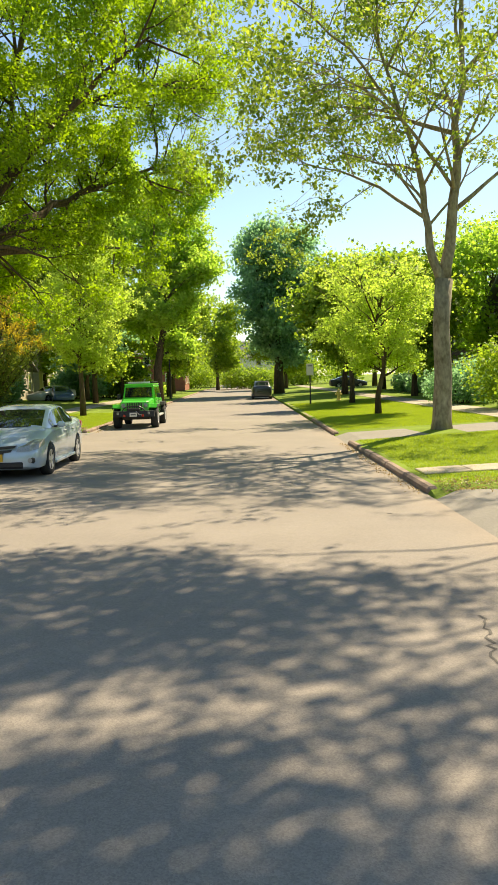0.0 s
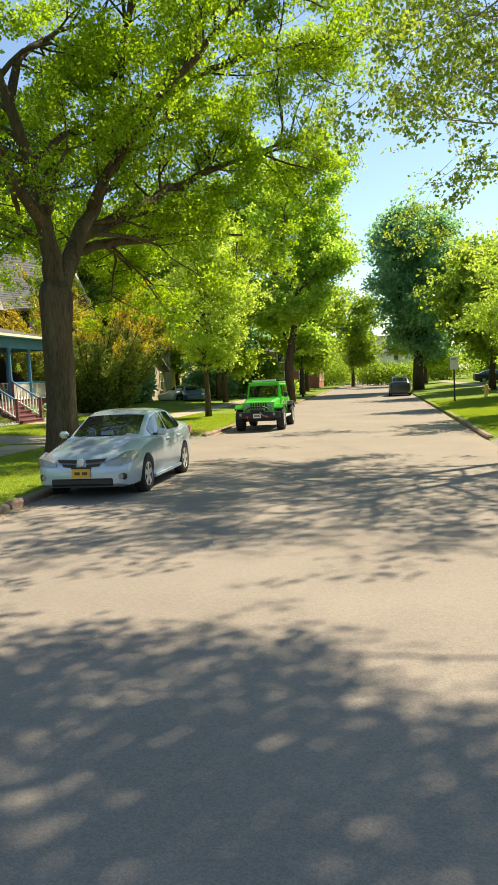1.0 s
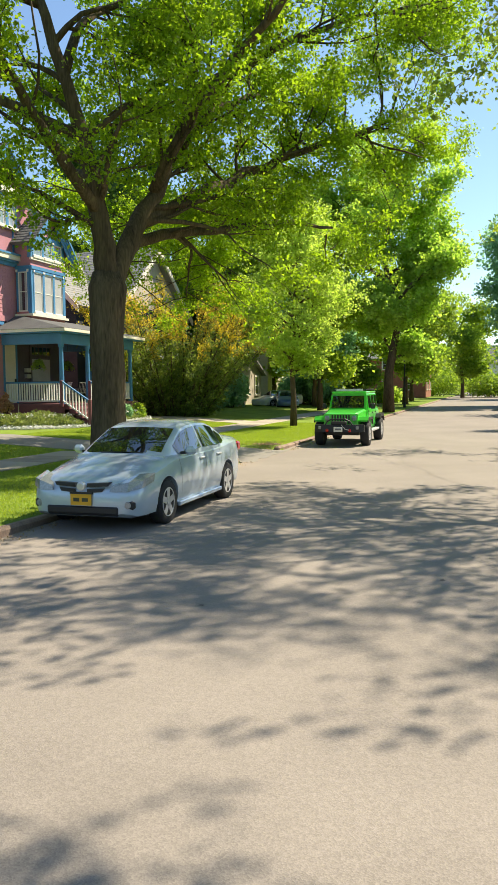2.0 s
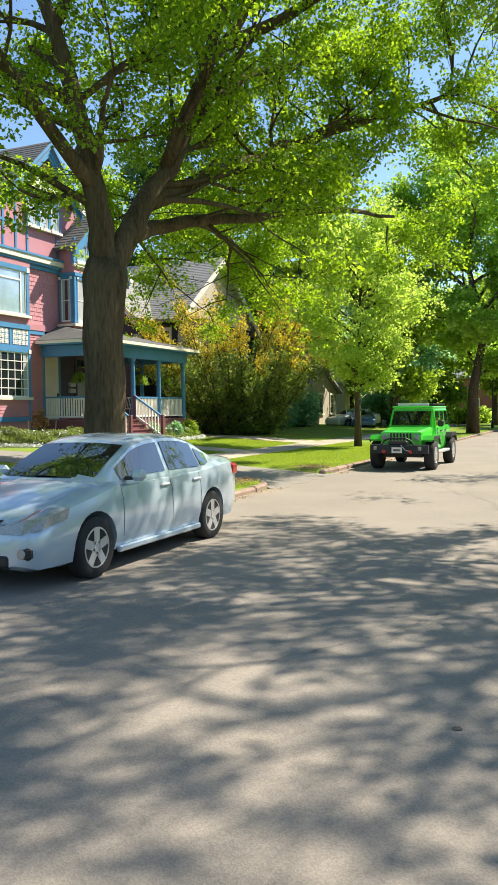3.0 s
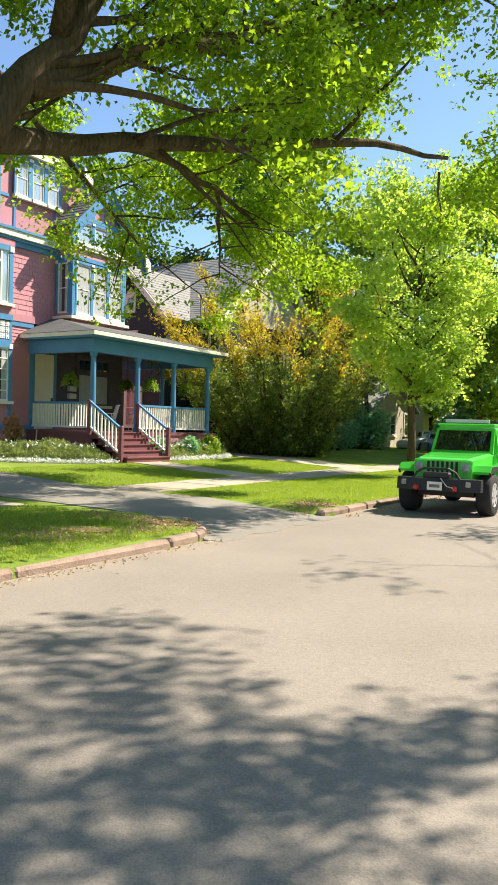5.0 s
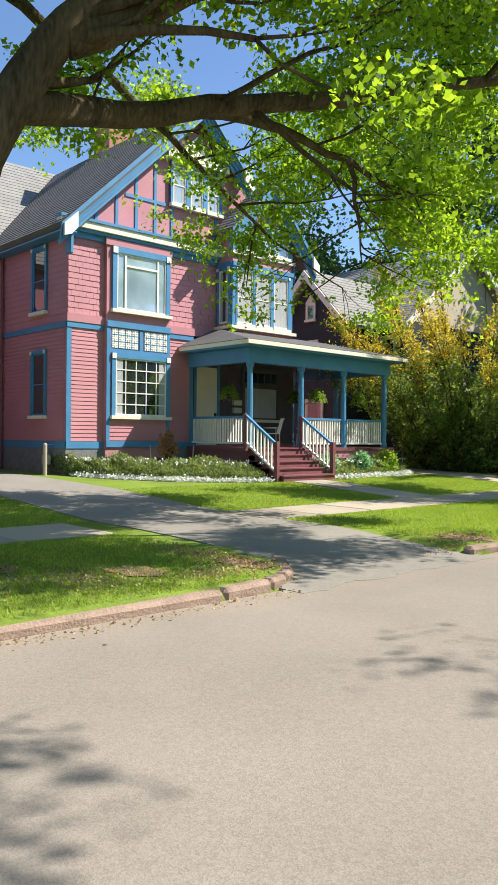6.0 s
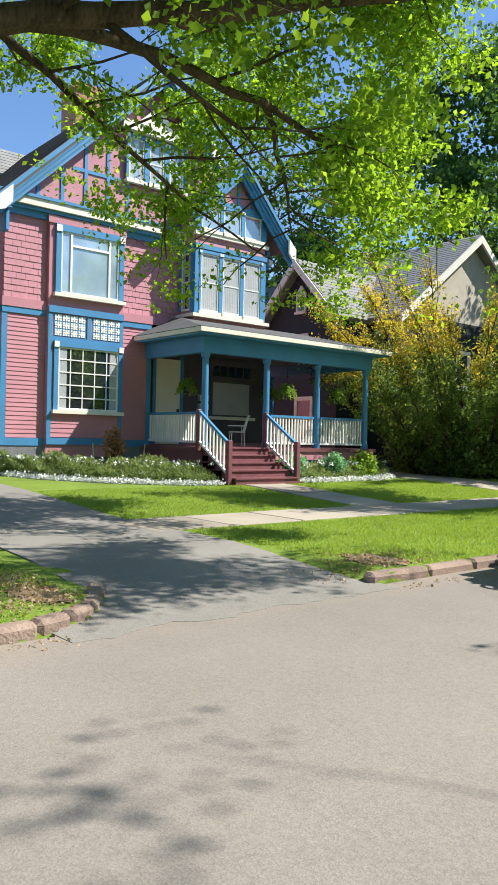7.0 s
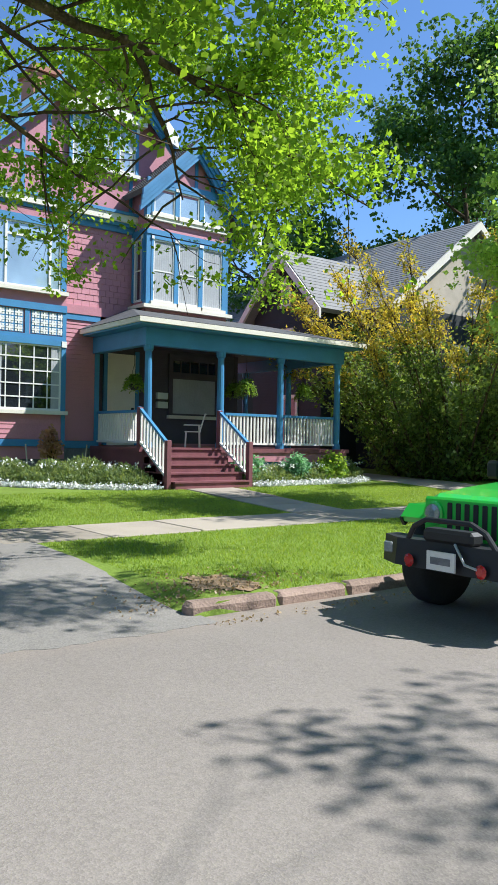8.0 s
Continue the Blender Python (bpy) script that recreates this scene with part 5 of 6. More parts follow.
def sedan(at, turn, paint, label, detail=True, plate="plate_yellow", tall=1.0, group=""):
    """A four-door saloon, nose towards -y before it is turned; at is the middle of its nose on the road."""
    car = thing("car", label, "car", group, at=at)
    car.rotation_euler = (0, 0, radians(turn))
    P = M[paint]
    ys = [0.0, 0.05, 0.14, 0.3, 0.5, 0.75, 1.0, 1.25, 1.6, 2.0, 2.4, 2.8, 3.2, 3.6, 3.95, 4.2, 4.38, 4.48, 4.54]
    at_ = lambda y, t: float(np.interp(y, *zip(*t)))
    W = ((0, 0.62), (0.05, 0.74), (0.14, 0.81), (0.3, 0.855), (0.75, 0.875), (1.25, 0.88), (3.6, 0.88), (4.2, 0.84), (4.48, 0.75), (4.54, 0.66))
    ZB = ((0, 0.26), (0.14, 0.2), (0.75, 0.19), (3.6, 0.2), (4.3, 0.21), (4.54, 0.28))
    ZT = ((0, 0.56), (0.05, 0.64), (0.14, 0.7), (0.3, 0.755), (0.75, 0.86), (1.25, 0.955), (2.0, 0.975), (3.2, 0.99), (3.9, 1.045), (4.38, 1.05), (4.48, 1.0), (4.54, 0.9))
    rings = []
    for y in ys:
        w, zb, zt = at_(y, W), at_(y, ZB), at_(y, ZT) * tall
        h = zt - zb
        half = [(w * 0.8, zb), (w * 0.95, zb + 0.06 * h), (w * 0.99, zb + 0.25 * h), (w, zb + 0.5 * h), (w * 0.985, zb + 0.72 * h), (w * 0.94, zb + 0.9 * h), (w * 0.86, zb + 0.97 * h), (w * 0.6, zt + 0.012), (w * 0.25, zt + 0.028)]
        rings.append([(a, y, z) for a, z in half] + [(-a, y, z) for a, z in half[::-1]])
    bm = bmesh.new()
    loft(bm, rings)
    body = part("body", bm, P, car, local=True)
    cutters = []
    for y in (0.93, 3.53):
        for s in (-1, 1):
            c = bmesh.new()
            lathe(c, (s * 0.8, y, 0.33), [(0.36, -0.25), (0.36, 0.25)], 24, "x")
            bmesh.ops.recalc_face_normals(c, faces=c.faces)
            cutters.append(c)
    cut(body, *cutters)
    for f in body.data.polygons:
        f.use_smooth = True
    e = body.modifiers.new("edges", "EDGE_SPLIT")
    e.split_angle = radians(32)
    H = ((1.15, 0.95), (1.5, 1.14), (1.95, 1.345), (2.2, 1.395), (2.6, 1.42), (3.0, 1.4), (3.35, 1.335), (3.75, 1.18), (4.1, 1.03))
    hh = lambda y: at_(y, H) * tall
    gy_ = [1.15, 1.3, 1.5, 1.72, 1.95, 2.2, 2.6, 3.0, 3.35, 3.55, 3.75, 3.95, 4.1]
    bw = lambda y: at_(y, ((1.15, 0.72), (1.6, 0.815), (3.3, 0.815), (4.1, 0.7)))
    tw = lambda y: at_(y, ((1.15, 0.68), (1.95, 0.585), (2.6, 0.59), (3.35, 0.57), (4.1, 0.62)))
    rings = []
    for y in gy_:
        b, t, h = bw(y), tw(y), hh(y)
        half = [(b, 0.9 * tall), (b - 0.01, 0.95 * tall), (t + 0.03, max(0.955 * tall, h - 0.05)), (t - 0.05, max(0.96 * tall, h - 0.012)), (t * 0.5, h + 0.008)]
        rings.append([(a, y, z) for a, z in half] + [(-a, y, z) for a, z in half[::-1]])
    bm = bmesh.new()
    loft(bm, rings)
    cabin = part("cabin", bm, P, car, local=True, smooth=True)
    cabin.modifiers.new("edges", "EDGE_SPLIT").split_angle = radians(25)

    def strip(name, y0, y1, s, f0=0.1, f1=0.92, slant=0.0):
        bm = bmesh.new()
        cols = []
        for i in range(9):
            y = y0 + (y1 - y0) * i / 8
            col = []
            for f in (f0, (f0 + f1) / 2, f1):
                yy = y + slant * (f - f0)
                z0, z1 = 0.95 * tall, hh(yy) - 0.05
                col.append(bm.verts.new((s * (bw(yy) - 0.01 + (tw(yy) + 0.03 - bw(yy) + 0.01) * f + 0.013), yy, z0 + (z1 - z0) * f)))
            cols.append(col)
        for a, b in zip(cols, cols[1:]):
            for k in range(2):
                bm.faces.new((a[k], b[k], b[k + 1], a[k + 1]) if s > 0 else (a[k + 1], b[k + 1], b[k], a[k]))
        part(name, bm, M["carglass"], car, local=True, smooth=True)

    for s in (-1, 1):
        strip("door_window", 1.5, 2.42, s, slant=0.02)
        strip("door_window", 2.52, 3.3, s)
        strip("quarter_window", 3.36, 3.66, s, 0.12, 0.8)
    for name, y0, y1 in (("windscreen", 1.22, 1.9), ("rear_window", 3.42, 3.98)):
        bm = bmesh.new()
        rows = []
        for i in range(7):
            y = y0 + (y1 - y0) * i / 6
            t, h = tw(y), hh(y)
            rows.append([bm.verts.new((t * u * 0.93, y - 0.004, h + 0.012 - 0.022 * u * u + 0.004)) for u in (-1, -0.5, 0, 0.5, 1)])
        for a, b in zip(rows, rows[1:]):
            for k in range(4):
                bm.faces.new((a[k], a[k + 1], b[k + 1], b[k]))
        bmesh.ops.recalc_face_normals(bm, faces=bm.faces)
        part(name, bm, M["carglass"], car, local=True, smooth=True)
    for y in (0.93, 3.53):
        for s in (-1, 1):
            wheel(car, s * 0.775, y, 0.318, 0.318, 0.2, s)
    part("underside", boxes((-0.7, 0.7, 0.5, 3.9, 0.18, 0.25)), M["black"], car, local=True)
    if not detail:
        return car
    for s in (-1, 1):
        bm = bmesh.new()
        loft(bm, [[(s * 0.43, -0.03, 0.575), (s * 0.45, -0.01, 0.64), (s * 0.47, 0.2, 0.7), (s * 0.45, 0.2, 0.6)], [(s * 0.67, 0.02, 0.57), (s * 0.685, 0.055, 0.7), (s * 0.7, 0.35, 0.78), (s * 0.69, 0.3, 0.6)], [(s * 0.825, 0.15, 0.61), (s * 0.832, 0.19, 0.71), (s * 0.855, 0.52, 0.785), (s * 0.86, 0.46, 0.67)]])
        part("headlight", bm, M["lamp_clear"], car, "clear headlight", local=True)
        part("fog_lamp", boxes((s * 0.6, s * 0.76, 0.02, 0.14, 0.32, 0.46), bevel=0.035), M["black"], car, local=True)
        bm = bmesh.new()
        lathe(bm, (s * 0.67, 0.018, 0.39), [(0.05, 0.0), (0.045, -0.012)], 12, "y")
        part("fog_lens", bm, M["lamp_clear"], car, local=True)
        bm = boxes((s * 0.86, s * 1.04, 1.54, 1.66, 0.94, 1.07), bevel=0.045)
        mir = part("mirror", bm, P, car, local=True)
        part("mirror_arm", boxes((s * 0.8, s * 0.87, 1.55, 1.62, 0.95, 0.99)), M["black"], car, local=True)
        for y in (2.22, 3.0):
            part("door_handle", boxes((s * 0.83, s * 0.878, y, y + 0.2, 0.82, 0.85), bevel=0.01), M["alloy"] if paint == "silver" else P, car, local=True)
        for y in (1.42, 2.47, 3.2):
            bm = bmesh.new()
            edge = [(0.8685, 0.36), (0.8735, 0.4), (0.8825, 0.59), (0.869, 0.77), (0.8295, 0.915)]
            lo, hi = [bm.verts.new((s * a, y - 0.004, z)) for a, z in edge], [bm.verts.new((s * a, y + 0.004, z)) for a, z in edge]
            for k in range(len(edge) - 1):
                bm.faces.new((lo[k], hi[k], hi[k + 1], lo[k + 1]))
            part("door_seam", bm, M["black"], car, local=True)
        part("sill_trim", boxes((s * 0.83, s * 0.892, 1.32, 3.15, 0.2, 0.27), bevel=0.015), P, car, local=True)
        part("tail_light", boxes((s * 0.6, s * 0.805, 4.28, 4.455, 0.78, 0.95), bevel=0.03), M["lamp_red"], car, "red tail light", local=True)
    for z, w in ((0.655, 0.38), (0.578, 0.31)):
        for s in (-1, 1):
            bm = bmesh.new()
            prism(bm, [(s * 0.09, -0.022, z - 0.03), (s * w, -0.012, z - 0.012), (s * (w + 0.03), -0.005, z + 0.034), (s * 0.09, -0.022, z + 0.022)], (0, 0.13, 0))
            part("grille_slot", bm, M["black"], car, local=True)
    bm = bmesh.new()
    lathe(bm, (0, -0.035, 0.635), [(0.06, 0.05), (0.06, 0.0), (0.04, -0.008)], 16, "y")
    part("badge", bm, M["alloy"], car, local=True)
    part("lower_grille", boxes((-0.56, 0.56, -0.02, 0.06, 0.235, 0.385), bevel=0.04), M["black"], car, local=True)
    part("number_plate", boxes((-0.155, 0.155, -0.04, -0.02, 0.38, 0.53)), M[plate], car, "amber number plate", local=True)
    part("plate_bars", boxes((-0.11, -0.02, -0.044, -0.04, 0.43, 0.48), (0.02, 0.11, -0.044, -0.04, 0.43, 0.48)), M["darkcar"], car, local=True)
    part("plate_frame", boxes((-0.17, 0.17, -0.03, 0.0, 0.53, 0.56)), M["black"], car, local=True)
    for s in (-1, 1):
        part("wiper", boxes((s * 0.1 - 0.25, s * 0.1 + 0.25, 1.2, 1.22, 0.985, 1.0)), M["black"], car, local=True)
        bm = boxes((s * 0.36 - 0.24, s * 0.36 + 0.24, 2.1, 2.25, 0.6, 1.1), bevel=0.05)
        part("seat", bm, M["black"], car, local=True)
    return car


sedan((-5.33, 16.14, 0.0), 0, "silver", "pale silver-blue saloon car parked by the kerb")
sedan((1.3, 70.8, 0.0), 180, "darkcar", "dark grey car parked far along the street", detail=False, tall=1.1)
sedan((-15.0, 64.5, 0.22), 20, "bluecar", "blue saloon parked in a far driveway", detail=False)
sedan((-18.0, 66.0, 0.25), -30, "whitecar", "white saloon parked in a far driveway", detail=False)
for i, y in enumerate((96, 103)):
    sedan((15.0 + i, y, 0.3), 90, "whitecar" if i else "darkcar", "small car parked far off beneath trees", detail=False)


def off_roader(at):
    """A boxy green off-road car, nose towards -y."""
    car = thing("car", "bright green boxy off-road car with black bumper and big tyres", "car", at=at)
    G, K = M["green"], M["black"]
    # body tub and bonnet
    bm = bmesh.new()
    loft(bm, [[(-0.62, y, 0.62), (0.62, y, 0.62), (w, y, 0.8), (w - 0.01, y, z - 0.04), (w - 0.09, y, z), (-w + 0.09, y, z), (-w + 0.01, y, z - 0.04), (-w, y, 0.8)] for y, w, z in ((0.5, 0.6, 1.1), (0.56, 0.62, 1.13), (1.0, 0.66, 1.17), (1.78, 0.72, 1.22))])
    part("bonnet", bm, G, car, "green bonnet", local=True)
    bm = bmesh.new()
    loft(bm, [[(-0.72, y, 0.5), (0.72, y, 0.5), (0.775, y, 0.62), (0.785, y, 1.1), (0.75, y, 1.2), (-0.75, y, 1.2), (-0.785, y, 1.1), (-0.775, y, 0.62)] for y in (1.78, 2.4, 3.3, 4.3)])
    part("body", bm, G, car, local=True)
    # grille with seven slots
    part("grille", boxes((-0.62, 0.62, 0.44, 0.5, 0.72, 1.1), bevel=0.02), G, car, local=True)
    for i in range(7):
        x = -0.3 + i * 0.1
        part("grille_slot", boxes((x - 0.028, x + 0.028, 0.425, 0.445, 0.76, 1.06), bevel=0.008), K, car, local=True)
    for s in (-1, 1):
        bm = bmesh.new()
        lathe(bm, (s * 0.49, 0.44, 0.95), [(0.115, 0.0), (0.115, -0.02), (0.095, -0.025)], 20, "y")
        hl = part("headlight_ring", bm, G, car, local=True)
        bm = bmesh.new()
        lathe(bm, (s * 0.49, 0.42, 0.95), [(0.09, 0.0), (0.085, -0.015), (0.04, -0.025)], 20, "y")
        part("headlight", bm, M["lamp_clear"], car, "round clear headlight", local=True)
    # fenders, bumper, winch bar
    for s in (-1, 1):
        for y0 in (0.5, 3.42):
            bm = bmesh.new()
            prism(bm, [(s * 0.6, y0, 0.88), (s * 0.6, y0 + 0.12, 1.0), (s * 0.6, y0 + 0.95, 1.0), (s * 0.6, y0 + 1.15, 0.72), (s * 0.6, y0 + 1.08, 0.72), (s * 0.6, y0 + 0.9, 0.93), (s * 0.6, y0 + 0.18, 0.93), (s * 0.6, y0 + 0.02, 0.83)], (s * 0.38, 0, 0))
            part("fender", bm, K if y0 > 1 else G, car, local=True)
            bm = bmesh.new()
            prism(bm, [(s * 0.95, y0 - 0.01, 0.86), (s * 0.95, y0 + 0.12, 0.98), (s * 0.95, y0 + 0.95, 0.98), (s * 0.95, y0 + 1.16, 0.7), (s * 0.95, y0 + 1.06, 0.7), (s * 0.95, y0 + 0.9, 0.89), (s * 0.95, y0 + 0.18, 0.89), (s * 0.95, y0 + 0.04, 0.79)], (s * 0.04, 0, 0))
            part("fender_trim", bm, K, car, local=True)
        wheel(car, s * 0.83, 0.92, 0.42, 0.42, 0.3, s, 7, 0.56)
        wheel(car, s * 0.83, 3.92, 0.42, 0.42, 0.3, s, 7, 0.56)
        part("side_step", boxes((s * 0.78, s * 0.96, 1.5, 3.3, 0.44, 0.52), bevel=0.02), M["alloy"], car, local=True)
        part("mirror", boxes((s * 0.83, s * 1.0, 1.9, 2.02, 1.22, 1.42), bevel=0.03), K, car, local=True)
        bm = bmesh.new()
        lathe(bm, (s * 0.4, -0.03, 0.56), [(0.035, 0.0), (0.06, 0.02), (0.035, 0.04)], 10, "y")
        part("tow_shackle", bm, M["lamp_red"], car, "red tow shackle", local=True)
        part("bumper_lamp", boxes((s * 0.62, s * 0.72, -0.01, 0.02, 0.6, 0.7), bevel=0.01), M["lamp_clear"], car, local=True)
    bm = bmesh.new()
    loft(bm, [[(x, y, 0.5), (x, 0.35, 0.5), (x, 0.35, 0.74), (x, y + 0.03, 0.74)] for x, y in ((-0.88, 0.16), (-0.6, 0.02), (0.6, 0.02), (0.88, 0.16))])
    part("bumper", bm, K, car, "heavy black steel bumper", local=True)
    bm = bmesh.new()
    tube(bm, [(-0.5, 0.08, 0.72), (-0.4, 0.06, 0.86), (-0.25, 0.05, 0.93), (0.25, 0.05, 0.93), (0.4, 0.06, 0.86), (0.5, 0.08, 0.72)], [0.025] * 6, 8)
    part("bull_bar", bm, K, car, local=True)
    part("winch", boxes((-0.28, 0.28, 0.02, 0.2, 0.74, 0.86), bevel=0.03), K, car, local=True)
    bm = bmesh.new()
    tube(bm, [(0.1, 0.02, 0.75), (0.25, -0.03, 0.6), (0.38, -0.04, 0.58)], [0.012] * 3, 6)
    part("winch_cable", bm, M["alloy"], car, local=True)
    part("number_plate", boxes((-0.155, 0.155, -0.05, -0.03, 0.52, 0.68)), M["white"], car, "white number plate", local=True)
    part("plate_bar", boxes((-0.11, 0.11, -0.054, -0.05, 0.57, 0.63)), M["stone"], car, local=True)
    part("axle_block", boxes((-0.6, 0.6, 0.7, 4.2, 0.36, 0.5)), K, car, local=True)
    # windscreen frame, cabin, roof
    bm = bmesh.new()
    loft(bm, [[(-w, y, z), (w, y, z), (w, y + 0.06, z), (-w, y + 0.06, z)] for w, y, z in ((0.7, 1.72, 1.2), (0.655, 2.02, 1.72))])
    part("windscreen_frame", bm, G, car, local=True)
    bm = bmesh.new()
    vs = [bm.verts.new(p) for p in ((-0.62, 1.738, 1.26), (0.62, 1.738, 1.26), (0.59, 1.985, 1.68), (-0.59, 1.985, 1.68))]
    bm.faces.new(vs)
    part("windscreen", bm, M["carglass"], car, local=True)
    bm = bmesh.new()
    loft(bm, [[(-0.735, y, 1.2), (0.735, y, 1.2), (0.66, y, 1.72), (0.6, y, 1.8), (-0.6, y, 1.8), (-0.66, y, 1.72)] for y in (2.08, 2.5, 3.5, 4.28)])
    part("cabin", bm, G, car, local=True)
    part("roof", boxes((-0.66, 0.66, 2.0, 4.3, 1.78, 1.83), bevel=0.02), G, car, local=True)
    for s in (-1, 1):
        for y0, y1 in ((2.16, 2.8), (2.92, 3.5), (3.62, 4.2)):
            bm = bmesh.new()
            q = [bm.verts.new((s * (0.735 - 0.144 * (z - 1.2) + 0.008), y, z)) for y, z in ((y0, 1.25), (y1, 1.25), (y1, 1.68), (y0 + 0.04, 1.68))]
            bm.faces.new(q if s > 0 else q[::-1])
            part("side_window", bm, M["carglass"], car, local=True)
        for y in (2.1, 2.86, 3.56):
            part("door_seam", boxes((s * 0.78, s * 0.79, y - 0.006, y + 0.006, 0.64, 1.18)), K, car, local=True)
        for y in (2.66, 3.4):
            part("door_handle", boxes((s * 0.78, s * 0.81, y - 0.1, y + 0.05, 1.06, 1.1)), K, car, local=True)
        part("rack_rail", boxes((s * 0.58, s * 0.62, 2.2, 4.2, 1.88, 1.92)), K, car, local=True)
    for y in (2.25, 2.7, 3.15, 3.6, 4.05):
        part("rack_bar", boxes((-0.62, 0.62, y, y + 0.05, 1.86, 1.9)), K, car, local=True)
    part("light_bar", boxes((-0.5, 0.5, 2.1, 2.18, 1.84, 1.92), bevel=0.01), M["alloy"], car, local=True)
    bm = bmesh.new()
    lathe(bm, (0, 4.45, 1.0), [(0.2, -0.12), (0.4, -0.1), (0.4, 0.1), (0.2, 0.12)], 24, "y")
    part("spare_wheel", bm, M["tyre"], car, local=True)
    return car


jeep = off_roader((-4.7, 31.08, 0.0))
jeep.scale = (0.9, 0.95, 0.96)


# ---- neighbouring houses ----
def charcoal_house():
    h = thing("charcoal_house", "charcoal clapboard house with cream trim and grey gables", "house", at=(-27, 52, 0.5))
    C = M["charcoal"]
    part("wall", boxes((-36, -21.3, 48.6, 58.6, 0.3, 7.0)), C, h)
    part("wall", boxes((-27.3, -22.95, 46.6, 48.6, 0.3, 6.8)), C, h)
    bm = bmesh.new()
    prism(bm, [(-27.3, 46.6, 6.8), (-22.95, 46.6, 6.8), (-25.12, 46.6, 9.1)], (0, 5, 0))
    part("gable_wall", bm, C, h)
    bm = bmesh.new()
    prism(bm, [(-21.3, 48.6, 7.0), (-21.3, 58.6, 7.0), (-21.3, 53.6, 10.7)], (-14, 0, 0))
    part("gable_wall", bm, M["buff"], h, "buff gable")
    bm = bmesh.new()
    siding(bm, side(46.6), -27.3, -22.95, 0.6, 6.6, 0.003, 0.13)
    siding(bm, side(48.6), -22.95, -21.3, 0.6, 6.4, 0.003, 0.13)
    tagged(part("clapboard_cladding", bm, C, h), kind="stuff")
    for ya in (48.0, 59.2):
        gable_roof(h, M["roof_light"], (-20.8, ya, 6.75), (-36.5, ya, 6.75), ((-20.8, 53.6, 11.05), (-36.5, 53.6, 11.05)))
        shingles(h, M["roof_light"], (-20.8, ya, 6.75), (-36.5, ya, 6.75), ((-20.8, 53.6, 11.05), (-36.5, 53.6, 11.05)), 0.22)
        bm = bmesh.new()
        prism(bm, [(-20.82, ya, 6.75), (-20.82, 53.6, 11.0), (-20.82, 53.6, 10.65), (-20.82, ya, 6.4)], (0.1, 0, 0))
        part("barge_board", bm, M["cream"], h)
    for xa in (-27.72, -22.52):
        gable_roof(h, M["roof_light"], (xa, 46.1, 6.68), (xa, 52.5, 6.68), ((-25.12, 46.1, 9.42), (-25.12, 52.5, 9.42)))
        shingles(h, M["roof_light"], (xa, 46.1, 6.68), (xa, 52.5, 6.68), ((-25.12, 46.1, 9.42), (-25.12, 52.5, 9.42)), 0.22)
        bm = bmesh.new()
        prism(bm, [(xa, 46.12, 6.68), (-25.12, 46.12, 9.38), (-25.12, 46.12, 9.0), (xa, 46.12, 6.3)], (0, -0.1, 0))
        part("barge_board", bm, M["cream"], h)
    fr = side(46.6)
    window(h, fr, -25.34, -24.9, 7.15, 7.85, 1, 1, casing="cream", sash="cream", width=0.09, blocks=False, w=0.025, label="small pointed attic window in cream trim")
    bm = bmesh.new()
    prism(bm, [(-25.43, 46.575, 7.95), (-24.81, 46.575, 7.95), (-25.12, 46.575, 8.32)], (0, -0.07, 0))
    part("window_peak", bm, M["cream"], h)
    window(h, fr, -25.4, -24.75, 4.9, 6.05, 1, 2, casing="cream", sash="white", blocks=False, w=0.025)
    window(h, fr, -25.3, -24.4, 1.5, 3.3, 1, 2, casing="cream", sash="cream", blocks=False, w=0.025)
    window(h, side(48.6), -22.5, -21.8, 4.7, 6.2, 1, 2, casing="cream", sash="cream", blocks=False, w=0.025)
    fw = front(-21.3)
    for u in (50.2, 52.6, 55.4):
        window(h, fw, u, u + 0.9, 4.0, 5.6, 1, 2, casing="cream", sash="cream", blocks=False)
        window(h, fw, u, u + 0.9, 1.3, 3.1, 1, 2, casing="cream", sash="cream", blocks=False)
    part("porch_deck", boxes((-21.3, -18.8, 49.2, 58.0, 0.3, 0.95)), M["buff"], h)
    for y in (49.4, 51.4, 53.6, 55.8, 57.8):
        bm = bmesh.new()
        lathe(bm, (-19.0, y, 0), [(0.2, 0.95), (0.17, 1.1), (0.14, 3.1), (0.2, 3.25)], 12)
        part("column", bm, M["cream"], h, "cream column")
    part("porch_beam", boxes((-19.3, -18.7, 49.0, 58.2, 3.25, 3.6), (-21.3, -19.3, 49.0, 49.3, 3.25, 3.6)), M["cream"], h)
    bm = bmesh.new()
    prism(bm, [(-18.4, 48.8, 3.6), (-21.3, 48.8, 4.2), (-21.3, 48.8, 3.6)], (0, 9.6, 0))
    part("porch_roof", bm, M["roof"], h)
    return h


charcoal_house()


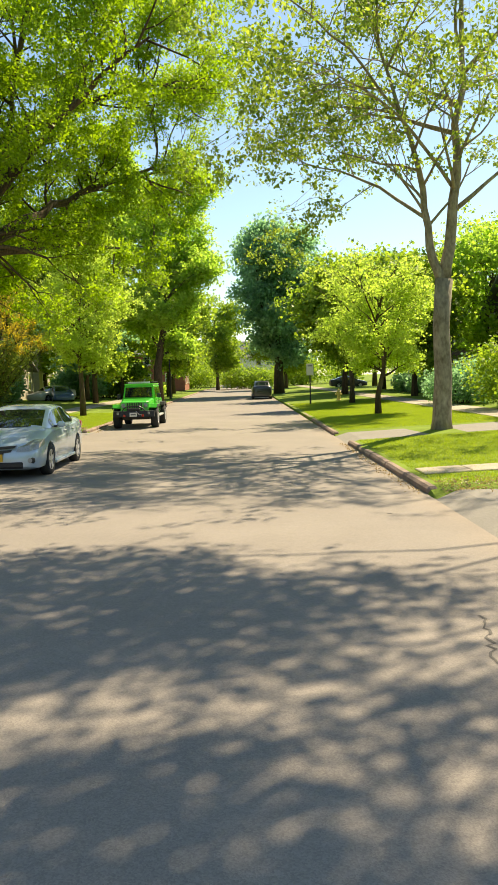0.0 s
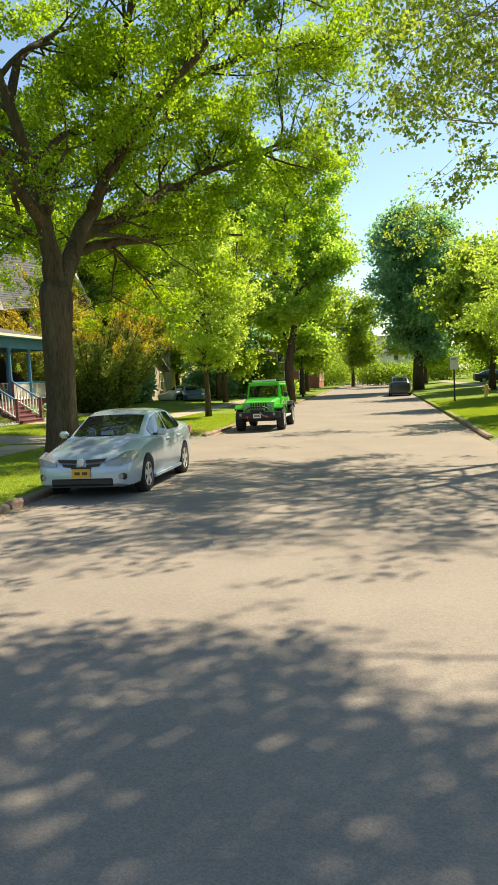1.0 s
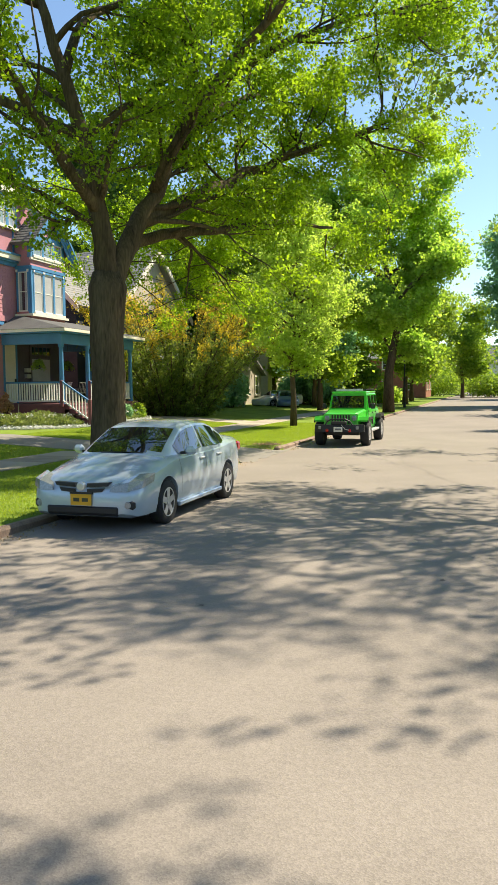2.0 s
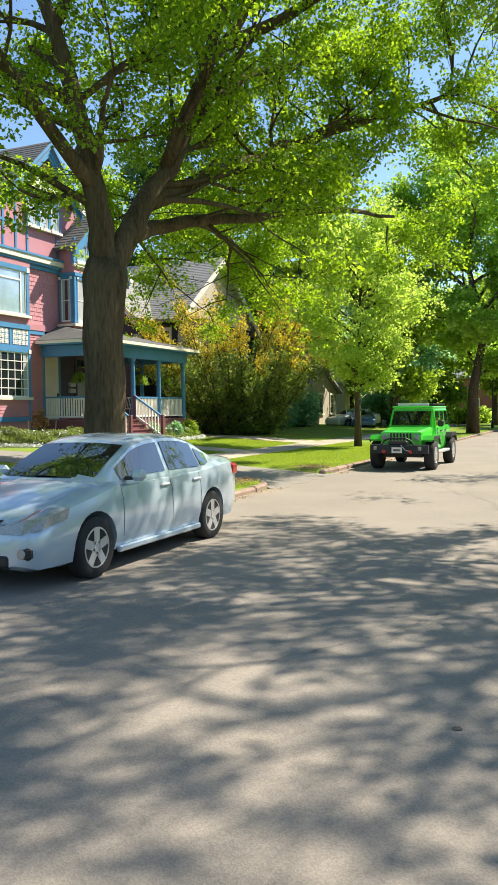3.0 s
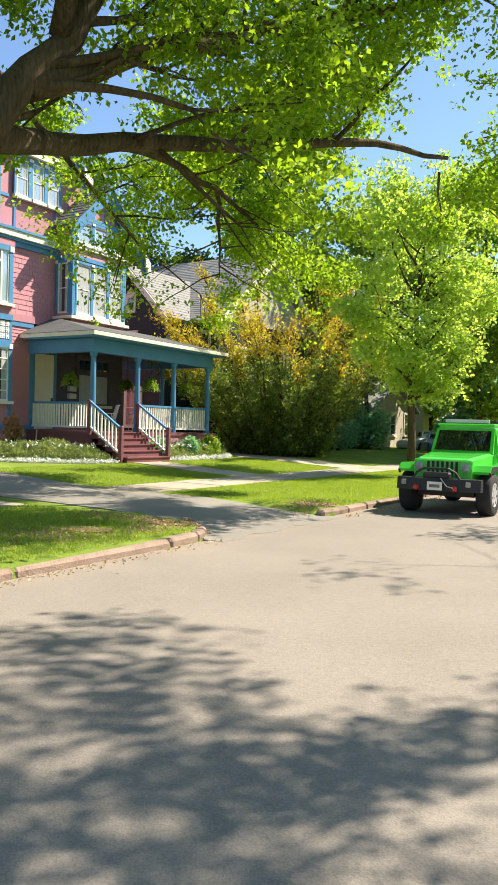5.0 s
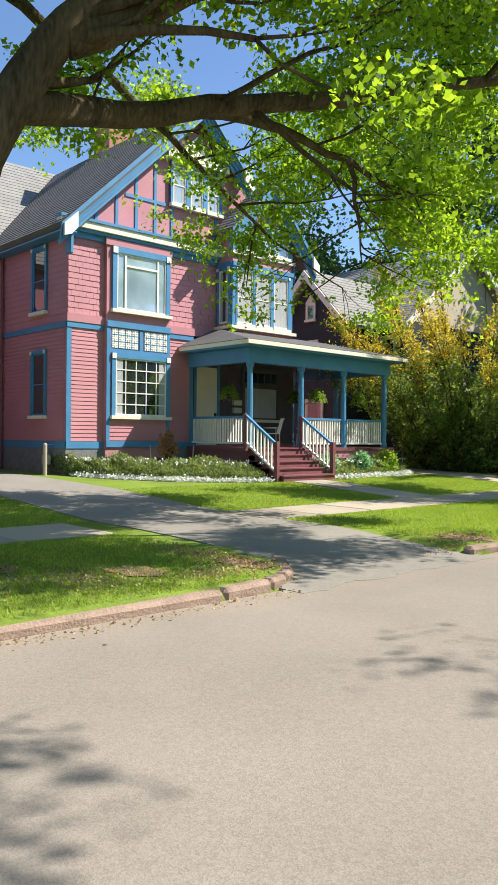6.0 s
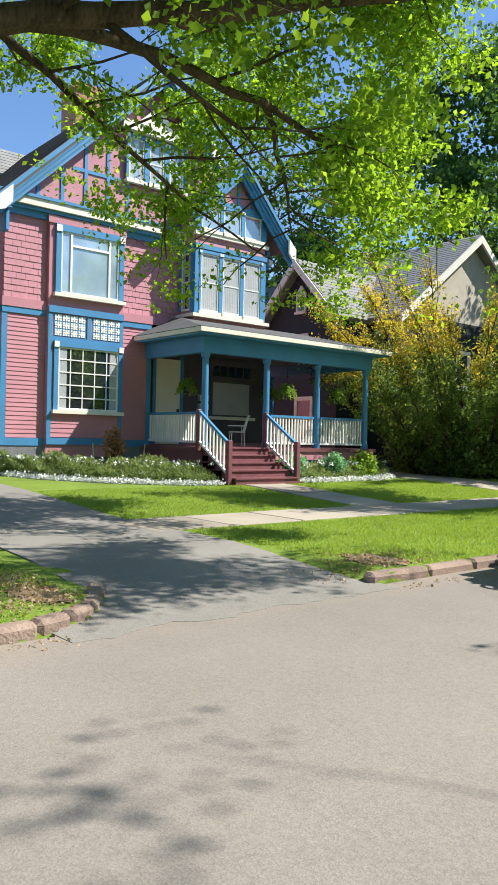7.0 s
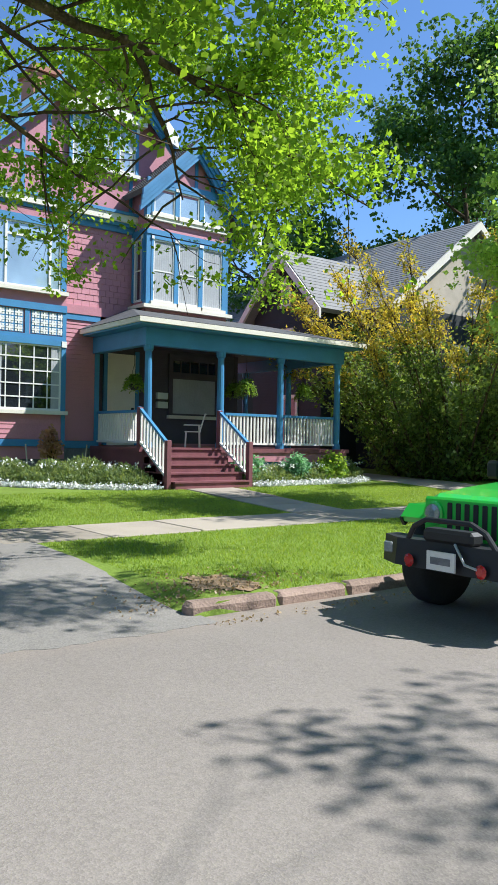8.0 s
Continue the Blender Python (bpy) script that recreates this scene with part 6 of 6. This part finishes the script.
def plain_house(name, label, x0, x1, y0, y1, wall, roof, eave, ridge, along="y", face=1):
    """A house further off: walls, gabled roof, windows and a door towards the street."""
    h = thing(name, label, "house", at=((x0 + x1) / 2, (y0 + y1) / 2, 0.4))
    part("wall", boxes((x0, x1, y0, y1, 0.2, eave)), M[wall], h)
    bm = bmesh.new()
    xm, ym = (x0 + x1) / 2, (y0 + y1) / 2
    if along == "y":
        prism(bm, [(x0, y0, eave), (x1, y0, eave), (xm, y0, ridge - 0.2)], (0, y1 - y0, 0))
        for xa in (x0 - 0.5, x1 + 0.5):
            gable_roof(h, M[roof], (xa, y0 - 0.4, eave - 0.25), (xa, y1 + 0.4, eave - 0.25), ((xm, y0 - 0.4, ridge), (xm, y1 + 0.4, ridge)))
    else:
        prism(bm, [(x0, y0, eave), (x0, y1, eave), (x0, ym, ridge - 0.2)], (x1 - x0, 0, 0))
        for ya in (y0 - 0.5, y1 + 0.5):
            gable_roof(h, M[roof], (x0 - 0.4, ya, eave - 0.25), (x1 + 0.4, ya, eave - 0.25), ((x0 - 0.4, ym, ridge), (x1 + 0.4, ym, ridge)))
    part("gable_wall", bm, M[wall], h)
    fx = front(x1) if face > 0 else (lambda u, v, w: (x0 - w, u, v))
    n = max(2, int((y1 - y0) / 2.6))
    for i in range(n):
        u = y0 + (y1 - y0) * (i + 0.5) / n
        for v in ([1.3, 4.2] if eave > 5 else [1.3]):
            window(h, fx, u - 0.45, u + 0.45, v, v + 1.5, 1, 2, casing="cream", sash="white", blocks=False)
    fy = side(y0)
    for u in (x0 + (x1 - x0) * 0.3, x0 + (x1 - x0) * 0.7):
        for v in ([1.3, 4.2] if eave > 5 else [1.3]):
            window(h, fy, u - 0.45, u + 0.45, v, v + 1.5, 1, 2, casing="cream", sash="white", blocks=False)
    return h


plain_house("bungalow", "low buff bungalow with shallow grey roof", -27, -19.5, 64.0, 72.0, "buff", "roof", 3.3, 5.0, "x")
plain_house("buff_house", "pale buff house behind shrubs", -28, -20, 76, 86, "buff", "roof", 6.0, 9.5, "x")
plain_house("brick_house", "red brick house at the street's bend", -17, -9, 118, 128, "redbrick", "roof", 6.0, 9.0, "x")
plain_house("white_house", "white house closing the street", -4, 6, 150, 158, "white", "roof", 6.0, 9.0, "x")
plain_house("brown_house", "dark brown shingled house behind bushes", 17, 27, 44, 56, "brownwall", "roof", 6.0, 9.5, "x", -1)
plain_house("brown_house", "dark brown house beyond the lawn", 15, 25, 66, 76, "brownwall", "roof", 5.8, 9.0, "x", -1)
plain_house("grey_house", "grey house above the driveway", 15, 25, 26, 36, "stone", "roof", 6.0, 9.5, "x", -1)

# ---- hedges, bushes, beds ----
for i, (x, y, rx, ry, h, m, n) in enumerate((
        (-18.2, 49.8, 1.2, 1.4, 1.6, "leaf_yellow", 5000), (-17.4, 51.6, 1.0, 1.2, 1.2, "leaf_plane", 4000), (-18.6, 56.5, 1.6, 2.0, 2.4, "leaf_dark", 6000),
        (-19.0, 61.5, 2.0, 2.2, 3.0, "leaf_dark", 7000), (-15.5, 73.0, 2.6, 2.8, 3.4, "leaf_dark", 8000), (-11, 84, 1.6, 2.0, 2.0, "leaf_mid", 5000), (-10.5, 89, 1.6, 1.8, 1.8, "leaf_yellow", 5000),
        (-10.5, 94, 1.6, 1.8, 1.8, "leaf_yellow", 4000), (0, 128, 7, 4, 4.5, "leaf_mid", 9000), (-9, 135, 8, 4, 5.5, "leaf_mid", 9000), (10, 132, 7, 4, 6, "leaf_mid", 9000),
        (10.5, 26.5, 2.2, 2.6, 3.0, "leaf_mid", 9000), (11.0, 32.0, 2.4, 2.8, 3.6, "leaf_mid", 9000), (10.2, 38.5, 2.0, 2.4, 2.6, "leaf_dark", 8000), (12.5, 20.5, 2.4, 2.6, 3.4, "leaf_yellow", 9000),
        (12.0, 45.5, 2.2, 2.4, 2.2, "leaf_mid", 7000), (13, 60, 2.0, 4.0, 2.2, "leaf_dark", 6000), (-24, 60.5, 3, 2, 6, "leaf_deep", 8000), (-14.0, 79, 2.6, 3, 3.5, "leaf_mid", 6000))):
    bush((x, y, ground_z(x, y)), rx, ry, h, m, n, 0.12 if y < 60 else 0.24, {"leaf_dark": "dense dark green shrub", "leaf_deep": "tall dark evergreen shrub", "leaf_mid": "leafy green shrub beside a house", "leaf_yellow": "rounded yellow-green garden shrub", "leaf_plane": "low pale variegated shrub"}[m], 200 + i, lumps=16)


def bed(name, label, edge, depth, seed, count):
    """A flower bed along an edge line: low white edging flowers, taller green plants behind."""
    rng = np.random.default_rng(seed)
    b = thing(name, label, "flower bed", at=(edge[0][0], edge[0][1], 0.35))
    pts = np.array(edge, float)
    seg = np.concatenate([[0], np.cumsum(np.linalg.norm(np.diff(pts, axis=0), axis=1))])

    def spot(s):
        return np.stack([np.interp(s, seg, pts[:, 0]), np.interp(s, seg, pts[:, 1])], 1)
    s = rng.uniform(0, seg[-1], 5200)
    p = spot(s) + rng.normal(size=(5200, 2)) * 0.06
    z = np.array([ground_z(x, y) for x, y in p]) + np.abs(rng.normal(size=5200)) * 0.05 + 0.01
    leaf_mesh("edging_blossom", np.column_stack([p, z]), 0.045, M["flower"], rng, b, droop=-0.5, label="mound of small white flowers", kind="stuff")
    s = rng.uniform(0, seg[-1], count)
    back = rng.uniform(0.12, depth, count)
    p = spot(s)
    p[:, 0] -= back
    hgt = (0.22 + 0.42 * np.minimum(1, back / 0.8)) * (0.8 + 0.25 * np.sin(s * 5.1) * np.sin(s * 2.3))
    z = np.array([ground_z(x, y) for x, y in p]) + rng.uniform(0, 1, count) ** 0.7 * hgt
    leaf_mesh("foliage", np.column_stack([p, z]), 0.08, M["leaf_sage"], rng, b, droop=-0.9, kind="stuff", slim=0.2)
    k = 60
    s = rng.uniform(0, seg[-1], k)
    p = spot(s)
    p[:, 0] -= rng.uniform(0.2, depth, k)
    z = np.array([ground_z(x, y) for x, y in p]) + 0.5
    c = np.repeat(np.column_stack([p, z]), 7, axis=0) + rng.normal(size=(k * 7, 3)) * 0.03
    leaf_mesh("blossom", c, 0.05, M["flower"], rng, b, droop=-0.3, kind="stuff")
    return b


bed("flower_bed", "leafy flower bed edged with small white flowers", [(-19.6, 31.0), (-18.4, 31.5), (-17.3, 32.3), (-16.5, 33.4), (-15.9, 34.6), (-15.9, 35.1)], 1.5, 301, 26000)
bed("flower_bed", "green flower bed edged with small white flowers", [(-15.9, 37.9), (-16.0, 39.5), (-16.2, 41.3), (-16.6, 42.6)], 0.9, 302, 12000)
for i, (y, m) in enumerate(((38.2, "leaf_dark"), (39.7, "leaf_dark"), (41.2, "leaf_mid"))):
    bush((-16.6, y, 0.36), 0.55, 0.6, 0.95, m, 2600, 0.08, "rounded green shrub below the porch", 310 + i, lumps=8)
sap = bush((-18.9, 33.75, 1.0), 0.34, 0.34, 0.85, "pink", 600, 0.09, "small pinkish sapling tied to stakes", 320, category="sapling", name="sapling", lumps=6)
bm = bmesh.new()
tube(bm, [(-18.9, 33.75, 0.3), (-18.88, 33.77, 0.8), (-18.9, 33.75, 1.5)], [0.022, 0.018, 0.01], 6)
part("stem", bm, M["bark"], sap)
for x, y, a in ((-18.9, 33.2, -0.1), (-18.9, 34.6, 0.12)):
    t = thing("stake", "thin wooden garden stake", "stake", at=(x, y, 0.4))
    bm = bmesh.new()
    tube(bm, [(x, y, 0.3), (x, y + a, 1.35)], [0.02, 0.018], 6)
    part("rod", bm, M["buff"], t)


# unseen house added on the driveway's other side to dim the painted house's side wall
near = thing("unseen_house", "plain brown shingled unseen house added beyond the driveway to dim a wall", "house", at=(-26, 20, 0.4))
part("wall", boxes((-33, -19.4, 14.6, 25.6, 0.3, 6.4)), M["brownwall"], near)
bm = bmesh.new()
prism(bm, [(-19.1, 14.2, 6.4), (-19.1, 26.0, 6.4), (-19.1, 20.1, 10.4)], (-14.2, 0, 0))
part("roof", bm, M["roof"], near)


# ---- street furniture and small things ----
def hydrant(x, y, z):
    t = thing("fire_hydrant", "pale yellow fire hydrant on the verge", "hydrant", at=(x, y, z))
    bm = bmesh.new()
    lathe(bm, (x, y, z), [(0.16, -0.05), (0.16, 0.05), (0.12, 0.07), (0.12, 0.5), (0.15, 0.53), (0.15, 0.57), (0.12, 0.6), (0.08, 0.72), (0.03, 0.76), (0.03, 0.82)], 14)
    part("barrel", bm, M["yellow"], t)
    for s in (-1, 1):
        bm = bmesh.new()
        lathe(bm, (x, y, z + 0.42), [(0.06, s * 0.1), (0.06, s * 0.2), (0.07, s * 0.22)], 10, "x")
        part("outlet", bm, M["yellow"], t)
    return t


hydrant(5.9, 51.5, 0.22)


def sign_post(x, y, z, h, label, face=(0.3, 0.45)):
    t = thing("street_sign", label, "sign", at=(x, y, z))
    bm = bmesh.new()
    lathe(bm, (x, y, z), [(0.06, -0.1), (0.05, 0.3), (0.04, 0.35), (0.04, h)], 10)
    part("post", bm, M["black"], t)
    part("plate", boxes((x - face[0] / 2, x + face[0] / 2, y - 0.07, y - 0.05, z + h - face[1], z + h), bevel=0.01), M["white"], t, "white sign plate")
    part("print_bar", boxes((x - face[0] / 3, x + face[0] / 3, y - 0.076, y - 0.071, z + h - 0.16, z + h - 0.1)), M["stone"], t)
    return t


sign_post(3.73, 48.0, 0.17, 2.45, "dark post with small white parking sign", (0.42, 0.7))


def street_lamp(x, y, z, h):
    t = thing("street_lamp", "slim dark street lamp on the verge", "lamp", at=(x, y, z))
    bm = bmesh.new()
    lathe(bm, (x, y, z), [(0.12, -0.1), (0.1, 0.4), (0.06, 0.5), (0.05, h - 0.5), (0.08, h - 0.45)], 10)
    part("post", bm, M["black"], t)
    bm = bmesh.new()
    lathe(bm, (x, y, z), [(0.1, h - 0.45), (0.17, h - 0.1), (0.12, h), (0.03, h + 0.1)], 10)
    part("lantern", bm, M["lamp_clear"], t)
    return t


street_lamp(-6.9, 71.0, 0.15, 4.2)


def fern_basket(x, y, z, seed):
    t = thing("hanging_fern", "hanging basket with a bright green fern", "hanging plant", at=(x, y, z))
    rng = np.random.default_rng(seed)
    bm = bmesh.new()
    lathe(bm, (x, y, z), [(0.08, -0.14), (0.15, 0.0), (0.14, 0.02)], 12)
    part("basket", bm, M["black"], t)
    bm = bmesh.new()
    for a in (0, 2.1, 4.2):
        tube(bm, [(x + 0.13 * math.cos(a), y + 0.13 * math.sin(a), z), (x, y, z + 0.55)], [0.006, 0.006], 4)
    tube(bm, [(x, y, z + 0.55), (x, y, 4.2)], [0.006, 0.006], 4)
    part("hanger", bm, M["black"], t)
    cs = []
    for k in range(46):
        a, L = rng.uniform(0, 6.28), rng.uniform(0.22, 0.34)
        u = np.linspace(0.1, 1, 14)
        r = L * u
        zz = 0.12 + 0.3 * u - 0.55 * u ** 2 + rng.uniform(-0.06, 0.1)
        cs.append(np.column_stack([x + r * math.cos(a), y + r * math.sin(a), z + zz]))
    c = np.repeat(np.concatenate(cs), 2, axis=0)
    leaf_mesh("fronds", c, 0.075, M["leaf_mid"], rng, t, kind="stuff", slim=0.2)
    return t


for i, (x, y, z) in enumerate(((PX - 0.25, 38.85, 2.95), (PX - 0.25, 40.95, 2.9), (-19.6, 39.9, 3.0), (-18.7, 35.95, 2.95))):
    fern_basket(x, y, z, 400 + i)


def garden_chair(x, y, z, turn):
    t = thing("garden_chair", "white metal garden chair on the porch", "chair", at=(x, y, z))
    t.rotation_euler = (0, 0, radians(turn))
    W = M["white"]
    for sx in (-0.22, 0.22):
        for sy, top in ((-0.2, 0.62), (0.2, 0.44)):
            bm = bmesh.new()
            tube(bm, [(sx, sy, 0), (sx * 0.95, sy * 0.9, top)], [0.014, 0.014], 6)
            part("leg", bm, W, t, local=True)
        bm = bmesh.new()
        tube(bm, [(sx, 0.24, 0.62), (sx, -0.22, 0.62)], [0.014, 0.014], 6)
        part("armrest", bm, W, t, local=True)
    part("seat", boxes((-0.22, 0.22, -0.22, 0.22, 0.42, 0.45), bevel=0.008), W, t, local=True)
    for i in range(6):
        bm = bmesh.new()
        xx = -0.2 + 0.08 * i
        tube(bm, [(xx, -0.2, 0.44), (xx * 0.9, -0.34, 0.92)], [0.01, 0.01], 5)
        part("back_slat", bm, W, t, local=True)
    part("back_rail", boxes((-0.2, 0.2, -0.37, -0.33, 0.9, 0.94), bevel=0.008), W, t, local=True)
    return t


garden_chair(-18.6, 37.75, PZ, 150)
garden_chair(-18.7, 39.4, PZ, 60)
bm = bmesh.new()
lathe(bm, (-18.8, 39.6, 0), [(0.1, 4.19), (0.14, 4.14), (0.1, 4.06), (0.03, 4.03)], 12)
part("globe", bm, M["white"], thing("ceiling_lamp", "small white porch ceiling lamp", "lamp", at=(-18.8, 39.6, 4.1)))
gm = thing("gas_meter", "grey gas meter beside the foundation", "meter", at=(-20.9, 30.8, 0.5))
part("meter_body", boxes((-21.0, -20.75, 30.75, 30.95, 0.75, 1.05), bevel=0.04), M["alloy"], gm)
bm = bmesh.new()
tube(bm, [(-20.88, 30.85, 0.4), (-20.88, 30.85, 0.8)], [0.02, 0.02], 6)
tube(bm, [(-20.88, 30.85, 1.0), (-20.88, 30.85, 1.35), (-20.88, 31.1, 1.35)], [0.02, 0.02, 0.02], 6)
part("pipe", bm, M["alloy"], gm)
bl = thing("bollard", "pale steel bollard guarding a meter", "bollard", at=(-20.3, 30.5, 0.4))
bm = bmesh.new()
lathe(bm, (-20.3, 30.5, 0), [(0.06, 0.35), (0.06, 1.35), (0.03, 1.4)], 12)
part("post", bm, M["concrete"], bl)

# ---- grass ----
rng = np.random.default_rng(77)


def blades(name, regions, count):
    """Short grass, one pointed blade at a time."""
    area = np.array([(r[1] - r[0]) * (r[3] - r[2]) for r in regions])
    pick = rng.choice(len(regions), count, p=area / area.sum())
    R = np.array(regions)[pick]
    x = R[:, 0] + (R[:, 1] - R[:, 0]) * rng.uniform(size=count)
    y = R[:, 2] + (R[:, 3] - R[:, 2]) * rng.uniform(size=count)
    z = np.array([ground_z(a, b) for a, b in zip(x, y)]) - 0.004
    a, h = rng.uniform(0, 6.28, count), rng.uniform(0.02, 0.05, count)
    v = np.empty((count, 3, 3))
    w = 0.007
    for k, s in ((0, -w), (1, w)):
        v[:, k, 0], v[:, k, 1], v[:, k, 2] = x + s * np.cos(a), y + s * np.sin(a), z
    v[:, 2, 0], v[:, 2, 1], v[:, 2, 2] = x + rng.normal(size=count) * 0.02, y + rng.normal(size=count) * 0.02, z + h
    return tagged(raw_mesh(name, v.reshape(-1, 3), np.arange(count * 3).reshape(count, 3), M["grass"]), "short mown bright green grass", "grass", kind="stuff")


blades("grass", [(-10.3, -6.4, 12, 25.8), (-10.3, -7.4, 25.8, 26.5), (-10.3, -7.3, 29.95, 44), (-7.3, -6.3, 30.7, 44), (-15.8, -11.9, 30.0, 35.6), (-15.8, -11.9, 37.1, 43), (-17.5, -11.9, 17, 26.9), (2.65, 8.2, 13.2, 22), (2.65, 8.2, 25.6, 50)], 450000)


# ---- bare earth, cracks, litter ----
def patch(name, x, y, rx, ry, material, label, category, z=0.008, seed=0):
    """An irregular flat stain lying on the ground."""
    r = random.Random(seed)
    bm = bmesh.new()
    pts = []
    for k in range(22):
        a, f = 2 * math.pi * k / 22, r.uniform(0.7, 1.1)
        px, py = x + rx * f * math.cos(a), y + ry * f * math.sin(a)
        pts.append(bm.verts.new((px, py, (ground_z(px, py) if not KL < px < KR else road_z(px, py)) + z)))
    c = bm.verts.new((x, y, (ground_z(x, y) if not KL < x < KR else road_z(x, y)) + z))
    for k in range(22):
        bm.faces.new((pts[k], pts[(k + 1) % 22], c))
    return tagged(part(name, bm, material), label, category, kind="structure")


for k, (x, y, rx, ry) in enumerate(((-6.85, 30.4, 0.45, 0.34), (-7.2, 26.2, 0.5, 0.22), (-7.5, 24.9, 0.42, 0.3), (-8.6, 23.6, 0.5, 0.4))):
    patch("bare_patch", x, y, rx, ry, M["earth"], "bare sandy earth worn into the verge", "earth", 0.012, 970 + k)
lit = np.random.default_rng(31)
cs = []
for x, y, rx, ry, n in ((-6.75, 30.2, 0.3, 0.5, 600), (-7.7, 26.2, 0.6, 0.16, 800), (-7.4, 24.2, 0.4, 0.3, 500), (3.0, 13.0, 0.6, 0.35, 900), (2.7, 8.2, 0.35, 0.4, 600), (-6.9, 25.6, 0.22, 0.4, 500), (-8.4, 23.2, 0.7, 0.5, 700)):
    p = lit.normal(size=(n, 2)) * np.array([rx, ry]) + np.array([x, y])
    p = p[(p[:, 0] < KL - 0.2) | (p[:, 0] > KR + 0.2)]
    cs.append(np.column_stack([p, [ground_z(a, b) + 0.012 + lit.uniform(0, 0.02) for a, b in p]]))
for y0, y1, x0, n in ((14, 26, KL + 0.05, 700), (29.6, 36, KL + 0.22, 350), (13, 22, KR - 0.06, 600)):
    y = lit.uniform(y0, y1, n)
    x = x0 + np.abs(lit.normal(size=n)) * 0.12 * (1 if x0 < 0 else -1)
    cs.append(np.column_stack([x, y, [road_z(a, b) + 0.006 for a, b in zip(x, y)]]))
tagged(leaf_mesh("leaf_litter", np.concatenate(cs), 0.032, M["litter"], lit, droop=0.0, slim=0.45), "dry brown litter over worn verge edges", "litter", kind="stuff")


def crack(pts, seed, width=0.012):
    """A dark crack in the asphalt that wanders along pts."""
    r = random.Random(seed)
    line = []
    for a, b in zip(pts, pts[1:]):
        for k in range(14):
            f = k / 14
            line.append((a[0] + (b[0] - a[0]) * f + r.uniform(-0.03, 0.03), a[1] + (b[1] - a[1]) * f + r.uniform(-0.03, 0.03)))
    bm = bmesh.new()
    prev = None
    for i, (x, y) in enumerate(line):
        w = width * r.uniform(0.35, 1.2)
        p, q = bm.verts.new((x - w, y, road_z(x - w, y) + 0.004)), bm.verts.new((x + w, y + w * 0.4, road_z(x + w, y) + 0.004))
        if prev:
            bm.faces.new((prev[0], prev[1], q, p))
        prev = (p, q)
    return tagged(part("road_crack", bm, M["crack"]), "thin dark crack in the asphalt", "crack", kind="structure")


crack([(1.35, 6.9), (1.15, 6.0), (1.3, 5.2), (1.2, 4.3)], 1)
crack([(1.6, 5.6), (1.3, 5.2), (1.75, 4.6)], 2, 0.005)
crack([(-0.8, 17.5), (-1.2, 16.4), (-1.9, 15.2)], 4, 0.003)
for i in range(7):
    r = random.Random(900 + i)
    x, y = r.uniform(-5.9, 2.0), r.uniform(5, 33)
    patch("road_stain", x, y, r.uniform(0.015, 0.045), r.uniform(0.015, 0.04), M["crack"], "small dark patch on the asphalt", "stain", 0.004, 950 + i)
